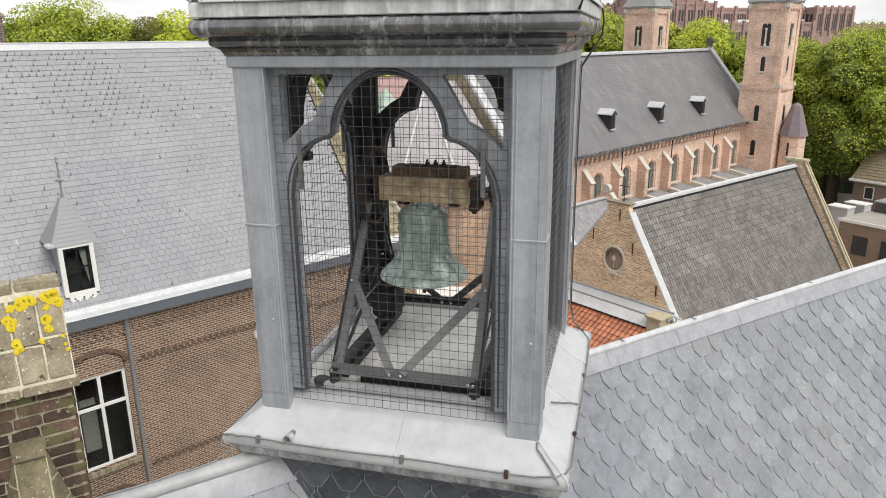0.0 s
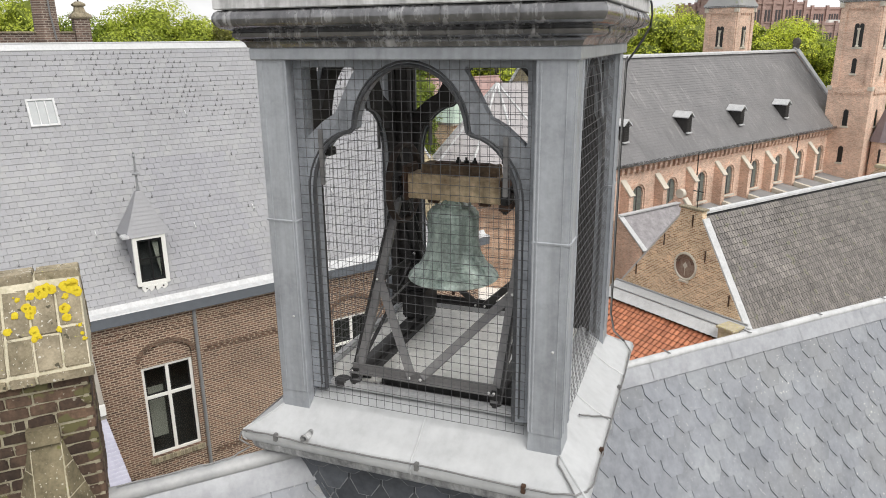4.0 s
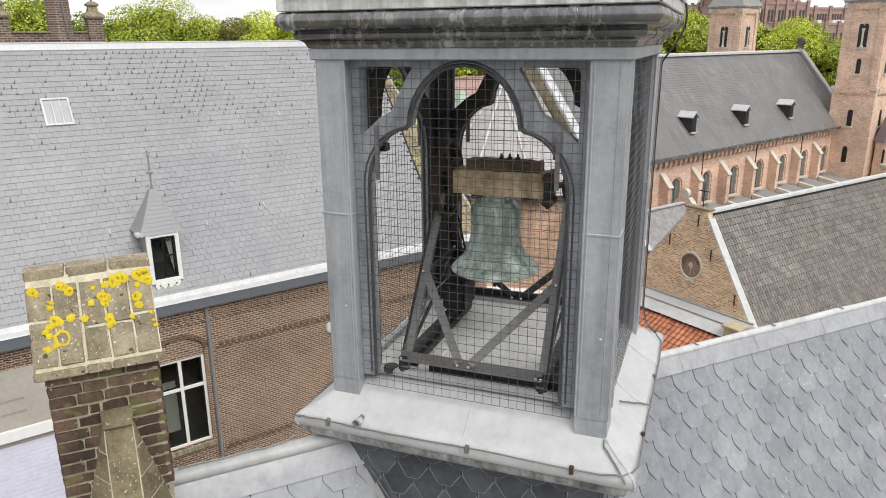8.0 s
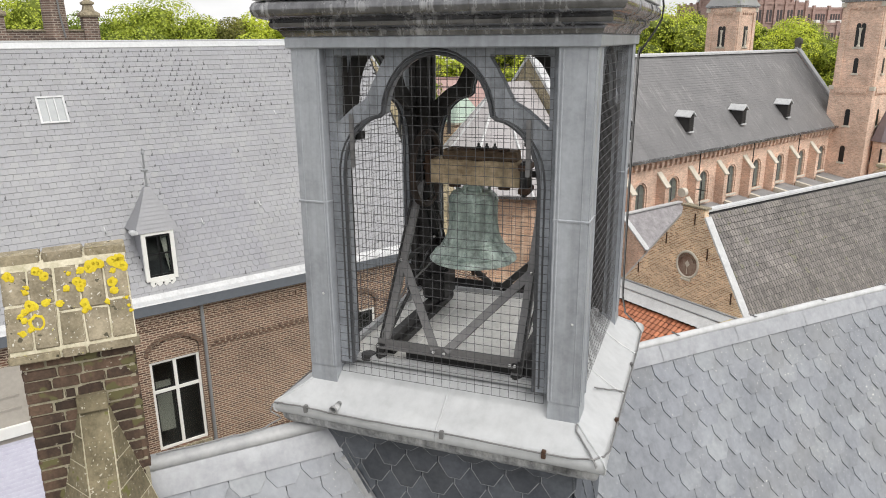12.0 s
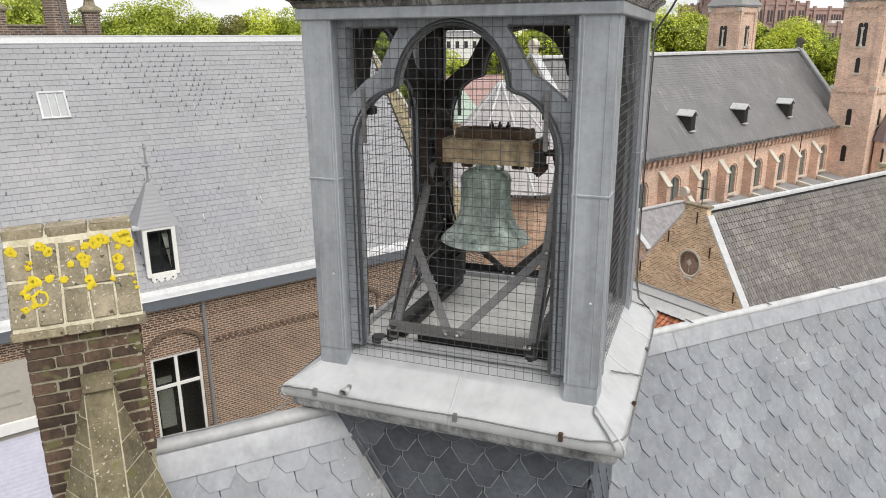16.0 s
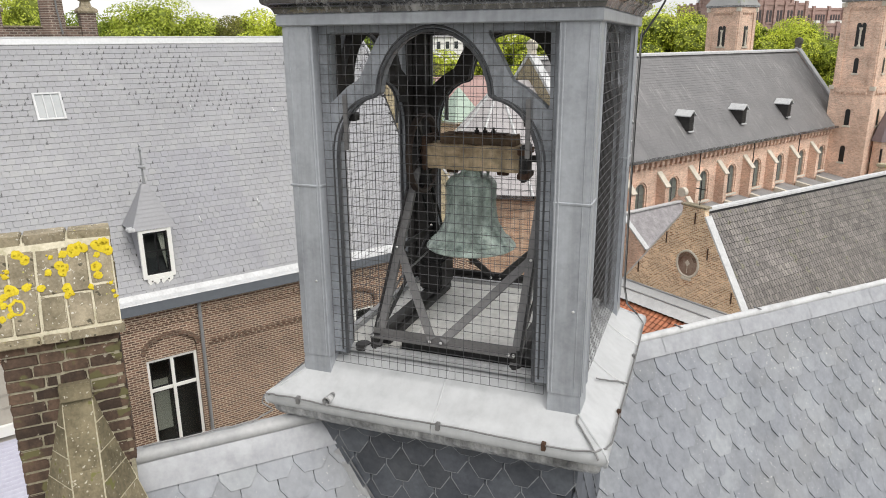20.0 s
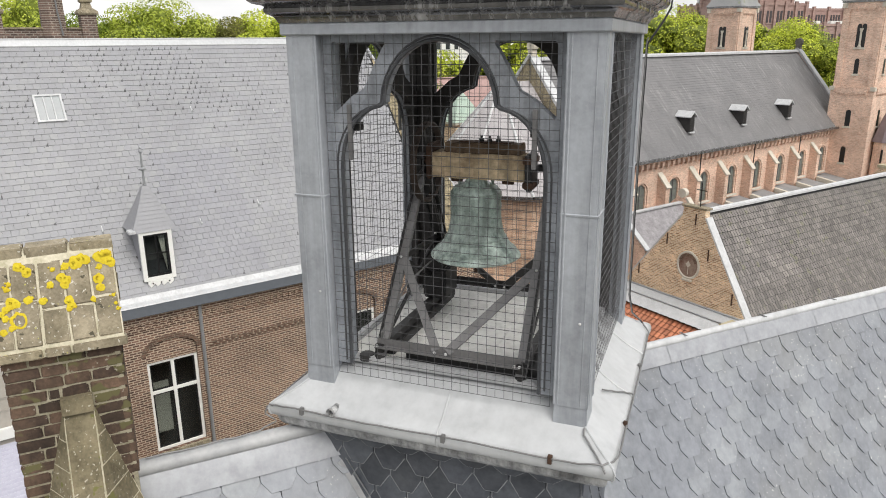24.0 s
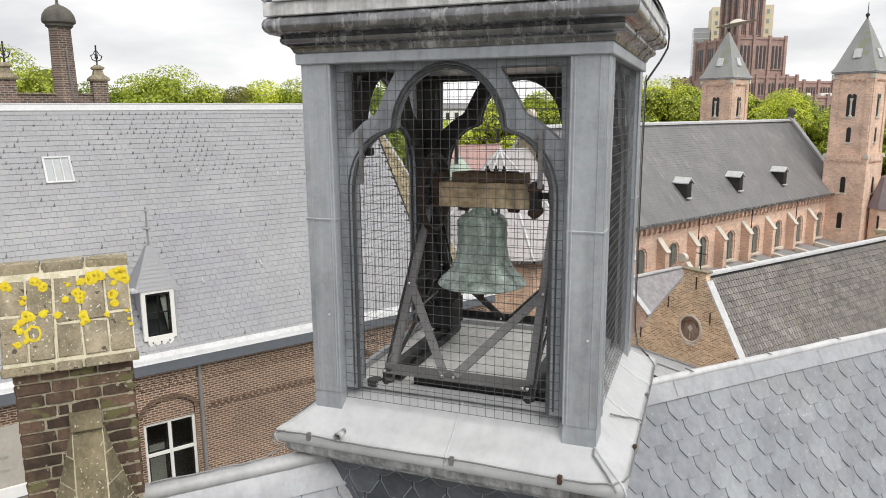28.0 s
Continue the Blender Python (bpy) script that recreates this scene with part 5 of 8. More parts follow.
loft(bm, [[(x, WY - 0.36, 6.445), (x, WY - 0.02, 6.45), (x, WY + 0.07, 6.60), (x, WY + 0.05, 6.63), (x, WY - 0.06, 6.50), (x, WY - 0.34, 6.475)] for x in (HX0, HX1 + 0.3)])
part("gutter_lining", bm, LEAD_PALE, house, "pale lead gutter lining")

# roof planes
deck = thing("house_roof", "long pale grey slate roof of the brick house", "roof", TOWN, kind="structure")
bm = bmesh.new()
A0, A1 = (HX0, WY - 0.05, EAVE), (HX1, WY - 0.05, EAVE)
B0, B1 = (HX0, RIDGE_Y, RIDGE_Z), (HR1, RIDGE_Y, RIDGE_Z)
C0, C1 = (HX0, 31.85, EAVE), (HX1, 31.85, EAVE)
va = [bm.verts.new(p) for p in (A0, A1, B0, B1, C0, C1)]
for q in ((0, 1, 3, 2), (1, 5, 3), (5, 4, 2, 3), (0, 2, 4), (0, 4, 5, 1)):
    bm.faces.new([va[i] for i in q])
part("roof_deck", bm, UNDERLAY, deck)
# mossy hipped end
bm = bmesh.new()
hipn = Vector((0.03, 0, 0.03))
vb = [bm.verts.new(Vector(p) + hipn) for p in (A1, C1, B1)]
f = bm.faces.new(vb)
bmesh.ops.solidify(bm, geom=[f], thickness=0.02)
part("hip_end", bm, TILE_DARK, deck, "mossy brown hipped end of the roof")
bm = bmesh.new()
loft(bm, [[(x, RIDGE_Y - 0.15, RIDGE_Z - 0.145), (x, RIDGE_Y - 0.155, RIDGE_Z - 0.12), (x, RIDGE_Y - 0.02, RIDGE_Z + 0.07), (x, RIDGE_Y + 0.02, RIDGE_Z + 0.07), (x, RIDGE_Y + 0.3, RIDGE_Z - 0.27)] for x in (HX0, HR1)])
rod(bm, [(HX0, RIDGE_Y, RIDGE_Z + 0.08), (HR1, RIDGE_Y, RIDGE_Z + 0.08)], 0.035, 8)
part("ridge_cap", bm, LEAD_LIGHT, deck, "pale lead ridge capping")
bm = bmesh.new()
rod(bm, [B1, A1], 0.07, 8)
part("hip_roll", bm, LEAD, deck)

# slates of the near slope
hp = math.atan2(RIDGE_Z - EAVE, RIDGE_Y - WY + 0.05)
slope_l = math.hypot(RIDGE_Z - EAVE, RIDGE_Y - WY + 0.05)
flat_slate = []
rnd = random.Random(21)
for i in range(4):
    bm = bmesh.new()
    w, l = 0.203, 0.32
    vs = []
    for z0 in (0.0, 0.008):
        for a, b in ((-w / 2, 0), (w / 2, 0), (w / 2, l), (-w / 2, l)):
            vs.append(bm.verts.new((a + (rnd.uniform(-0.004, 0.004) if b == 0 else 0), b + (rnd.uniform(-0.006, 0.006) if b == 0 else 0), z0 * 1.6 + (0.026 if b == 0 else 0.001))))
    for q in ((4, 5, 6, 7), (0, 1, 5, 4), (1, 2, 6, 5), (3, 0, 4, 7)):
        bm.faces.new([vs[k] for k in q])
    me = bpy.data.meshes.new("slate")
    bm.to_mesh(me)
    bm.free()
    me.materials.append(SLATE_HOUSE)
    flat_slate.append(me)
# worn slates, lower corner chipped; a dark patch paints the shade in it
worn_slate = []
for i in range(4):
    bm = bmesh.new()
    w, l, c, h = 0.203, 0.32, 0.042 + 0.010 * (i % 3), 0.075 + 0.014 * i
    out = [(-w / 2, 0), (w / 2 - c, 0), (w / 2, h), (w / 2, l), (-w / 2, l)]
    rise = lambda b: 0.026 * (1 - b / l)
    lo = [bm.verts.new((a, b, rise(b))) for a, b in out]
    hi = [bm.verts.new((a, b, rise(b) + 0.012)) for a, b in out]
    bm.faces.new(hi)
    for k in range(5):
        bm.faces.new((lo[k], lo[(k + 1) % 5], hi[(k + 1) % 5], hi[k]))
    bmesh.ops.recalc_face_normals(bm, faces=bm.faces[:])
    me = bpy.data.meshes.new("slate")
    bm.to_mesh(me)
    bm.free()
    me.materials.append(SLATE_HOUSE)
    worn_slate.append(me)
chip_shade_me = bpy.data.meshes.new("chip_shade_mark")
chip_shade_me.from_pydata([(0.045, -0.020, 0.031), (0.118, -0.024, 0.031), (0.124, 0.03, 0.0335), (0.112, 0.095, 0.0365), (0.092, 0.07, 0.0355), (0.062, 0.02, 0.0335)], [], [(0, 1, 2, 3, 4, 5)])
chip_shades = []
RX = Matrix.Rotation(hp, 4, "X")
GAUGE, HW = 0.198, 0.210
singles, mass = [], []
for k in range(int((slope_l - 0.12) / GAUGE)):
    d = 0.13 + k * GAUGE
    y, z = WY - 0.05 + d * math.cos(hp), EAVE + d * math.sin(hp)
    xr = HR1 + 0.15
    off = (k % 2) * HW / 2
    for i in range(int((HX0 + 14.5) / HW), int((xr - 0.15) / HW) + 1):
        x = i * HW + off
        if x < -1.5 or x > xr - 0.15:
            continue
        # the dormer and the roof light stand here
        if (4.79 < x < 5.63 and 0.4 < d < 1.6) or (3.06 < x < 3.84 and 6.2 < d < 6.98):
            continue
        worn = rnd.random() < 0.01 + 0.55 * max(0.0, min(1.0, (d - 5.2) / 2.0)) * (0.55 + 0.45 * math.sin(x * 0.9 + d))
        loose = rnd.uniform(2.0, 4.0) if rnd.random() < 0.006 else 0.7
        lift = rnd.uniform(0.008, 0.02) if loose > 1 else 0.0
        m = Matrix.Translation((x, y, z)) @ RX @ Matrix.Translation((0, -lift * 0.8, lift)) @ pose(0, 0, 0, rnd.uniform(-0.3, 0.9) * loose * 0.3, 0, rnd.uniform(-0.5, 0.5) * loose)
        (singles if 5.9 < x < 8.6 and 0.2 < d < 4.7 and len(singles) < 300 else mass).append(((worn_slate if worn else flat_slate)[rnd.randrange(4)], m))
        if worn:
            chip_shades.append((chip_shade_me, m @ pose(0, rnd.uniform(-0.01, 0.01), 0, 0, 0, rnd.uniform(-12, 12)) @ Matrix.Diagonal((rnd.uniform(0.95, 1.1), rnd.uniform(0.7, 1.3), 1, 1))))
# the mossy tiled end of the near slope, past the slates
mossy = []
bm = bmesh.new()
up = [(-0.11 + 0.044 * k, 0, 0.04 + 0.03 * math.sin(math.pi * k / 5)) for k in range(6)]
loft(bm, [[(a, 0, 0) for a, _, _ in up], up, [(a, 0.34, c - 0.03) for a, _, c in up]], caps=False, closed=False)
tile_me = bpy.data.meshes.new("tile")
bm.to_mesh(tile_me)
bm.free()
for k in range(int(slope_l / 0.30)):
    d = 0.2 + k * 0.30
    xr = HX1 + (HR1 - HX1) * d / slope_l
    for i in range(int((xr - HR1) / 0.225)):
        mossy.append((tile_me, Matrix.Translation((HR1 + 0.22 + i * 0.225, WY - 0.05 + d * math.cos(hp), EAVE + d * math.sin(hp))) @ RX @ pose(0, 0, 0, rnd.uniform(-1, 1), 0, rnd.uniform(-1.5, 1.5))))
joined("mossy_tiles", mossy, TILE_MOSSY, deck, "mossy brown tiles at the end of the roof")
joined("slates", mass, SLATE_HOUSE, deck, "rows of pale grey slates")
# dark patches that paint the shade inside the chips
joined("damp_marks", chip_shades, SLATE_CHIP_SHADE, deck, "dark marks that paint the shade in the chipped joints")
PIECES += [("slate", me, deck, m) for me, m in singles]


def sash_window(parent, x0, x1, z0, z1, y, trans=0.66, name="window"):
    """A white cross window: frame, transom, mullion, four panes."""
    win = new(name)
    win.parent = parent
    w = 0.09
    bm = bmesh.new()
    for a, b, c, d in ((x0, x0 + w, z0, z1), (x1 - w, x1, z0, z1), (x0 + w, x1 - w, z0, z0 + w), (x0 + w, x1 - w, z1 - w, z1)):
        box(bm, a, b, y, y + 0.12, c, d, 0.008)
    part("window_frame", bm, WHITE, win)
    zt = z0 + (z1 - z0) * trans
    mid = (x0 + x1) / 2
    bm = bmesh.new()
    box(bm, x0 + w, x1 - w, y + 0.01, y + 0.11, zt - 0.055, zt + 0.055, 0.006)
    part("transom", bm, WHITE, win)
    bm = bmesh.new()
    box(bm, mid - 0.05, mid + 0.05, y + 0.004, y + 0.115, z0 + w, z1 - w, 0.006)
    part("mullion", bm, WHITE, win)
    for a, b in ((x0 + w, mid - 0.05), (mid + 0.05, x1 - w)):
        for c, d in ((z0 + w, zt - 0.055), (zt + 0.055, z1 - w)):
            bm = bmesh.new()
            s = 0.045
            for e, f, g, h in ((a, a + s, c, d), (b - s, b, c, d), (a + s, b - s, c, c + s), (a + s, b - s, d - s, d)):
                box(bm, e, f, y + 0.045, y + 0.085, g, h)
            sash = part("sash", bm, BLACK_PAINT_AND_VOID, win, "black painted sash")
            bm = bmesh.new()
            box(bm, a + s, b - s, y + 0.060, y + 0.066, c + s, d - s)
            g = part("pane", bm, GLASS, sash)
            g.visible_shadow = False
    return win


for n, (x0, x1, z0, zs, rise) in enumerate(openings):
    zt = min(zs, z0 + 3.05) if n % 2 == 0 else zs - 0.25
    sash_window(house, x0, x1, z0, zt, WY + 0.10)
    bm = bmesh.new()
    head = arched(x0 + 0.01, x1 - 0.01, zt, zs, rise - 0.02)
    prism(bm, [(a, WY + 0.06, b) for a, b in head], (0, 0.2, 0))
    part("arch_infill", bm, BRICK_HOUSE, house)
    mid, half = (x0 + x1) / 2, (x1 - x0) / 2
    bm = bmesh.new()
    nb = 30
    for i in range(nb):
        a0, a1 = radians(180 - 180 * (i + 0.06) / nb), radians(180 - 180 * (i + 0.94) / nb)
        ring = []
        for a, k in ((a0, 0.0), (a0, 0.13), (a1, 0.13), (a1, 0.0)):
            ring.append((mid + (half + k) * math.cos(a), WY - 0.03, zs + (rise + k) * math.sin(a)))
        prism(bm, ring, (0, 0.08, 0))
    part("brick_arch", bm, BRICK_DARK, house, "arch of rubbed bricks over the window")
    bm = bmesh.new()
    box(bm, x0 - 0.08, x1 + 0.08, WY - 0.075, WY + 0.09, z0 - 0.165, z0 - 0.02)
    sill_bed = part("window_sill", bm, MORTAR, house, "mossy brick window sill")
    xx = x0 - 0.08
    while xx < x1 + 0.06:
        bm = bmesh.new()
        box(bm, xx, xx + 0.105, WY - 0.09, WY + 0.1, z0 - 0.17, z0 - 0.01, 0.006)
        part("sill_brick", bm, STONE_MOSS, sill_bed)
        xx += 0.113
bm = bmesh.new()
box(bm, 4.6, 5.2, WY + 0.9, WY + 0.91, 1.6, 3.4)
part("blind", bm, CURTAIN, house, "pale blind deep behind the glass")


# downpipe
pipe = thing("downpipe", "grey zinc downpipe on the brick wall", "downpipe", TOWN)
bm = bmesh.new()
rod(bm, [(6.16, WY - 0.15, 6.15), (6.16, WY - 0.12, 5.9), (6.17, WY - 0.09, 5.7), (6.17, WY - 0.09, GROUND_Z + 0.1)], 0.055, 10)
part("pipe", bm, PIPE, pipe)
for z in (5.6, 3.4, 1.3, -1.0):
    bm = bmesh.new()
    turned(bm, [(0.066, z - 0.04), (0.066, z + 0.04)], 12, (6.17, WY - 0.09, 0))
    box(bm, 6.15, 6.19, WY - 0.09, WY + 0.005, z - 0.02, z + 0.02)
    part("bracket", bm, PIPE, pipe)
lamp = thing("wall_lamp", "pale oval bulkhead lamp on the brick wall", "lamp", TOWN @ pose(10.39, WY, 4.24))
bm = bmesh.new()
turned(bm, [(0.20, 0), (0.21, 0.03), (0.17, 0.10), (0.08, 0.13)], 20, squash=0.7)
part("housing", moved(bm, Matrix.Rotation(radians(90), 4, "X") @ Matrix.Rotation(radians(90), 4, "Z")), LEAD_PALE, lamp)

# dormer with a curved slate hood and a finial
dormer = thing("dormer", "white dormer window with a pointed slate hood and spike", "dormer", TOWN)
DY = 21.42
sash = new("window")
sash.parent = dormer
bm = bmesh.new()
for a, b, c, d in ((4.74, 4.86, 6.98, 8.52), (5.56, 5.68, 6.98, 8.52), (4.86, 5.56, 6.98, 7.10), (4.86, 5.56, 8.40, 8.52)):
    box(bm, a, b, DY, DY + 0.12, c, d, 0.006)
part("window_frame", bm, WHITE, sash)
bm = bmesh.new()
for a, b, c, d in ((4.86, 4.91, 7.10, 8.40), (5.51, 5.56, 7.10, 8.40), (4.91, 5.51, 7.10, 7.16), (4.91, 5.51, 8.34, 8.40), (5.19, 5.23, 7.16, 8.34), (4.91, 5.51, 7.78, 7.82)):
    box(bm, a, b, DY + 0.03, DY + 0.08, c, d)
part("sash", bm, BLACK_PAINT_AND_VOID, sash)
bm = bmesh.new()
box(bm, 4.91, 5.51, DY + 0.05, DY + 0.056, 7.16, 8.34)
g = part("pane", bm, GLASS, sash)
g.visible_shadow = False
bm = bmesh.new()
prism(bm, [(5.50, DY + 0.2, 7.15), (5.50, DY + 0.2, 8.38), (5.30, DY + 0.2, 8.38), (5.40, DY + 0.2, 7.75)], (0, 0.02, 0))
part("curtain", bm, CURTAIN, dormer)
# small dark sheet paints the gloom behind the dormer glass
bm = bmesh.new()
box(bm, 4.9, 5.55, DY + 0.5, DY + 0.52, 7.0, 8.5)
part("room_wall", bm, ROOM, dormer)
for x in (4.76, 5.60):
    bm = bmesh.new()
    prism(bm, [(x, DY + 0.1, 6.95), (x, DY + 0.1, 8.52), (x, DY + 1.6, 8.52)], (0.06, 0, 0))
    part("cheek", bm, SLATE_HOUSE, dormer)
# scalloped apron board under the sill
bm = bmesh.new()
low = []
for i in range(13):
    x = 4.84 + 0.74 * i / 12
    low.append((x, DY - 0.03, 6.80 + (0.09 if i % 3 == 0 else 0.0) + (0.03 if i % 3 == 2 else 0)))
prism(bm, [(5.58, DY - 0.03, 6.975), (4.84, DY - 0.03, 6.975)] + low, (0, 0.05, 0))
part("apron_board", bm, WHITE, dormer, "scalloped white apron board")
# black discs paint the shade of the drilled holes
for x in (4.97, 5.21, 5.45):
    bm = bmesh.new()
    turned(bm, [(0.025, 0), (0.025, 0.006)], 10)
    part("drilled_hole", moved(bm, Matrix.Translation((x, DY - 0.031, 6.91)) @ Matrix.Rotation(radians(90), 4, "X")), BLACK_PAINT_AND_VOID, dormer)
# hood: four curved faces that sweep up to a point
bm = bmesh.new()
cx, cy = 5.21, DY + 0.55
hood = lambda z: 0.60 * (1 - (z - 8.50) / 1.45) ** 1.15 + 0.03
rings, z = [], 8.50
while z < 9.74:
    for zz, g in ((z, 0.014), (z + 0.115, 0.0)):
        h = hood(zz) + g
        rings.append([(cx - h, cy - h * 0.9, zz), (cx + h, cy - h * 0.9, zz), (cx + h, cy + h, zz), (cx - h, cy + h, zz)])
    z += 0.116
loft(bm, rings)
bm.faces.ensure_lookup_table()
# left face gets darker slate: its shade is painted in along with moss
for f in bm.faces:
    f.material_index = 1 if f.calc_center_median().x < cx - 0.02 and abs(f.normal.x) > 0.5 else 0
hood_ob = part("hood", bm, SLATE_HOUSE, dormer, "sweeping slate hood, one side mossy and darkened for shade", smooth=False)
hood_ob.data.materials.append(SLATE_MOSSY_SHADED)
bm = bmesh.new()
box(bm, 4.46, 4.66, DY - 0.1, DY + 0.25, 8.50, 8.60, 0.02)
part("lead_corner", bm, LEAD_PALE, dormer)
bm = bmesh.new()
turned(bm, [(0.055, 9.80), (0.035, 9.95), (0.03, 10.22), (0.11, 10.25), (0.11, 10.29), (0.035, 10.33), (0.025, 10.74), (0.05, 10.77), (0.05, 10.82), (0.025, 10.86), (0.035, 10.9), (0.01, 10.95)], 10, (5.21, DY + 0.55, 0))
part("finial", bm, PIPE, dormer, "grey lead spike with a disc")

# roof light
light = thing("roof_light", "small three-pane roof light with a pale frame", "roof light", TOWN)
place = Matrix.Translation((3.45, WY - 0.05 + 6.75 * math.cos(hp), EAVE + 6.75 * math.sin(hp))) @ RX
bm = bmesh.new()
for a, b, c, d in ((-0.40, -0.34, -0.48, 0.48), (0.34, 0.40, -0.48, 0.48), (-0.34, 0.34, -0.48, -0.42), (-0.34, 0.34, 0.42, 0.48), (-0.13, -0.10, -0.42, 0.42), (0.10, 0.13, -0.42, 0.42)):
    box(bm, a, b, c, d, -0.02, 0.09)
part("frame", moved(bm, place), LEAD_PALE, light)
for a in (-0.34, -0.10, 0.13):
    bm = bmesh.new()
    box(bm, a, a + 0.21, -0.42, 0.42, 0.04, 0.05)
    part("pane", moved(bm, place), GLASS_DULL, light)

# snow hooks on the slates
for x, d in ((6.9, 2.3), (8.95, 2.65), (4.0, 2.5), (12.0, 2.8), (10.6, 6.1), (7.7, 6.4)):
    hook = thing("roof_hook", "pale metal hook on the slates", "roof hook", TOWN @ Matrix.Translation((x, WY - 0.05 + d * math.cos(hp), EAVE + d * math.sin(hp))) @ RX, group="roof hooks")
    bm = bmesh.new()
    rod(bm, [(0, 0.15, 0.02), (0, 0.0, 0.04), (0, -0.08, 0.07), (0, -0.10, 0.14), (0, -0.06, 0.16)], 0.02, 6)
    part("hook", bm, LEAD_PALE, hook)

# parapet with brick piers, urns and a tall round-topped stack, behind the ridge
parapet = thing("brick_parapet", "low brick parapet with two finialled piers and a tall domed chimney", "parapet", TOWN)
PY = 27.6
bm = bmesh.new()
box(bm, 2.6, 5.3, PY - 0.12, PY + 0.22, 12.2, 14.30)
part("wall", bm, BRICK_STACK, parapet)
bm = bmesh.new()
box(bm, 2.6, 5.3, PY - 0.17, PY + 0.27, 14.30, 14.37, 0.02)
part("coping", bm, STONE_MOSS, parapet)
for x in (2.58, 5.36):
    bm = bmesh.new()
    box(bm, x - 0.24, x + 0.24, PY - 0.25, PY + 0.25, 12.2, 14.78)
    pr = part("brick_pier", bm, BRICK_STACK, parapet)
    bm = bmesh.new()
    loft(bm, [[(x + sx * h, PY + sy * h, z) for sx, sy in ((-1, -1), (1, -1), (1, 1), (-1, 1))] for h, z in ((0.30, 14.78), (0.32, 14.84), (0.30, 14.90), (0.17, 15.0), (0.13, 15.16), (0.19, 15.20), (0.19, 15.25), (0.08, 15.33))])
    part("stone_cap", bm, STONE_MOSS, pr)
    bm = bmesh.new()
    rod(bm, [(x, PY, 15.3), (x, PY, 16.0)], 0.028, 6)
    for s in (-1, 1):
        rod(bm, [(x, PY, 15.45), (x + s * 0.14, PY, 15.52), (x + s * 0.18, PY, 15.64), (x + s * 0.10, PY, 15.68)], 0.02, 5)
        rod(bm, [(x, PY, 15.62), (x + s * 0.08, PY, 15.72), (x + s * 0.04, PY, 15.80)], 0.018, 5)
    turned(bm, [(0.05, 15.55), (0.06, 15.6), (0.03, 15.66)], 8, (x, PY, 0))
    part("iron_finial", bm, STEEL_DARK, pr, "dark iron spear finial")
bm = bmesh.new()
loft(bm, [[(4.3 + h * math.cos(radians(22.5 + 45 * i)), PY + h * math.sin(radians(22.5 + 45 * i)), z) for i in range(8)] for h, z in ((0.42, 12.2), (0.38, 14.6), (0.345, 16.50))])
stack = part("tall_chimney", bm, BRICK_STACK, parapet, "tall tapering octagonal brick chimney")
bm = bmesh.new()
turned(bm, [(0.35, 16.50), (0.43, 16.56), (0.43, 16.62), (0.52, 16.68), (0.53, 16.74), (0.49, 16.93), (0.39, 17.08), (0.25, 17.19), (0.09, 17.26), (0.05, 17.30), (0.04, 17.42), (0.02, 17.5)], 20, (4.3, PY, 0))
part("domed_cap", bm, STONE_DARK, stack, "dark domed stone cap")
bm = bmesh.new()
rod(bm, [(4.38, PY - 0.42, 15.8), (4.40, PY - 0.43, 14.9), (4.48, PY - 0.46, 14.1)], 0.03, 6)
part("flue_pipe", bm, WIRE_LIGHT, stack)

# ---- low outbuilding with a flat roof and ribbed sheets, between the pier and the house ----
shed = thing("outbuilding", "low outbuilding with a beige flat roof and ribbed pale sheets", "outbuilding", TOWN)
bm = bmesh.new()
box(bm, -9.0, 3.0, 17.0, 21.15, GROUND_Z, 2.4)
part("wall", bm, BRICK_HOUSE, shed)
bm = bmesh.new()
prism(bm, [(-9.2, 20.45, 4.05), (-9.2, 21.19, 5.45), (-9.2, 21.19, 3.4), (-9.2, 20.45, 3.4)], (12.4, 0, 0))
part("flat_roof", bm, BEIGE, shed)
bm = bmesh.new()
box(bm, -9.2, 3.2, 20.34, 20.44, 3.74, 4.06, 0.01)
part("fascia", bm, WHITE, shed)
for y, z in ((20.62, 4.40), (20.78, 4.70)):
    bm = bmesh.new()
    box(bm, -2.0, 0.95, y, y + 0.09, z, z + 0.06)
    part("batten", bm, BEIGE, shed)
bm = bmesh.new()
n = 200
rows2 = []
for x in (-6.0, 3.2):
    rows2.append([(x, 20.5 - 3.7 * i / n, 3.55 - 1.05 * i / n + 0.04 * math.sin(i * 0.785)) for i in range(n + 1)])
loft(bm, rows2, caps=False, closed=False)
part("ribbed_sheet", bm, RIBBED, shed, "pale lavender ribbed plastic sheet")

# ---- old chapel ----
chapel = thing("chapel", "old brick chapel with a mossy dark tiled roof", "chapel", CHAPEL)
GX = 35.3
CHR_Y, CHR_Z = 23.2, 4.25
CH_END = 56.7
bm = bmesh.new()
prism(bm, [(GX, 29.1, GROUND_Z), (GX, 29.1, -2.0), (GX, 24.36, 3.92), (GX, 24.3, 4.48), (GX, 22.82, 4.48), (GX, 22.80, 3.95), (GX, 17.6, -4.5), (GX, 17.6, GROUND_Z)], (0.4, 0, 0))
gw = part("gable_wall", bm, BRICK_CHAPEL, chapel)
bm = bmesh.new()
box(bm, GX - 0.08, GX + 0.48, 22.70, 24.42, 4.48, 4.60, 0.02)
part("gable_cap", bm, STONE_MOSS, gw)
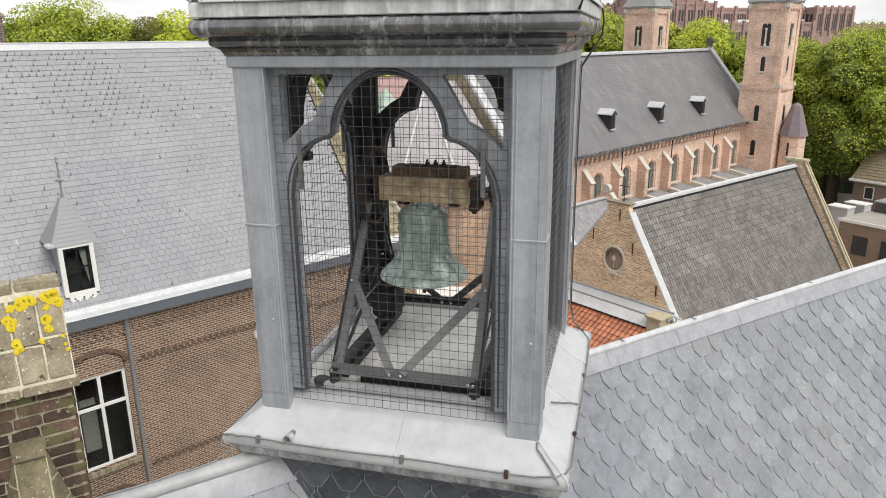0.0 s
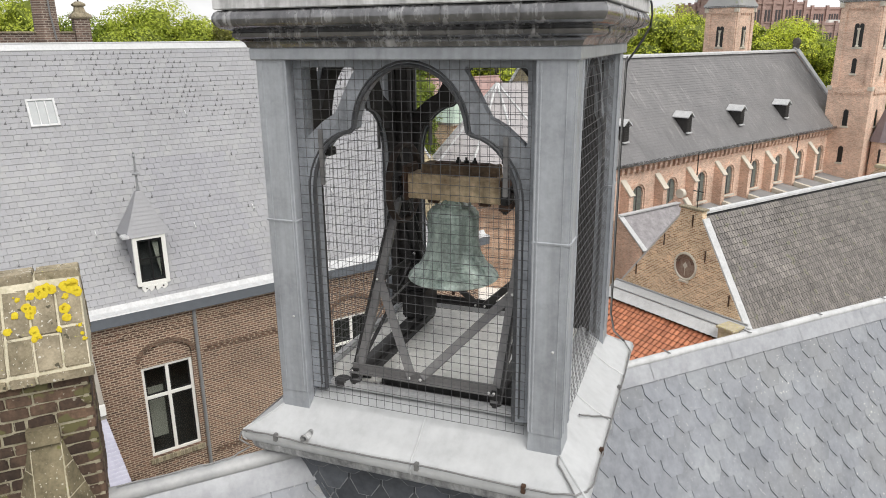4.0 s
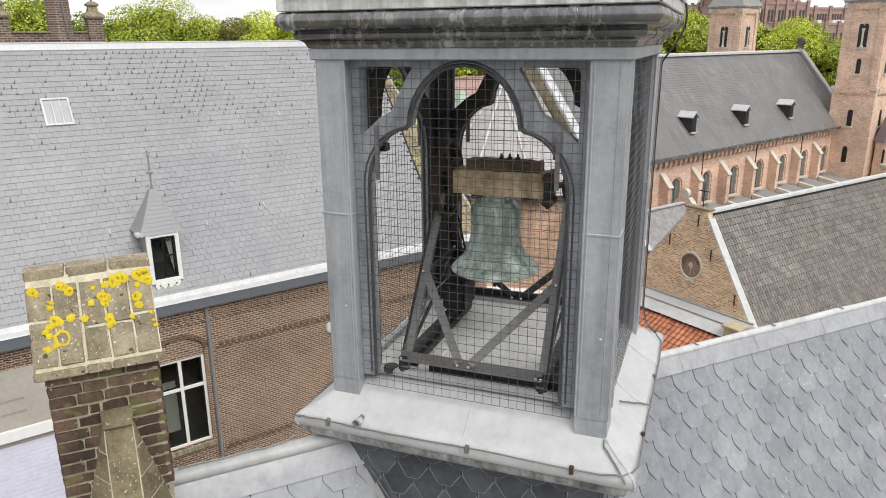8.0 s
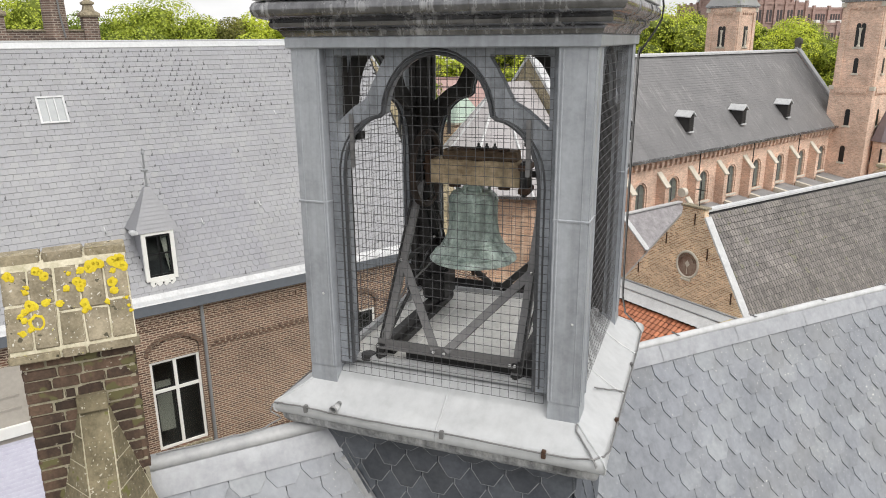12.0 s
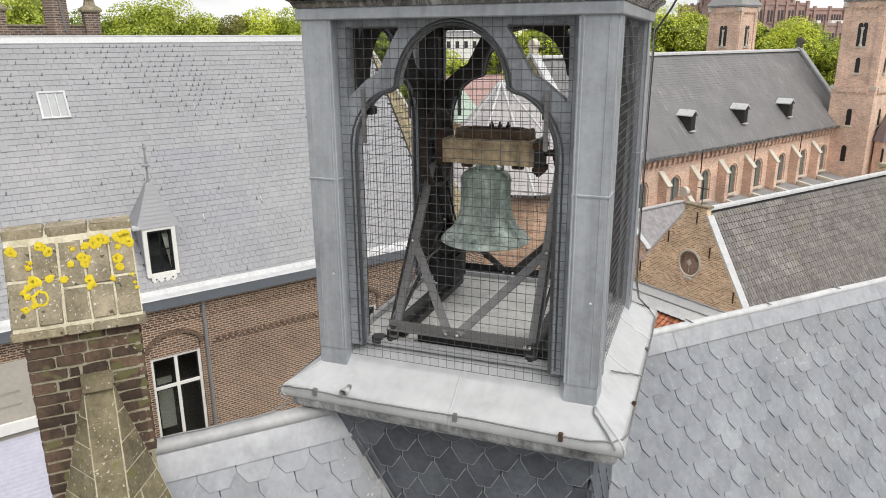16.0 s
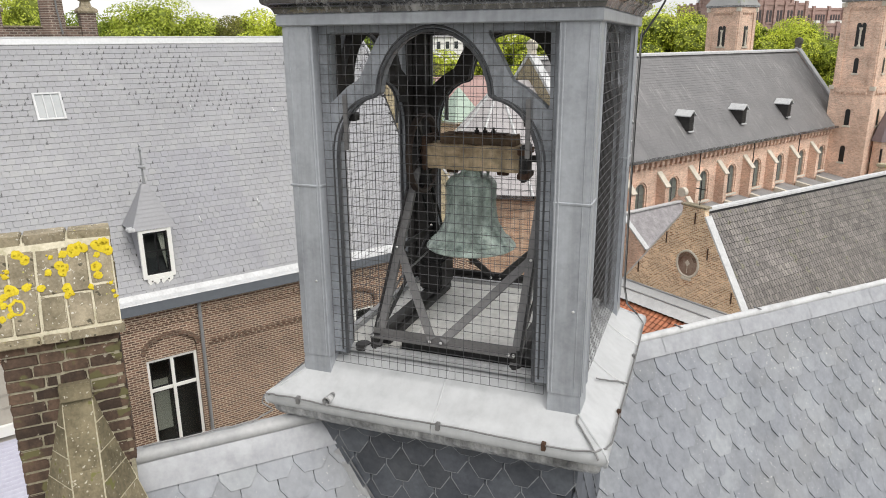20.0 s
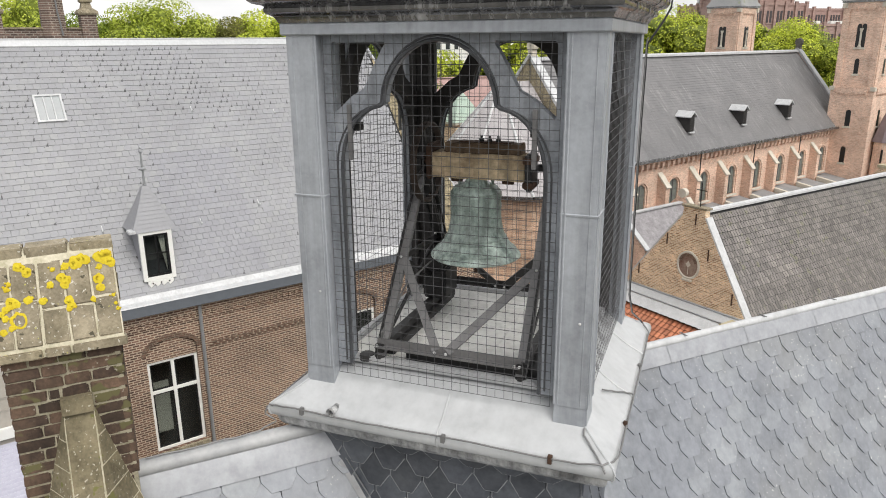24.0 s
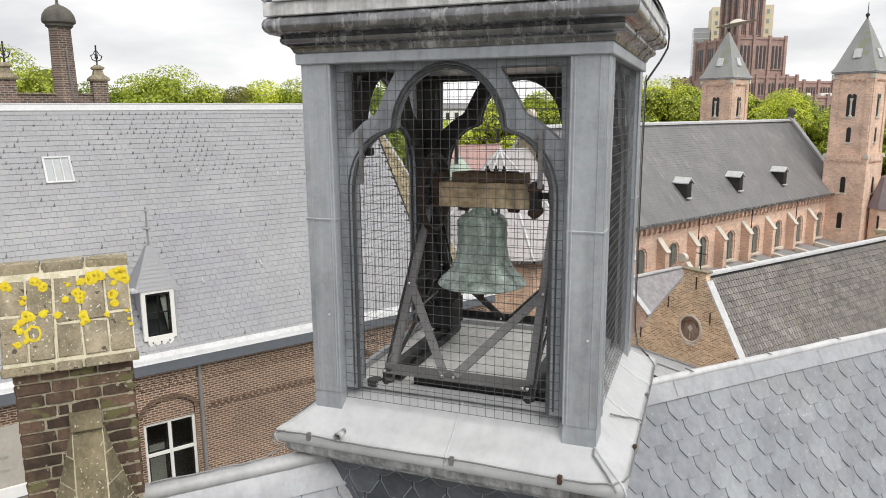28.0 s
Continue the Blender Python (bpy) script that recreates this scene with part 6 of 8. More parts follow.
# pale verge flashings
for y0, z0, y1, z1, w in ((22.80, 3.98, 17.6, -4.48, 0.55), (24.38, 3.95, 29.1, -1.98, 0.16)):
    bm = bmesh.new()
    bar(bm, (GX + w / 2 + 0.02, y0, z0 + 0.06), (GX + w / 2 + 0.02, y1, z1 + 0.06), w, 0.10)
    part("verge", bm, LEAD_PALE, gw, "pale lead verge")
# round medallion niche
med = new("medallion")
med.parent = chapel
my, mz = 23.63, 1.04
bm = bmesh.new()
ringm = []
for r, x in ((0.80, GX - 0.01), (0.80, GX - 0.07), (0.72, GX - 0.09), (0.66, GX - 0.05), (0.66, GX + 0.02)):
    ringm.append([(x, my + r * math.cos(2 * math.pi * i / 28), mz + 1.08 * r * math.sin(2 * math.pi * i / 28)) for i in range(28)])
loft(bm, ringm, caps=False)
part("rim", bm, STONE_PALE, med)
bm = bmesh.new()
ringm = []
for r, x in ((0.68, GX - 0.04), (0.60, GX - 0.015), (0.3, GX - 0.006), (0.01, GX - 0.004)):
    ringm.append([(x, my + r * math.cos(2 * math.pi * i / 28), mz + 1.08 * r * math.sin(2 * math.pi * i / 28)) for i in range(28)])
loft(bm, ringm)
part("niche", bm, NICHE, med, "weathered stone field of the medallion")
bm = bmesh.new()
prism(bm, [(GX - 0.05, my - 0.17, mz + 0.05), (GX - 0.05, my, mz - 0.17), (GX - 0.05, my + 0.17, mz + 0.05), (GX - 0.05, my, mz + 0.27)], (0.045, 0, 0))
bar(bm, (GX - 0.03, my, mz - 0.17), (GX - 0.03, my, mz - 0.58), 0.05, 0.03)
part("relief", bm, STONE_PALE, med, "pale four-sided star with a stem")
bm = bmesh.new()
arch_m = [(GX - 0.10, my + r * math.cos(radians(a)), mz + 1.08 * r * math.sin(radians(a))) for r, rng in ((0.67, range(20, 161, 10)), (0.50, range(160, 19, -10))) for a in rng]
prism(bm, arch_m, (0.06, 0, 0))
part("hood_band", bm, BRICK_DARK, med, "dark brick band in the head of the medallion")
bm = bmesh.new()
box(bm, GX - 0.16, GX + 0.02, my - 0.34, my + 0.34, mz - 0.98, mz - 0.84, 0.03)
part("ledge", bm, STONE_PALE, med)
for y, z in ((25.3, 2.3), (22.35, 1.95), (23.4, 3.85), (27.3, -0.1), (20.55, -0.2)):
    bm = bmesh.new()
    box(bm, GX - 0.06, GX, y - 0.035, y + 0.035, z - 0.34, z + 0.34, 0.01)
    part("wall_anchor", bm, RUST, gw, "rusty iron wall anchor")
bm = bmesh.new()
rod(bm, [(GX + 0.2, 23.35, 4.6), (GX + 0.2, 23.35, 6.0)], 0.03, 6)
rod(bm, [(GX + 0.2, 23.0, 5.55), (GX + 0.2, 23.7, 5.55)], 0.03, 6)
part("iron_cross", bm, STEEL_DARK, gw, "thin iron cross")

chapel_roof = thing("chapel_roof", "mossy dark tile roof of the chapel", "roof", CHAPEL, kind="structure")
ny0, nz0 = 18.0, -4.25
bm = bmesh.new()
prism(bm, [(GX + 0.4, 29.3, -2.4), (GX + 0.4, CHR_Y, CHR_Z), (GX + 0.4, ny0, nz0)], (CH_END - GX - 0.4, 0, 0))
part("roof_deck", bm, UNDERLAY, chapel_roof)
bm = bmesh.new()
x = GX + 0.45
bar(bm, (x, CHR_Y, CHR_Z + 0.06), (CH_END, CHR_Y, CHR_Z + 0.06), 0.42, 0.12)
rod(bm, [(x, CHR_Y, CHR_Z + 0.13), (CH_END, CHR_Y, CHR_Z + 0.13)], 0.10, 8)
part("ridge", bm, LEAD_PALE, chapel_roof, "pale ridge capping")
ta = math.atan2(CHR_Z - nz0, CHR_Y - ny0)
tl = math.hypot(CHR_Z - nz0, CHR_Y - ny0)
tiles = []
rnd = random.Random(8)
for i in range(3):
    bm = bmesh.new()
    w, l = 0.214, 0.374
    n = 4
    up, dn = [], []
    for k in range(n + 1):
        a = -w / 2 + w * k / n
        hgt = 0.010 * math.sin(math.pi * k / n) if k else 0.0
        up.append((a, 0, 0.085 + hgt + rnd.uniform(-0.004, 0.004)))
        dn.append((a, l, 0.03 + hgt))
    base = [(a, 0.012, c - 0.026) for a, _, c in up]
    loft(bm, [base, up, dn], caps=False, closed=False)
    me = bpy.data.meshes.new("tile")
    bm.to_mesh(me)
    bm.free()
    me.materials.append(TILE_DARK)
    tiles.append(me)
TX = Matrix.Rotation(ta, 4, "X")
one, many = [], []
for k in range(int((tl - 0.25) / 0.39)):
    d = tl - 0.60 - 0.39 * k
    for i in range(int((CH_END - GX - 1.0) / 0.245)):
        x = GX + 0.80 + i * 0.245
        m = Matrix.Translation((x, ny0 + d * math.cos(ta), nz0 + d * math.sin(ta))) @ TX @ pose(0, 0, 0, rnd.uniform(-0.6, 0.6), 0, rnd.uniform(-0.8, 0.8))
        (one if x < GX + 6.5 and len(one) < 290 else many).append((tiles[rnd.randrange(3)], m))
joined("tiles", many, TILE_DARK, chapel_roof, "rows of mossy dark tiles")
PIECES += [("tile", me, chapel_roof, m) for me, m in one]
# parapet gable at the far end
bm = bmesh.new()
prism(bm, [(CH_END, 28.5, GROUND_Z), (CH_END, 28.9, -2.0), (CH_END, 23.9, 4.65), (CH_END, 22.6, 4.65), (CH_END, 17.5, -4.2), (CH_END, 17.6, GROUND_Z)], (0.45, 0, 0))
fg = part("far_gable", bm, BRICK_CHAPEL, chapel)
bm = bmesh.new()
bar(bm, (CH_END + 0.08, 22.6, 4.55), (CH_END + 0.08, 17.5, -4.2), 0.16, 0.24)
bar(bm, (CH_END + 0.46, 22.6, 4.55), (CH_END + 0.46, 17.5, -4.2), 0.16, 0.24)
box(bm, CH_END - 0.1, CH_END + 0.62, 22.4, 24.1, 4.62, 4.86, 0.04)
box(bm, CH_END - 0.5, CH_END + 0.7, 17.2, 18.0, -4.3, -3.5, 0.05)
part("coping", bm, STONE_LIME, fg, "lichened pale stone copings")
bm = bmesh.new()
for y in (18.0, 27.9):
    box(bm, GX + 0.4, CH_END, y, y + 0.3, GROUND_Z, -1.6 if y > 20 else -4.2)
part("side_wall", bm, BRICK_CHAPEL, chapel)

# ---- orange tiled lean-to in front of the chapel gable ----
lean = thing("lean_to", "orange clay-tiled roof with a pale lead gutter below the chapel gable", "roof", CHAPEL)
ly0, lz0, lx0, lz1 = 17.0, -4.6, 28.5, -1.75
bm = bmesh.new()
prism(bm, [(28.5, 17.0, -5.4), (28.5, 28.9, -5.4), (34.6, 28.9, -2.1), (34.6, 17.0, -2.1)], (0, 0, -0.15))
part("roof_deck", bm, LATH, lean)
bm = bmesh.new()
box(bm, 28.7, 35.2, 17.2, 28.3, GROUND_Z, -5.6)
part("wall", bm, BRICK_CHAPEL, lean)
pan = []
for i in range(3):
    bm = bmesh.new()
    w, l, n = 0.31, 0.375, 6
    up = [(-w / 2 + w * k / n, 0, 0.055 + 0.036 * math.sin(2 * math.pi * k / n)) for k in range(n + 1)]
    dn = [(a, l, c - 0.02) for a, _, c in up]
    base = [(a, 0.01, c - 0.03) for a, _, c in up]
    loft(bm, [base, up, dn], caps=False, closed=False)
    me = bpy.data.meshes.new("pantile")
    bm.to_mesh(me)
    bm.free()
    me.materials.append(TILE_RED)
    pan.append(me)
la = math.atan2(-2.1 + 5.4, 6.1)
LM = Matrix.Rotation(radians(-90), 4, "Z") @ Matrix.Rotation(la, 4, "X")
few, lots = [], []
for k in range(16):
    d = 0.1 + 0.41 * k
    for i in range(34):
        y = 28.6 - i * 0.33
        m = Matrix.Translation((28.5 + d * math.cos(la), y, -5.4 + d * math.sin(la))) @ LM @ pose(0, 0, 0, rnd.uniform(-1, 1), 0, rnd.uniform(-1, 1))
        (few if k > 4 and 0 < i < 30 and len(few) < 280 else lots).append((pan[rnd.randrange(3)], m))
joined("pantile_field", lots, TILE_RED, lean, "rows of orange clay pantiles")
PIECES += [("pantile", me, lean, m) for me, m in few]
bm = bmesh.new()
prism(bm, [(35.28, 28.9, -1.20), (35.28, 28.9, -1.34), (34.78, 28.9, -1.62), (34.72, 28.9, -1.52)], (0, -9.7, 0))
part("lead_gutter", bm, LEAD_LIGHT, lean, "pale lead gutter against the gable")
bm = bmesh.new()
rod(bm, [(35.24, 28.9, -1.17), (35.24, 19.2, -1.17)], 0.05, 6)
rod(bm, [(34.74, 28.9, -1.52), (34.74, 19.2, -1.52)], 0.045, 6)
part("gutter_edge", bm, LEAD, lean, "rolled lead edges of the gutter")
bm = bmesh.new()
rows3 = [[(34.74 - 0.62 * f, 28.9 - 9.2 * i / 46, -1.58 - 0.48 * f + (0.035 * (i % 2) if f > 0.5 else 0.0)) for i in range(47)] for f in (0.0, 0.4, 1.0)]
loft(bm, rows3, caps=False, closed=False)
part("lead_apron", bm, LEAD_PALE, lean, "dressed pale lead apron over the tiles")
bm = bmesh.new()
box(bm, 34.1, 35.15, 19.35, 20.25, -2.9, -1.42, 0.04)
box(bm, 34.0, 35.25, 19.25, 20.35, -1.42, -1.28, 0.03)
part("corner_block", bm, STONE_LIME, lean, "lichened brick corner block")
bm = bmesh.new()
box(bm, 32.6, 34.2, 19.1, 19.9, -2.75, -2.45, 0.04)
part("lead_saddle", bm, LEAD_PALE, lean)
bm = bmesh.new()
rod(bm, [(34.9, 19.05, -1.2), (34.9, 18.6, -1.25), (34.9, 18.3, -1.5), (34.9, 18.25, -2.6)], 0.07, 8)
rod(bm, [(34.9, 18.85, -1.3), (34.9, 18.8, -2.4)], 0.05, 8)
part("rain_pipe", bm, LEAD_PALE, lean, "pale bent rain pipe")
vent = thing("flue_terminal", "grey zinc flue terminal with a capped top", "flue", CHAPEL @ pose(29.3, 22.3, -5.0))
bm = bmesh.new()
turned(bm, [(0.16, -0.2), (0.16, 0.7), (0.2, 0.72), (0.2, 0.95), (0.12, 1.1), (0.08, 1.3)], 14)
part("pipe", bm, PIPE, vent)

# ---- grey-roofed annex between chapel and church ----
annex = thing("annex", "brick annex with a grey slate roof and a small round-topped gable", "annex", TOWN)
bm = bmesh.new()
box(bm, 40.5, 47.5, 30.6, 36.7, GROUND_Z, -0.6)
part("wall", bm, BRICK_CHAPEL, annex)
bm = bmesh.new()
prism(bm, [(40.2, 30.4, -0.5), (40.2, 32.8, 1.55), (40.2, 36.4, -1.9)], (7.0, 0, 0))
part("roof", bm, SLATE_ANNEX, annex)
bm = bmesh.new()
prism(bm, [(40.12, 30.5, -3.0), (40.12, 30.5, -0.55), (40.12, 32.8, 1.45), (40.12, 36.3, -1.75), (40.12, 36.3, -3.0)], (0.07, 0, 0))
part("end_gable", bm, BRICK_CHURCH, annex)
bm = bmesh.new()
bar(bm, (40.2, 32.8, 1.60), (47.2, 32.8, 1.60), 0.4, 0.10)
bar(bm, (40.3, 30.35, -0.53), (40.3, 32.8, 1.58), 0.45, 0.10)
bar(bm, (40.2, 30.35, -0.55), (47.2, 30.35, -0.55), 0.25, 0.14)
part("lead_edge", bm, LEAD_PALE, annex)
bm = bmesh.new()
prism(bm, [(47.2, 29.8, GROUND_Z), (47.2, 29.8, -1.0), (47.2, 32.3, 1.9), (47.2, 33.3, 1.9), (47.2, 36.7, -1.6), (47.2, 36.7, GROUND_Z)], (0.4, 0, 0))
gb = part("gable", bm, BRICK_CHURCH, annex)
bm = bmesh.new()
turned(bm, [(0.36, -0.2), (0.36, 0.2)], 16)
part("roundel", moved(bm, Matrix.Translation((47.4, 32.8, 2.3)) @ Matrix.Rotation(radians(90), 4, "Y")), STONE_PALE, gb, "pale round stone finial")
bm = bmesh.new()
bar(bm, (47.4, 29.8, -0.95), (47.4, 32.4, 2.0), 0.5, 0.14)
part("coping", bm, STONE_PALE, gb)

# ---- church ----
church = thing("church", "large pink brick church with a dark slate roof and buttresses", "church", CHURCH)
NX0, NX1, CY = 38.5, 82.0, 43.0
EZ, RZ = 4.78, 12.40           # eaves and ridge of the nave
bm = bmesh.new()
box(bm, NX0 + 0.5, 81.5, 36.8, 37.4, GROUND_Z, EZ + 0.05)
part("nave_wall", bm, BRICK_CHURCH, church)
bm = bmesh.new()
box(bm, NX0 + 0.5, 81.5, 48.6, 49.2, GROUND_Z, EZ + 0.05)
part("nave_wall", bm, BRICK_CHURCH, church)
for x, y0, y1 in ((NX0, 36.4, 49.6), (NX1 - 0.6, 36.4, 49.6)):
    bm = bmesh.new()
    prism(bm, [(x, y0, GROUND_Z), (x, y0, EZ + 0.1), (x, CY, RZ + 0.30), (x, y1, EZ + 0.1), (x, y1, GROUND_Z)], (0.6, 0, 0))
    g = part("gable", bm, BRICK_CHURCH if x > 60 else STONE_MOSS, church)
    bm = bmesh.new()
    bar(bm, (x + 0.3, y0, EZ + 0.1), (x + 0.3, CY, RZ + 0.36), 0.8, 0.22)
    bar(bm, (x + 0.3, y1, EZ + 0.1), (x + 0.3, CY, RZ + 0.36), 0.8, 0.22)
    part("gable_coping", bm, LEAD if x > 60 else LEAD_PALE, g)
    bm = bmesh.new()
    turned(bm, [(0.38, -0.26), (0.44, -0.13), (0.44, 0.13), (0.38, 0.26)], 16)
    box(bm, 0.30, 0.75, -0.26, 0.26, -0.28, 0.28, 0.04)
    part("round_finial", moved(bm, Matrix.Translation((x + 0.3, CY, RZ + 1.02)) @ Matrix.Rotation(radians(90), 4, "Y")), STONE_DARK if x > 60 else STONE_PALE, g)
bm = bmesh.new()
prism(bm, [(NX0 + 0.6, 36.25, EZ), (NX0 + 0.6, CY, RZ), (NX0 + 0.6, 49.75, EZ)], (NX1 - NX0 - 1.2, 0, 0))
nave_roof = part("nave_roof", bm, SLATE_CHURCH, church)
bm = bmesh.new()
bar(bm, (NX0 + 0.6, CY, RZ + 0.03), (NX1 - 0.6, CY, RZ + 0.03), 0.55, 0.16)
rod(bm, [(NX0 + 0.6, CY, RZ + 0.12), (NX1 - 0.6, CY, RZ + 0.12)], 0.11, 8)
part("ridge", bm, LEAD_PALE, nave_roof)
bm = bmesh.new()
bar(bm, (NX0 + 0.6, 36.12, EZ + 0.02), (78.2, 36.12, EZ + 0.02), 0.30, 0.20)
part("gutter", bm, LEAD_DARK, church, "dark lead gutter")
# slate courses give the roof its fine lines
ra = math.atan2(RZ - EZ, CY - 36.25)
bm = bmesh.new()
k = 0
while k * 0.27 < 9.9:
    d = 0.15 + k * 0.27
    y, z = 36.25 + d * math.cos(ra), EZ + d * math.sin(ra)
    bar(bm, (NX0 + 0.7, y, z), (NX1 - 0.7, y, z), 0.05, 0.009)
    k += 1
rows_ob = part("slate_course", bm, SLATE_CHURCH, nave_roof)
rows_ob["kind"] = "stuff"

# arcaded corbel table under the gutter
ZK = EZ - 0.15
bm = bmesh.new()
x = NX0 + 1.0
while x < 78.0:
    box(bm, x - 0.06, x + 0.28, 36.42, 36.85, ZK - 0.48, ZK)
    prism(bm, [(x + 0.22, 36.44, ZK), (x + 0.22, 36.44, ZK - 0.28), (x + 0.30, 36.44, ZK - 0.17), (x + 0.46, 36.44, ZK - 0.10), (x + 0.62, 36.44, ZK - 0.17), (x + 0.70, 36.44, ZK - 0.28), (x + 0.70, 36.44, ZK)], (0, 0.4, 0))
    x += 0.70
part("corbel_table", bm, BRICK_CHURCH, church, "arcaded brick corbel table")
bm = bmesh.new()
x = NX0 + 1.0
while x < 78.0:
    box(bm, x + 0.04, x + 0.18, 36.50, 36.85, ZK - 0.68, ZK - 0.48)
    x += 0.70
part("corbel_stone", bm, BRICK_CHURCH, church, "small brick corbels")["kind"] = "stuff"

for i in range(8):
    wx = 44.75 + 4.49 * i
    win = new("church_window")
    win.parent = church
    z0, zs, hw = 0.30, 2.22, 0.68
    head = [(wx + hw * math.cos(radians(180 - 18 * k)), zs + hw * math.sin(radians(18 * k))) for k in range(11)]
    bm = bmesh.new()
    prism(bm, [(a, 36.79, b) for a, b in [(wx - hw, z0)] + head + [(wx + hw, z0)]], (0, 0.05, 0))
    part("leaded_pane", bm, GLASS_LEAD, win)
    for ring_r, ring_y, mat in ((0.10, 36.66, BRICK_CHURCH), (0.24, 36.56, BRICK_CHURCH)):
        bm = bmesh.new()
        inner = hw + ring_r - 0.10
        outer = [(wx + (hw + ring_r + 0.06) * math.cos(radians(180 - 18 * k)), zs + (hw + ring_r + 0.06) * math.sin(radians(18 * k))) for k in range(11)]
        pl = [(wx - hw - ring_r - 0.06, z0)] + outer + [(wx + hw + ring_r + 0.06, z0)]
        hole_r = [(wx - inner, z0 + 0.05)] + [(wx + inner * math.cos(radians(180 - 18 * k)), zs + inner * math.sin(radians(18 * k))) for k in range(11)] + [(wx + inner, z0 + 0.05)]
        plate(bm, pl, [hole_r], Matrix.Translation((0, ring_y, 0)), 36.82 - ring_y)
        part("brick_surround", bm, mat, win, smooth=False)
    bm = bmesh.new()
    box(bm, wx - 0.03, wx + 0.03, 36.72, 36.78, z0, zs + hw)
    for k in range(4):
        box(bm, wx - hw, wx + hw, 36.735, 36.775, z0 + 0.5 + 0.6 * k, z0 + 0.54 + 0.6 * k)
    part("glazing_bar", bm, STEEL_GREY, win)
    bm = bmesh.new()
    bar(bm, (wx - 0.85, 36.56, z0 - 0.03), (wx + 0.85, 36.56, z0 - 0.03), 0.36, 0.14)
    part("sill", bm, STONE_PALE, win)

for i in range(8):
    bx = 42.98 + 4.43 * i
    butt = new("buttress")
    butt.parent = church
    bm = bmesh.new()
    prism(bm, [(bx - 0.27, 36.8, GROUND_Z), (bx - 0.27, 36.8, 3.4), (bx - 0.27, 35.95, 2.45), (bx - 0.27, 35.95, GROUND_Z)], (0.54, 0, 0))
    part("pier", bm, BRICK_CHURCH, butt)
    bm = bmesh.new()
    bar(bm, (bx, 36.85, 3.54), (bx, 35.84, 2.42), 0.62, 0.12)
    part("weathering", bm, STONE_PALE, butt, "pale sloping stone weathering")
    bm = bmesh.new()
    bar(bm, (bx + 0.42, 36.2, EZ + 0.12), (bx + 0.42, 36.2, 2.9), 0.07, 0.07)
    part("rain_spout", bm, STEEL_DARK, butt, "dark rain pipe from the gutter") if i in (2, 4, 6) else bm.free()
# low aisle roofs between the buttresses
for i in range(8):
    bm = bmesh.new()
    x0 = 43.35 + 4.43 * i
    prism(bm, [(x0, 36.8, -0.10), (x0, 32.6, -0.75), (x0, 32.6, -1.3), (x0, 36.8, -1.0)], (3.62, 0, 0))
    part("aisle_roof", bm, FELT, church, "low grey aisle roof")
    bm = bmesh.new()
    x0 = 42.98 + 4.43 * i
    prism(bm, [(x0 - 0.2, 35.8, 0.12), (x0 - 0.2, 32.5, -0.42), (x0 - 0.2, 32.5, -1.2), (x0 - 0.2, 35.8, -0.9)], (0.4, 0, 0))
    part("aisle_coping", bm, STONE_PALE, church)
bm = bmesh.new()
box(bm, 44.0, 78.0, 32.7, 36.8, GROUND_Z, -1.3)
part("aisle_wall", bm, BRICK_CHURCH, church)

for i in range(4):
    dx = 43.75 + 8.55 * i
    dm = thing("roof_dormer", "small louvred dormer with a gabled lead hood on dark slates", "dormer", CHURCH, group="church roof dormers")
    y, z = 37.35, 6.42
    bm = bmesh.new()
    prism(bm, [(dx - 0.32, y, z - 0.1), (dx + 0.32, y, z - 0.1), (dx + 0.32, y, z + 1.22), (dx, y, z + 1.5), (dx - 0.32, y, z + 1.22)], (0, 1.3, 0))
    part("body", bm, TIMBER_DARK, dm)
    for s in (-1, 1):
        bm = bmesh.new()
        prism(bm, [(dx, y - 0.16, z + 1.66), (dx + s * 0.50, y - 0.16, z + 1.20), (dx + s * 0.50, y - 0.16, z + 1.12), (dx, y - 0.16, z + 1.54)], (0, 1.55, 0))
        part("hood", bm, LEAD_PALE, dm)
    for k in range(6):
        bm = bmesh.new()
        box(bm, dx - 0.29, dx + 0.29, y - 0.05, y + 0.02, z + 0.1 + 0.19 * k, z + 0.16 + 0.19 * k)
        part("louvre", bm, TIMBER_DARK, dm)
    bm = bmesh.new()
    box(bm, dx - 0.36, dx + 0.36, y - 0.12, y + 0.05, z - 0.16, z - 0.06)
    part("lead_sill", bm, LEAD_PALE, dm)

# polygonal apse against the near gable
apse = thing("apse", "polygonal brick apse with a hipped grey slate roof", "apse", CHURCH)
AX, AR, AE = 37.0, 6.9, 3.6
ang_p = [92 + 36 * i for i in range(6)]
foot = [(AX + AR * math.cos(radians(a)), CY + AR * math.sin(radians(a))) for a in ang_p]
lip = [(AX + 7.5 * math.cos(radians(a)), CY + 7.5 * math.sin(radians(a)), AE) for a in ang_p]
apex = Vector((35.46, CY, 10.9))
bm = bmesh.new()
prism(bm, [(a, b, GROUND_Z) for a, b in foot], (0, 0, AE - GROUND_Z))
part("wall", bm, BRICK_APSE, apse)
bm = bmesh.new()
top = bm.verts.new(apex)
back = bm.verts.new((NX0 + 0.1, CY, 10.9))
lows = [bm.verts.new(p) for p in lip]
for a, b in zip(lows, lows[1:]):
    bm.faces.new((a, b, top))
bm.faces.new((lows[0], top, back))
bm.faces.new((top, lows[-1], back))
part("roof", bm, SLATE_APSE, apse)
for l in lip:
    bm = bmesh.new()
    rod(bm, [apex, l], 0.11, 6)
    part("hip_roll", bm, LEAD_PALE, apse)
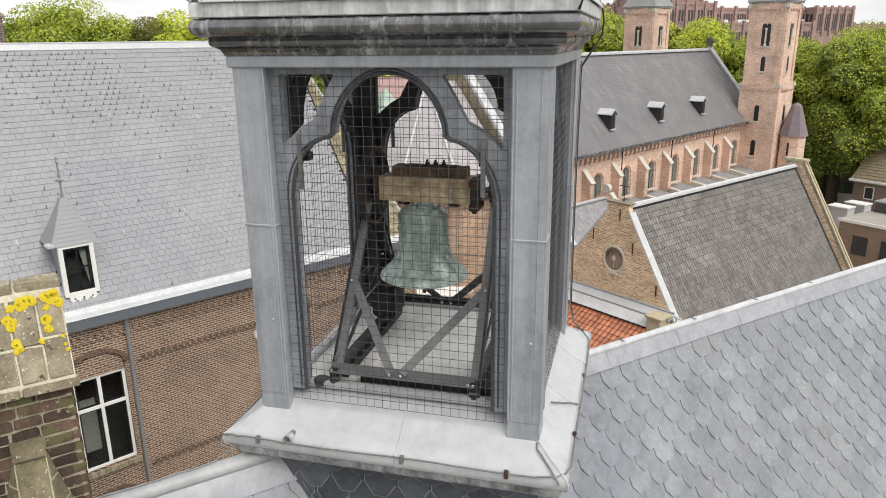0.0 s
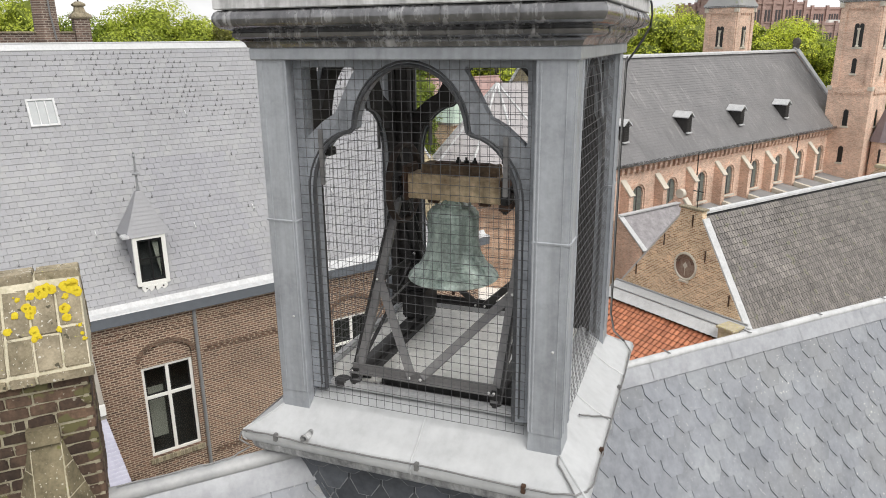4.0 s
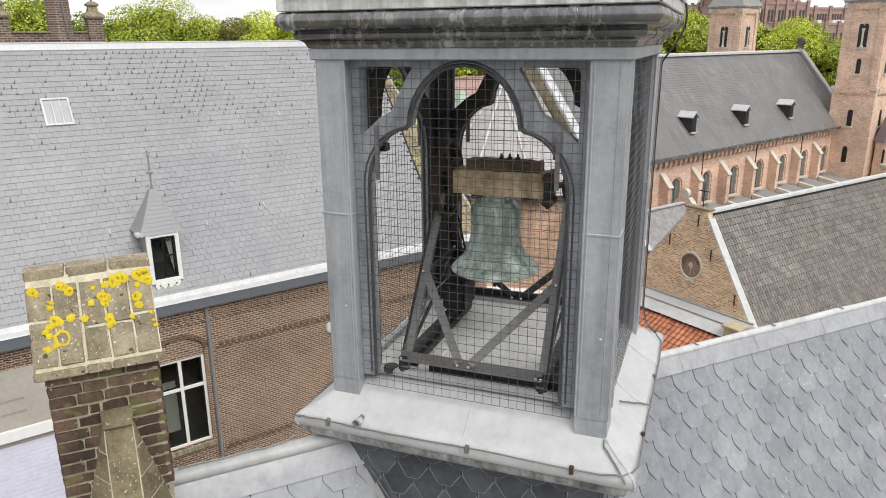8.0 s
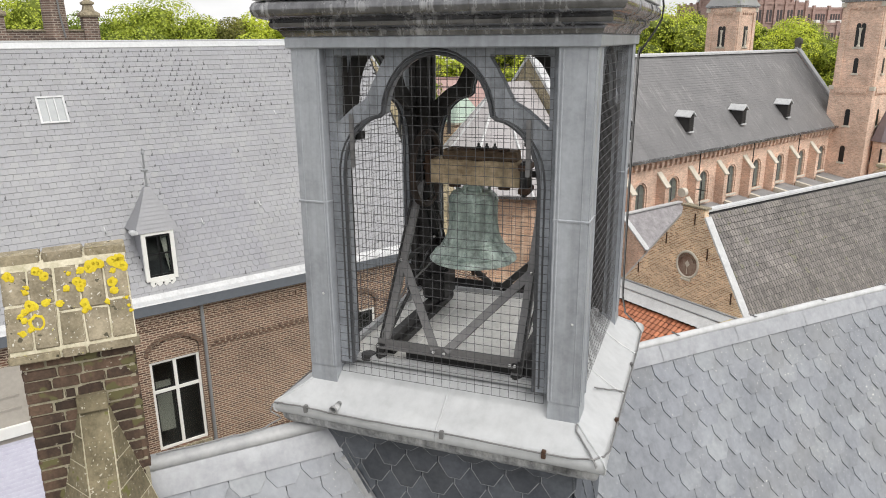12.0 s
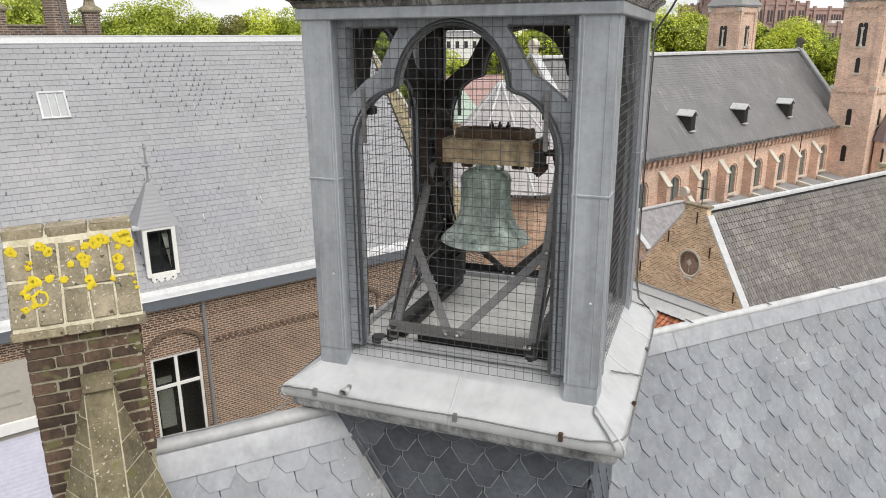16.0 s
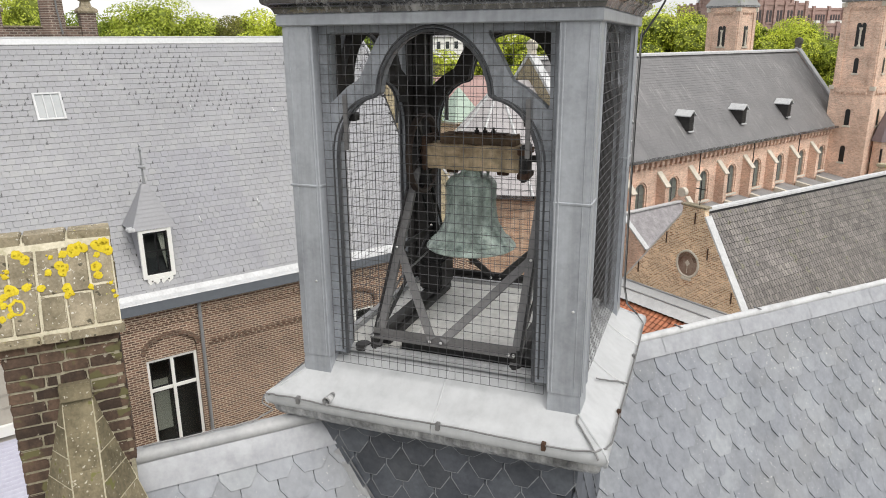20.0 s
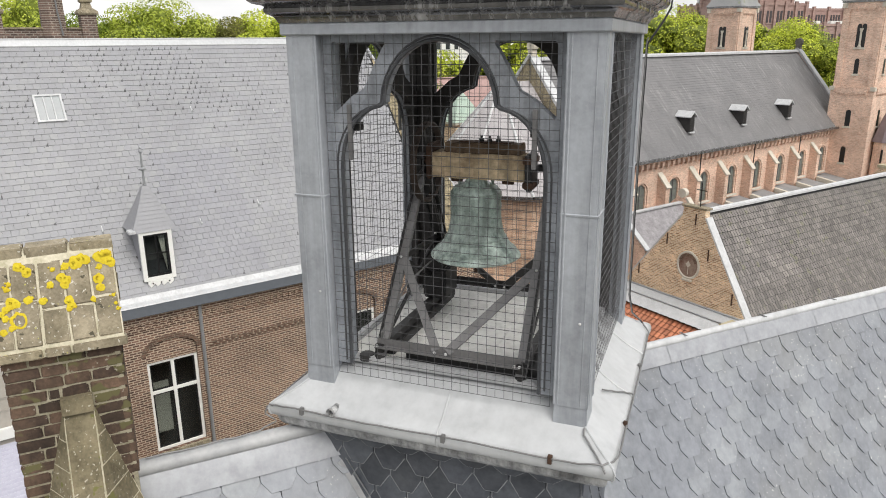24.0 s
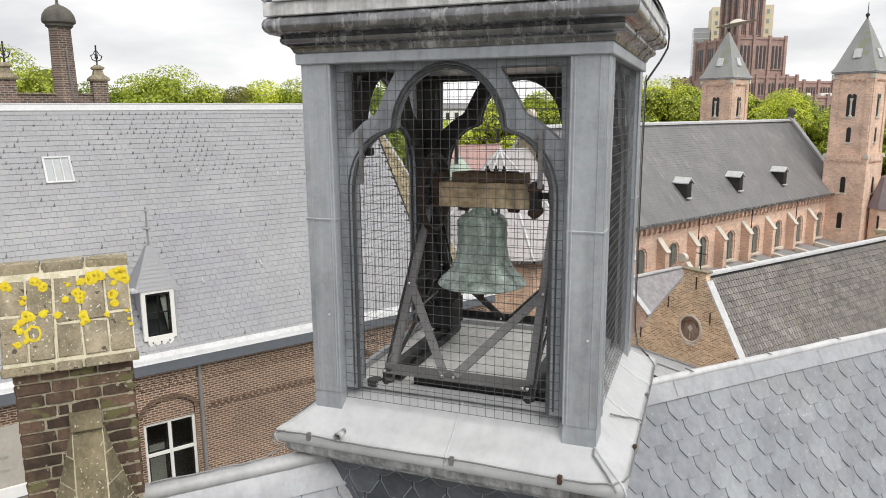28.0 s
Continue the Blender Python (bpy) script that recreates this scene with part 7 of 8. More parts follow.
for a, b in zip(lip, lip[1:]):
    bm = bmesh.new()
    bar(bm, (a[0], a[1], AE - 0.08), (b[0], b[1], AE - 0.08), 0.25, 0.2)
    part("gutter", bm, LEAD_DARK, apse)
for i in range(5):
    mx, my2 = (foot[i][0] + foot[i + 1][0]) / 2, (foot[i][1] + foot[i + 1][1]) / 2
    a = math.degrees(math.atan2(my2 - CY, mx - AX))
    bm = bmesh.new()
    w2 = AR * math.sin(radians(18)) - 0.3
    box(bm, -w2, w2, -0.10, 0.1, 2.75, 3.1)
    k = -w2
    while k < w2 - 0.3:
        prism(bm, [(k, -0.10, 2.75), (k, -0.10, 2.40), (k + 0.09, -0.10, 2.40), (k + 0.20, -0.10, 2.62), (k + 0.42, -0.10, 2.62), (k + 0.52, -0.10, 2.40), (k + 0.56, -0.10, 2.40), (k + 0.56, -0.10, 2.75)], (0, 0.2, 0))
        k += 0.56
    part("corbel_table", moved(bm, pose(mx, my2, 0, 0, 0, a + 90)), BRICK_APSE, apse)


def slit(tower, place, w, z0, z1, twin=False):
    """A round-headed tower opening: black panel painting the shaded reveal, pale sill and, in a twin, a colonnette."""
    win = new("tower_window")
    win.parent = tower
    bm = bmesh.new()
    if twin:
        for s in (-1, 1):
            c = s * w * 0.52
            head = [(c + w / 2 * math.cos(radians(180 - 30 * k)), z1 - w / 2 + w / 2 * math.sin(radians(30 * k))) for k in range(7)]
            prism(bm, [(a, -0.012, b) for a, b in [(c - w / 2, z0)] + head + [(c + w / 2, z0)]], (0, 0.3, 0))
    else:
        head = [(w / 2 * math.cos(radians(180 - 30 * k)), z1 - w / 2 + w / 2 * math.sin(radians(30 * k))) for k in range(7)]
        prism(bm, [(a, -0.012, b) for a, b in [(-w / 2, z0)] + head + [(w / 2, z0)]], (0, 0.3, 0))
    part("opening", moved(bm, place), BLACK_PAINT_AND_VOID, win)
    bm = bmesh.new()
    ww = w * (1.25 if twin else 0.75)
    box(bm, -ww, ww, -0.12, 0.1, z0 - 0.2, z0, 0.02)
    part("sill", moved(bm, place), STONE_PALE, win)
    if twin:
        bm = bmesh.new()
        turned(bm, [(0.17, z0), (0.17, z0 + 0.12), (0.10, z0 + 0.2), (0.10, z1 - 0.75), (0.16, z1 - 0.6), (0.19, z1 - 0.45)], 10, (0, -0.06, 0))
        part("colonnette", moved(bm, place), STONE_PALE, win, "pale stone colonnette")
    return win


def church_tower(m):
    """A square brick tower: two stages, corbel tables, slit and twin openings, slate pyramid."""
    W = 4.2
    tower = thing("church_tower", "slender pink brick church tower with a slate pyramid roof", "tower", m, group="church towers")
    bm = bmesh.new()
    box(bm, 0, W, 0, W, GROUND_Z, 9.0)
    part("lower_stage", bm, BRICK_CHURCH, tower)
    bm = bmesh.new()
    box(bm, 0.22, W - 0.22, 0.22, W - 0.22, 9.0, 17.25)
    part("upper_stage", bm, BRICK_CHURCH, tower)
    bm = bmesh.new()
    box(bm, -0.06, W + 0.06, -0.06, W + 0.06, 8.72, 8.98, 0.03)
    box(bm, 0.1, W - 0.1, 0.1, W - 0.1, 8.98, 9.2, 0.03)
    part("string_course", bm, BRICK_CHURCH, tower)
    c = W / 2
    for a in (0, 90, 180, 270):
        turn = Matrix.Translation((c, c, 0)) @ Matrix.Rotation(radians(a), 4, "Z")
        up = turn @ Matrix.Translation((0, -c + 0.22, 0))
        low = turn @ Matrix.Translation((0, -c, 0))
        # pilaster strips and corbel tables
        for s in (-1, 1):
            bm = bmesh.new()
            box(bm, s * (c - 0.5) - 0.28, s * (c - 0.5) + 0.28, -0.12, 0.05, 9.2, 17.2)
            part("pilaster", moved(bm, up), BRICK_CHURCH, tower)
        for zt, base, half in ((16.4, up, 1.32), (8.1, low, 1.5)):
            bm = bmesh.new()
            n = 6
            for k in range(n):
                x0 = -half + 2 * half * k / n
                stepx = 2 * half / n
                prism(bm, [(x0, -0.12, zt + 0.55), (x0, -0.12, zt), (x0 + stepx * 0.25, -0.12, zt + 0.22), (x0 + stepx * 0.5, -0.12, zt + 0.30), (x0 + stepx * 0.75, -0.12, zt + 0.22), (x0 + stepx, -0.12, zt), (x0 + stepx, -0.12, zt + 0.55)], (0, 0.14, 0))
            box(bm, -half, half, -0.12, 0.02, zt + 0.55, zt + 0.85)
            part("corbel_table", moved(bm, base), BRICK_CHURCH, tower)
        for s in (-1, 1):
            bm = bmesh.new()
            box(bm, s * (c - 0.24) - 0.26, s * (c - 0.24) + 0.26, -0.15, 0.12, 16.75, 17.2)
            part("corner_stone", moved(bm, up), STONE_PALE, tower)
            bm = bmesh.new()
            box(bm, s * (c - 0.12) - 0.25, s * (c - 0.12) + 0.25, -0.10, 0.12, 8.62, 9.02)
            part("corner_stone", moved(bm, low), STONE_PALE, tower)
        if a in (0, 270):
            slit(tower, up, 0.44, 12.9, 15.2, twin=True)
            slit(tower, up, 0.44, 10.3, 11.8)
            slit(tower, low, 0.5, 5.0, 6.7)
            slit(tower, low, 0.5, 1.2, 2.9)
    bm = bmesh.new()
    box(bm, -0.05, W + 0.05, -0.05, W + 0.05, 17.25, 17.42, 0.03)
    part("eave_band", bm, LEAD_DARK, tower)
    bm = bmesh.new()
    loft(bm, [[(c + sx * h, c + sy * h, z) for sx, sy in ((-1, -1), (1, -1), (1, 1), (-1, 1))] for h, z in ((2.25, 17.43), (1.95, 17.9), (0.04, 22.9))])
    roof = part("pyramid_roof", bm, SLATE_SPIRE, tower, "steep grey slate pyramid roof")
    bm = bmesh.new()
    turned(bm, [(0.10, 22.7), (0.10, 22.95), (0.2, 23.05), (0.2, 23.2), (0.04, 23.4), (0.03, 24.4)], 8, (c, c, 0))
    part("finial", bm, STEEL_DARK, roof)
    for a in (0, 270):
        turn = Matrix.Translation((c, c, 0)) @ Matrix.Rotation(radians(a), 4, "Z") @ Matrix.Translation((0, -1.45, 19.25)) @ Matrix.Rotation(radians(69), 4, "X")
        bm = bmesh.new()
        box(bm, -0.38, 0.38, -0.5, 0.5, -0.02, 0.12, 0.02)
        part("roof_hatch", moved(bm, turn), LEAD_PALE, roof, "pale roof hatch")
    return tower


first = church_tower(CHURCH @ pose(78, 33.18, 0))
copy_thing(first, CHURCH @ pose(78, 48.35, 0))
stair = thing("stair_turret", "round-cornered brick stair turret with a purple slate cone", "stair turret", CHURCH)
bm = bmesh.new()
turned(bm, [(1.35, GROUND_Z), (1.35, 3.5)], 8, (80.3, 31.95, 0))
part("shaft", bm, BRICK_CHURCH, stair)
bm = bmesh.new()
turned(bm, [(1.6, 3.5), (1.55, 3.62), (0.55, 6.7), (0.05, 7.0)], 8, (80.3, 31.95, 0))
part("cone_roof", bm, SLATE_PURPLE, stair)
# solid black block paints the unlit inside of the slit
bm = bmesh.new()
box(bm, 78.95, 79.1, 31.8, 32.0, 1.4, 2.8)
part("slit_window", bm, BLACK_PAINT_AND_VOID, stair)
# lower block at the foot of the towers
bm = bmesh.new()
box(bm, 77.2, 78.0, 33.4, 36.6, GROUND_Z, -1.6)
part("porch", bm, BRICK_CHURCH, church)

# ---- trees ----
def leaf_cloud(bm_v, bm_f, centre, radius, count, size, rnd, squash=0.8):
    """Small folded leaf clumps over the outer shell of one lobe."""
    g = np.random.default_rng(rnd.randrange(1 << 30))
    unit = lambda v: v / np.maximum(np.linalg.norm(v, axis=1, keepdims=True), 1e-6)
    d = unit(g.normal(size=(count, 3)))
    p = np.array(centre) + d * (radius * g.random((count, 1)) ** 0.22) * np.array((1, 1, squash))
    s = size * g.uniform(0.6, 1.4, (count, 1))
    n = unit(d + g.normal(size=(count, 3)) * 0.5 + np.array((0, 0, 0.4)))
    b = unit(np.cross(n, g.normal(size=(count, 3))))
    a = np.cross(b, n)
    quad = np.stack((p + a * s, p + b * s * 0.6 + n * s * 0.15, p - a * s, p - b * s * 0.6 + n * s * 0.15), axis=1).reshape(-1, 3)
    k = len(bm_v)
    bm_v.extend(quad.tolist())
    bm_f.extend((np.arange(count * 4).reshape(-1, 4) + k).tolist())


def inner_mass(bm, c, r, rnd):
    """The dense inside of one lobe, lumpy, under the leaves, in green darkened for shade."""
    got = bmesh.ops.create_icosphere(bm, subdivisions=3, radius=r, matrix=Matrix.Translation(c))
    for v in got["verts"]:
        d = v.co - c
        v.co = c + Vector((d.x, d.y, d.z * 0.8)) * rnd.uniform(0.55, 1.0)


def tree(x, y, height, spread, leaf, seed, size=0.4, lobes=16, per=260, label="broad leafy green tree in full summer leaf", base=GROUND_Z, sparse=False):
    rnd = random.Random(seed)
    t = thing("tree", label, "tree", pose(x, y, base), group="trees")
    bm = bmesh.new()
    trunk_h = height * 0.38
    bend = rnd.uniform(-0.4, 0.4)
    turned(bm, [(spread * 0.075, 0), (spread * 0.055, height * 0.08), (spread * 0.045, trunk_h), (spread * 0.02, height * 0.75)], 10)
    trunk = part("trunk", bm, BARK, t)
    vs, fs = [], []
    core = bmesh.new()
    for i in range(lobes):
        a = 2 * math.pi * (i * 0.382) + rnd.uniform(-0.3, 0.3)
        f = (i + 0.5) / lobes
        z = height * (0.36 + 0.53 * f)
        reach = spread * 0.5 * math.sqrt(max(0.05, 1 - (2 * f - 0.75) ** 2 * 0.62)) * rnd.uniform(0.55, 1.0)
        c = Vector((reach * math.cos(a) + bend, reach * math.sin(a), z))
        rad = spread * rnd.uniform(0.19, 0.27) * (1.1 - 0.35 * f)
        inner_mass(core, c, rad * 0.90, rnd)
        leaf_cloud(vs, fs, c, rad * 0.96, int(per * rnd.uniform(0.7, 1.2)), size, rnd)
        bm = bmesh.new()
        start = Vector((0, 0, min(trunk_h + (z - trunk_h) * 0.35, height * 0.7)))
        mid = start.lerp(c, 0.5) + Vector((0, 0, -0.04 * height))
        rod(bm, [start, mid, c], spread * 0.012, 5)
        part("limb", bm, BARK, trunk)
    top = Vector((bend, 0, height * 0.90))
    leaf_cloud(vs, fs, top, spread * 0.22, per, size, rnd)
    me = bpy.data.meshes.new("crown")
    me.from_pydata(vs, [], fs)
    me.materials.append(leaf)
    crown = new("crown", me)
    crown.parent = t
    # filler inside the crown; darker green paints the shade between the leaves
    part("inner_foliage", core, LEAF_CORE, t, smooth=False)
    return t


# behind the brick house
for i, (x, y, top, w, leaf) in enumerate(((-39.2, 46.0, 16.0, 7, LEAF), (-47.5, 34.5, 18.0, 10, LEAF), (-52, 40, 17.0, 9, LEAF), (-45.5, 40.0, 16.2, 7, LEAF_DARK), (-41.4, 43.8, 16.9, 10, LEAF), (-43.5, 42.5, 16.6, 8, LEAF),
                                          (-37.6, 47.0, 16.0, 6, LEAF_OLIVE), (-35.9, 48.6, 16.4, 7, LEAF_YELLOW), (-33.6, 50.5, 16.4, 8, LEAF), (-31.5, 52, 15.9, 8, LEAF), (-28.5, 54, 16.3, 9, LEAF_DARK))):
    tree(x, y, (top - GROUND_Z) * 1.05, w * 1.15, leaf, 100 + i, 0.10, 26, 2000)
# between the church and the far brick building, on the far side of the towers
for i, (x, y, top, w, leaf) in enumerate(((90, 66, 17.2, 15, LEAF_YELLOW), (93, 73, 17.5, 14, LEAF_YELLOW), (96, 60, 15.6, 13, LEAF_YELLOW), (99, 53.5, 15.4, 12, LEAF_YELLOW), (101, 47, 13.2, 11, LEAF),
                                          (106, 57, 15.4, 14, LEAF), (104, 41, 12.6, 11, LEAF), (103, 35, 13.6, 13, LEAF), (125, 40, 14.0, 17, LEAF), (128, 30, 13.2, 17, LEAF), (135, 22, 13.5, 17, LEAF_YELLOW), (86, 78, 18, 14, LEAF_YELLOW))):
    w3 = TOWN @ Vector((x, y, 0))
    tree(w3.x, w3.y, (top - GROUND_Z) * 1.06, w * 1.1, leaf, 200 + i, 0.135, 22, 1800)
# the near big tree to the side of the towers
tree(24.3, 114.0, 21.0, 20, LEAF_DARK, 300, 0.15, 34, 2600, "large dark green tree with a bare trunk beside the pond")
tree(33.0, 150.0, 22.5, 18, LEAF_YELLOW, 301, 0.2, 22, 900)
tree(46.0, 142.0, 21.5, 18, LEAF, 302, 0.2, 20, 900)
# seen through the turret
for i, (x, y, top, w, leaf) in enumerate(((60, 88, 12.6, 12, LEAF_OLIVE), (52, 92, 14.5, 14, LEAF_YELLOW), (66, 90, 12.8, 12, LEAF_YELLOW), (75.5, 86, 16.8, 14, LEAF_YELLOW), (44, 96, 16.0, 15, LEAF), (82, 84, 17.5, 14, LEAF))):
    w3 = TOWN @ Vector((x, y, 0))
    tree(w3.x, w3.y, top - GROUND_Z, w, leaf, 400 + i, 0.25, 18, 600)

# ---- houses seen through the turret and beyond the chapel ----
def gabled_house(label, m, w, d, eave, ridge, wall, roof, windows=0, along=True, cat="house", door=False):
    h = thing("house", label, cat, m)
    bm = bmesh.new()
    box(bm, 0, w, 0, d, GROUND_Z, eave)
    part("wall", bm, wall, h)
    bm = bmesh.new()
    o = 0.35
    if along:
        prism(bm, [(-o, -o, eave - 0.1), (-o, d / 2, ridge), (-o, d + o, eave - 0.1)], (w + 2 * o, 0, 0))
    else:
        prism(bm, [(-o, -o, eave - 0.1), (w / 2, -o, ridge), (w + o, -o, eave - 0.1)], (0, d + 2 * o, 0))
    r = part("roof", bm, roof, h)
    bm = bmesh.new()
    if along:
        rod(bm, [(-o, d / 2, ridge + 0.05), (w + o, d / 2, ridge + 0.05)], 0.14, 6)
    else:
        rod(bm, [(w / 2, -o, ridge + 0.05), (w / 2, d + o, ridge + 0.05)], 0.14, 6)
    part("ridge", bm, roof, r)
    for k in range(windows):
        x = w * (k + 0.5) / windows
        win = new("window")
        win.parent = h
        bm = bmesh.new()
        for a, b, c, e in ((x - 0.6, x - 0.48, eave - 2.4, eave - 0.8), (x + 0.48, x + 0.6, eave - 2.4, eave - 0.8), (x - 0.48, x + 0.48, eave - 2.4, eave - 2.28), (x - 0.48, x + 0.48, eave - 0.92, eave - 0.8)):
            box(bm, a, b, -0.06, 0.05, c, e)
        part("window_frame", bm, WHITE, win)
        bm = bmesh.new()
        box(bm, x - 0.48, x + 0.48, -0.02, 0.04, eave - 2.28, eave - 0.92)
        part("pane", bm, GLASS_FAR, win)
    return h


gabled_house("pale red tiled town house behind the church", TOWN @ pose(44, 66, 0), 17, 10, 5.2, 9.45, BRICK_HOUSE, ROOF_FAR, 5)
gabled_house("red brick house with a low tiled roof", TOWN @ pose(36, 74, 0), 9, 8, 6.5, 10.5, BRICK_CHURCH, ROOF_FAR, 3)
gabled_house("white plastered house with dark windows behind trees", TOWN @ pose(70, 116, 0), 26, 10, 14.6, 15.4, WHITE, SLATE_CHURCH, 12)
gabled_house("pink brick house with a slate roof beside the apse", TOWN @ pose(26, 44, 0), 9, 9, -0.5, 4.2, BRICK_CHURCH, SLATE_CHURCH, 3)
copper = thing("copper_turret", "green copper pyramid roof on a small brick tower", "turret", TOWN @ pose(44.2, 58.0, 0))
bm = bmesh.new()
box(bm, 0, 3.4, 0, 3.4, GROUND_Z, 5.6)
part("shaft", bm, BRICK_CHAPEL, copper)
bm = bmesh.new()
box(bm, -0.25, 3.65, -0.25, 3.65, 5.6, 5.85, 0.04)
part("cornice", bm, STONE_PALE, copper)
bm = bmesh.new()
loft(bm, [[(1.7 + sx * h, 1.7 + sy * h, z) for sx, sy in ((-1, -1), (1, -1), (1, 1), (-1, 1))] for h, z in ((2.0, 5.85), (1.8, 6.15), (1.1, 7.4), (0.08, 9.1))])
part("pyramid_roof", bm, COPPER, copper)

# low houses past the chapel, by the pond
low_house = gabled_house("low house with a brown tiled roof and white gutter", pose(24.1, 100.0, 0, 0, 0, -40), 12, 9, -3.5, 0.4, BRICK_HOUSE, TILE_MOSSY, 3)
bm = bmesh.new()
box(bm, -0.45, 12.4, -0.55, -0.30, -3.78, -3.50, 0.03)
part("gutter", bm, WHITE, low_house, "white eaves gutter")
for k in range(13):
    bm = bmesh.new()
    f = k / 13
    bar(bm, (-0.35, -0.35 + 4.85 * f, -3.6 + 4.0 * f + 0.02), (12.35, -0.35 + 4.85 * f, -3.6 + 4.0 * f + 0.02), 0.10, 0.09)
    part("tile_course", bm, TILE_MOSSY, low_house)
flat = thing("flat_roofed_house", "low brick house with a beige flat roof and white fascia", "house", pose(17.1, 74.7, 0, 0, 0, -40))
bm = bmesh.new()
box(bm, 0.15, 14, 0.15, 14, GROUND_Z, -3.2)
part("wall", bm, BRICK_HOUSE, flat)
bm = bmesh.new()
box(bm, 0, 14.2, 0, 0.15, -3.25, -2.95, 0.02)
part("fascia", bm, WHITE, flat, "white fascia board")
bm = bmesh.new()
box(bm, 0.05, 14.1, 0.16, 5.5, -3.2, -3.05)
part("roof_felt", bm, BEIGE, flat)
bm = bmesh.new()
box(bm, 0.6, 14.1, 5.5, 5.8, -3.1, -2.05)
part("clerestory", bm, GLASS_FAR, flat, "dark strip of glazing")
bm = bmesh.new()
box(bm, 0.5, 14.2, 5.4, 14.0, -2.05, -1.92, 0.02)
part("upper_roof", bm, FELT, flat)
bm = bmesh.new()
box(bm, 5.2, 13.0, 6.6, 12.5, -1.92, -1.55, 0.04)
part("roof_panel", bm, WHITE, flat, "white raised roof panel")
for k in range(3):
    bm = bmesh.new()
    box(bm, 1.6 + 2.6 * k, 3.0 + 2.6 * k, 0.08, 0.2, -6.2, -4.4)
    part("window", bm, GLASS_FAR, flat)
for k in range(2):
    shed_w = thing("white_shed", "small white flat-topped shed beside the pond", "shed", pose(19.2 + 2.2 * k, 89.0 + 2.2 * k, 0, 0, 0, -40), group="white sheds")
    bm = bmesh.new()
    box(bm, 0, 2.2, 0, 1.6, GROUND_Z, -4.9)
    part("wall", bm, LEAD_PALE, shed_w)
    bm = bmesh.new()
    box(bm, -0.1, 2.3, -0.1, 1.7, -4.9, -4.75, 0.03)
    part("roof", bm, WHITE, shed_w)
pond = thing("pond", "still dark green pond below the trees", "pond", pose(32, 128, GROUND_Z))
bm = bmesh.new()
turned(bm, [(11, 0.02), (11.2, 0.05), (11.0, 0.06)], 24)
part("water_surface", bm, WATER, pond)
reeds = thing("reed_bank", "bright green reeds along the pond edge", "reeds", pose(30, 136, GROUND_Z))
rr = random.Random(9)
bm = bmesh.new()
for k in range(700):
    x, y, h = rr.uniform(-7, 7), rr.uniform(-2.5, 2.5), rr.uniform(0.6, 1.5)
    vs = [bm.verts.new(v) for v in ((x - 0.06, y, 0), (x + 0.06, y, 0), (x + rr.uniform(-0.4, 0.4), y + rr.uniform(-0.3, 0.3), h))]
    bm.faces.new(vs)
part("reed", bm, LEAF, reeds)["kind"] = "stuff"
bank = thing("pond_bank", "dry ochre grass bank behind the pond", "bank", pose(31, 146, GROUND_Z), kind="structure")
bm = bmesh.new()
turned(bm, [(16, 0.0), (14, 0.8), (10, 1.5), (3, 1.7)], 20, squash=0.4)
part("slope", jitter(bm, 0.25, 3), DRY_GRASS, bank)

# flat-roofed sacristy with an arcaded parapet below the apse
sacristy = thing("sacristy", "low brick sacristy with a white-coped parapet and an arched frieze", "sacristy", TOWN)
bm = bmesh.new()
for x0, x1, y0, y1 in ((20.0, 33.1, 38.0, 38.35), (32.75, 33.1, 38.35, 48.0), (20.0, 33.1, 48.0, 48.35)):
    box(bm, x0, x1, y0, y1, GROUND_Z, 0.75)
part("wall", bm, BRICK_APSE, sacristy)
bm = bmesh.new()
box(bm, 20.0, 32.75, 38.35, 48.0, -0.2, 0.0)
part("roof_felt", bm, ROOF_BROWN, sacristy, "brown flat roof")
for x0, x1, y0, y1 in ((20.0, 33.3, 37.85, 38.45), (32.65, 33.3, 38.45, 48.0)):
    bm = bmesh.new()
    box(bm, x0, x1, y0, y1, 0.75, 0.93, 0.02)
    part("coping", bm, WHITE, sacristy, "white parapet coping")
bm = bmesh.new()
x = 20.2
while x < 32.6:
    prism(bm, [(x, 37.86, 0.75), (x, 37.86, -0.75), (x + 0.16, 37.86, -0.75), (x + 0.16, 37.86, -0.25), (x + 0.28, 37.86, 0.05), (x + 0.46, 37.86, 0.15), (x + 0.64, 37.86, 0.05), (x + 0.76, 37.86, -0.25), (x + 0.76, 37.86, 0.75)], (0, 0.15, 0))
    x += 0.76
part("arched_frieze", bm, BRICK_APSE, sacristy, "frieze of small brick arches")

# courtyard seen through the turret floor line: a paved yard with a white-edged flat roof
yard = thing("paved_yard", "paved yard beside the chapel", "yard", TOWN @ pose(20, 28, GROUND_Z), kind="structure")
bm = bmesh.new()
box(bm, -8, 14, -6, 12, 0.0, 0.05)
part("paving", bm, PAVING, yard)
canopy = thing("flat_canopy", "flat canopy with a white edge over the yard", "canopy", TOWN @ pose(26.5, 34.0, 0))
bm = bmesh.new()
box(bm, 0, 7, 0, 4, -3.4, -3.15, 0.02)
part("slab", bm, WHITE, canopy)
bm = bmesh.new()
box(bm, 0.3, 6.7, 0.3, 3.7, GROUND_Z, -3.4)
part("wall", bm, BRICK_CHAPEL, canopy)

# ---- great brick office block on the horizon ----
office = thing("brick_office", "huge red-brown brick office block with a stepped tower", "office block", pose(-4.0, 259.9, 0, 0, 0, 38))


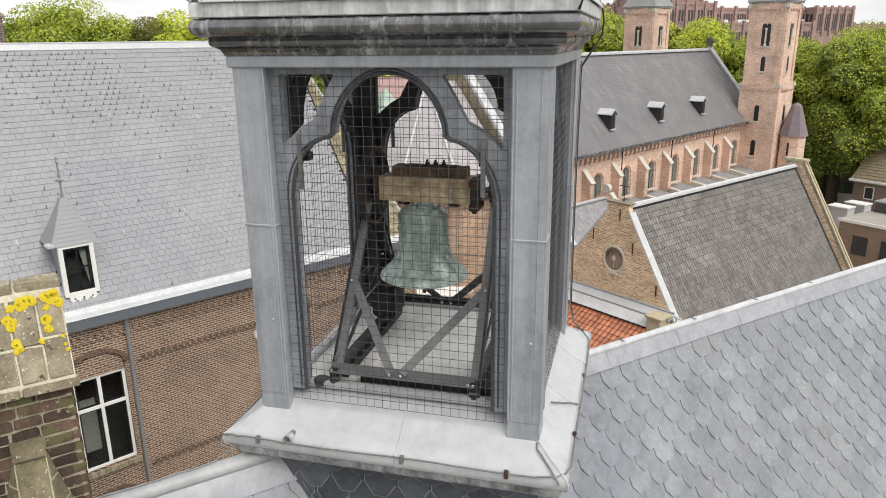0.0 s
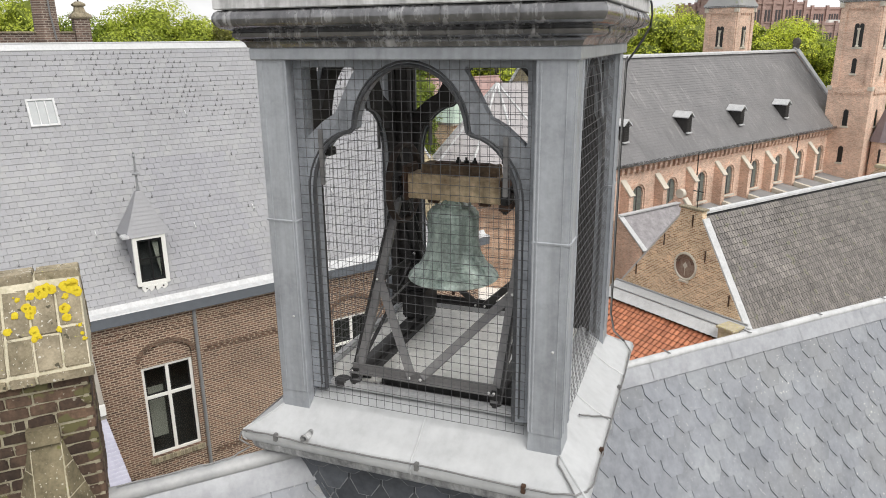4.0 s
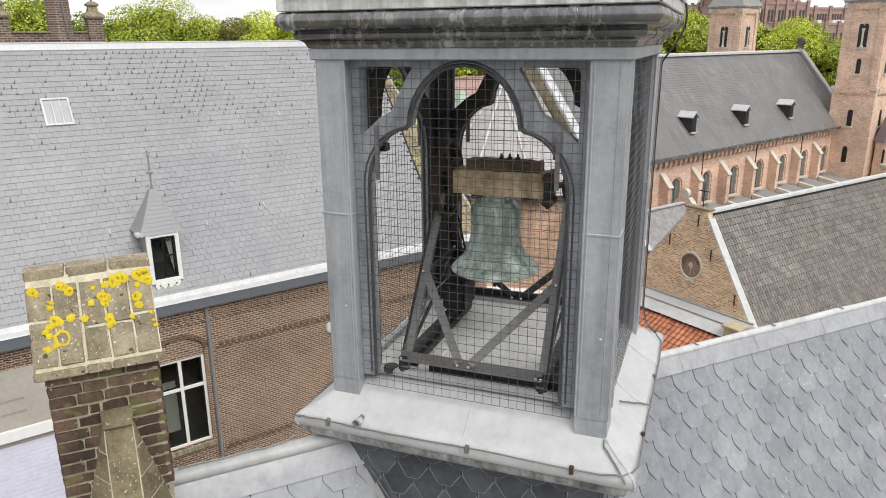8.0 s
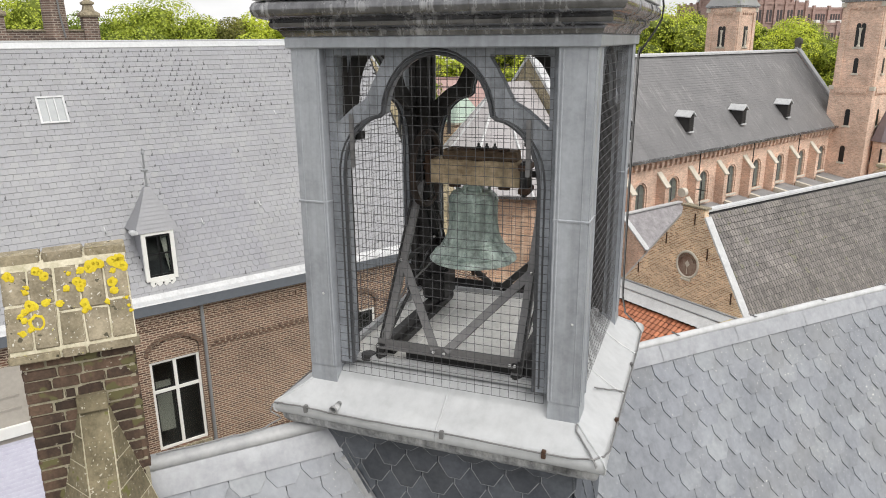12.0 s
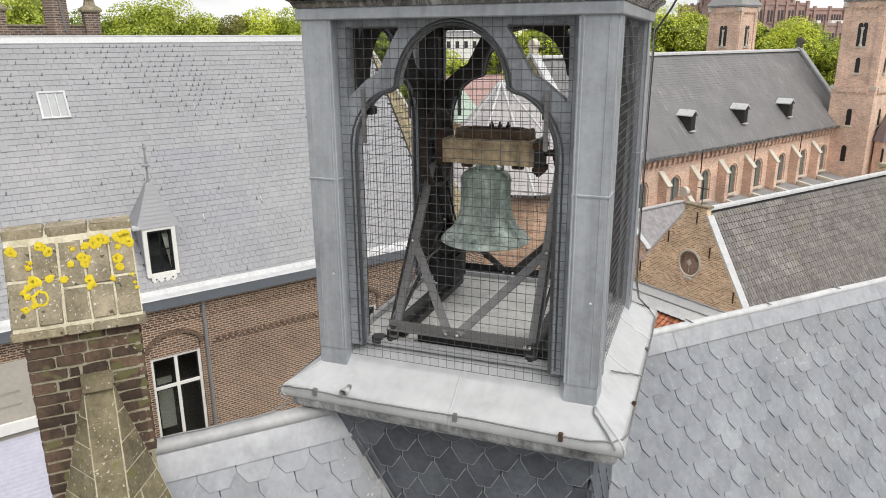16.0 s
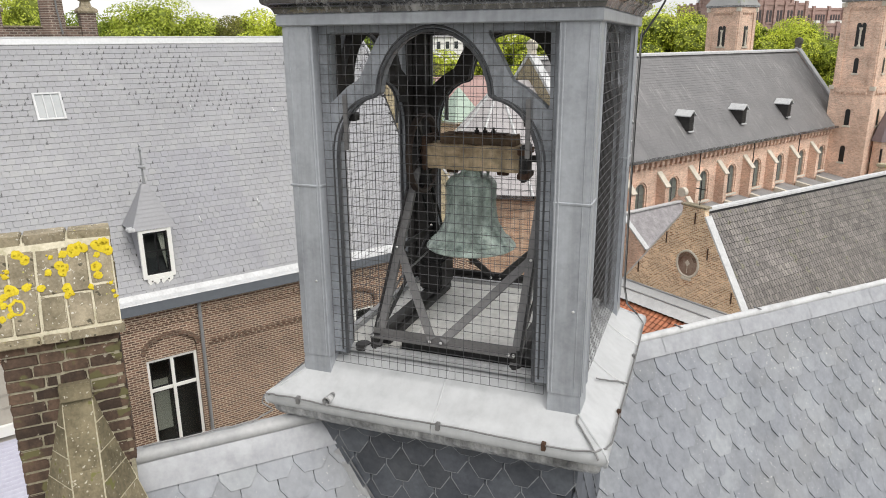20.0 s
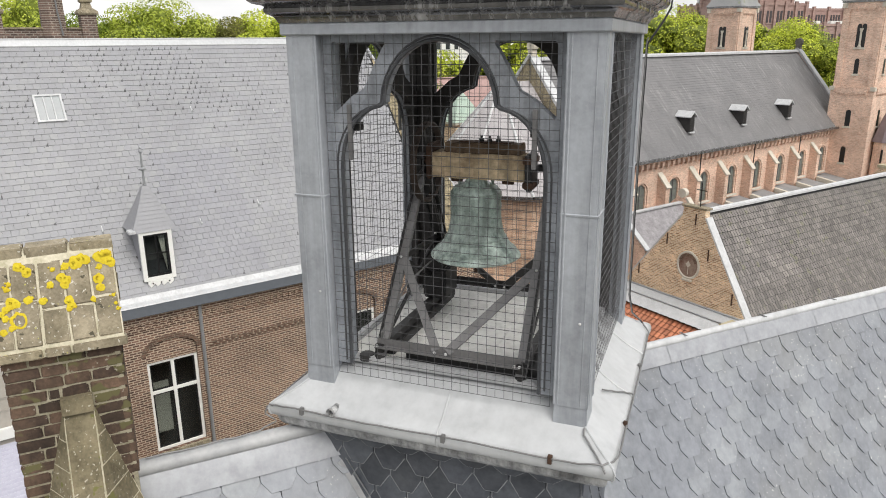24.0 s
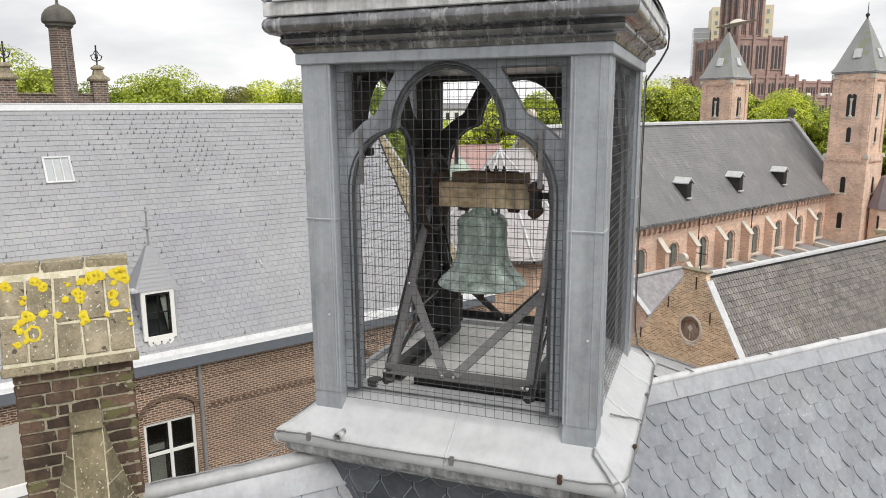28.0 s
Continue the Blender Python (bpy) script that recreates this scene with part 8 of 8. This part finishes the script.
def facade(parent, place, length, z0, z1, bays, slots, lo, hi, rib=0.5):
    """Brick piers that rise past the top, and groups of tall slots between them, on one face."""
    for k in range(bays + 1):
        x = length * k / bays
        bm = bmesh.new()
        box(bm, x - rib, x + rib, -0.55, 0.2, z0, z1 + 0.8)
        part("pier", moved(bm, place), HAZE_BRICK, parent)
    bm = bmesh.new()
    box(bm, 0, length, -0.25, 0.1, z1 - 0.5, z1 + 0.25)
    part("parapet_band", moved(bm, place), HAZE_BRICK, parent)
    for k in range(bays):
        wide = length / bays - 2 * rib
        for i in range(slots):
            x = length * (k + 0.5) / bays + wide * ((i + 0.5) / slots - 0.5) * 0.82
            half = wide * 0.82 / slots * 0.30
            bm = bmesh.new()
            box(bm, x - half, x + half, -0.12, 0.1, z0 + (z1 - z0) * lo, z0 + (z1 - z0) * hi)
            part("window", moved(bm, place), GLASS_HAZY, parent)
            if k % 2 == 0 and i == 0:
                bm = bmesh.new()
                box(bm, x - half, x - half + wide * 0.82, -0.3, 0.05, z0 + (z1 - z0) * lo - 0.4, z0 + (z1 - z0) * lo)
                part("stone_band", moved(bm, place), HAZE_BRICK, parent)


def wing(name, x0, x1, y0, y1, z0, z1, bays=(4, 4), slots=3, lo=0.3, hi=0.8):
    bm = bmesh.new()
    box(bm, x0, x1, y0, y1, GROUND_Z, z1)
    b = part(name, bm, HAZE_BRICK, office)
    facade(b, Matrix.Translation((x0, y0, 0)), x1 - x0, z0, z1, bays[0], slots, lo, hi)
    if bays[1]:
        facade(b, Matrix.Translation((x0, y1, 0)) @ Matrix.Rotation(radians(-90), 4, "Z"), y1 - y0, z0, z1, bays[1], slots, lo, hi)
    return b


wing("tower_block", 0, 18.5, 0, 22.5, 24.5, 37.2, (3, 4), 3, 0.22, 0.80)
wing("tower_shaft", 4.0, 12.8, 5.0, 14.5, 37.2, 66.0, (3, 3), 2, 0.05, 0.97)
wing("wing", -1.0, 23.0, -1.5, 8.0, 14.0, 24.6, (6, 1), 2, 0.45, 0.80)
wing("wing", 0.6, 10.0, 18.0, 37.0, 14.0, 25.2, (2, 5), 2, 0.5, 0.82)
wing("wing", 3.0, 12.0, 36.0, 62.0, 12.0, 21.8, (2, 6), 3, 0.5, 0.8)
wing("wing", 23.0, 72.0, 2.0, 14.0, 16.5, 23.2, (8, 0), 4, 0.35, 0.72)
wing("corner_block", 68.0, 86.0, -3.0, 14.0, 14.0, 23.4, (5, 3), 2, 0.15, 0.78)
wing("wing", 86.0, 120.0, 0.0, 12.0, 10.0, 17.6, (7, 0), 3, 0.3, 0.8)
wing("low_wing", 14.5, 55.0, -14.0, 2.0, 8.0, 17.9, (8, 3), 3, 0.15, 0.72)
for x in (17.0, 22.5, 24.0, 26.0, 44.0, 47.0, 50.0):
    bm = bmesh.new()
    box(bm, x, x + 1.6, -13.5, -12.0, 17.9, 19.0, 0.1)
    part("terrace_parasol", bm, WHITE, office, "white folded parasol on the terrace")
saucer = thing("roof_saucer", "pale tilted saucer sculpture on the tower roof", "sculpture", pose(-4.5, 252.0, 40.6, 0, -9, 12))
bm = bmesh.new()
turned(bm, [(0.3, -0.7), (2.2, -0.45), (6.4, 0.0), (2.5, 0.55), (1.6, 1.1), (0.8, 1.4), (0.2, 1.5)], 28)
part("hull", bm, STONE_PALE, saucer)
tan = thing("office_tower", "cream office tower with small square windows", "office tower", pose(-14.5, 305, 0, 0, 0, 8))
bm = bmesh.new()
box(bm, 0, 22, 0, 14, -9, 53)
body = part("wall", bm, CREAM, tan)
for r in range(5):
    for c2 in range(9):
        bm = bmesh.new()
        box(bm, 1.2 + 2.3 * c2, 2.2 + 2.3 * c2, -0.15, 0.05, 35.5 + 3.6 * r, 37 + 3.6 * r)
        part("window", bm, GLASS_DULL, body)
glass = thing("glass_annex", "pale glass office annex", "office", pose(-20.5, 300, 0, 0, 0, 8))
bm = bmesh.new()
box(bm, 0, 5.5, 0, 10, -9, 45)
g = part("glass_wall", bm, GLASS_DULL, glass)
for k in range(14):
    bm = bmesh.new()
    box(bm, -0.1, 5.6, -0.1, 0.05, 12 + 2.4 * k, 12.3 + 2.4 * k)
    part("floor_band", bm, STEEL_PALE, g)
# flat terraces of pale town roofs that fill the middle distance
for i, (x, y, w, d, h, mat) in enumerate(((-70, 150, 40, 20, 4, BRICK_FAR), (-110, 120, 30, 20, 3, BRICK_FAR), (-40, 190, 50, 25, 5, BRICK_FAR), (60, 200, 60, 30, 4, BRICK_FAR), (-150, 90, 40, 30, 2, BRICK_FAR), (110, 150, 50, 25, 3, BRICK_FAR))):
    gabled_house("distant brown brick terrace with a tiled roof", pose(x, y, 0, 0, 0, 15 * i), w, d * 0.5, h - 4, h, mat, ROOF_FAR if i % 2 else SLATE_CHURCH, 8)
rnd = random.Random(77)
for i in range(26):
    a = radians(-62 + 5.0 * i)
    r = 190 + 40 * rnd.random()
    if abs(math.degrees(a)) < 12:
        r = 185
    tree(r * math.sin(a), r * math.cos(a), rnd.uniform(19, 24), 20, LEAF, 600 + i, 0.9, 12, 110, "distant leafy green tree on the horizon")

# ---- the single slates and bricks ----
for name, me, parent, m in PIECES + SLATE_PIECES:
    shared(name, me, parent, m)
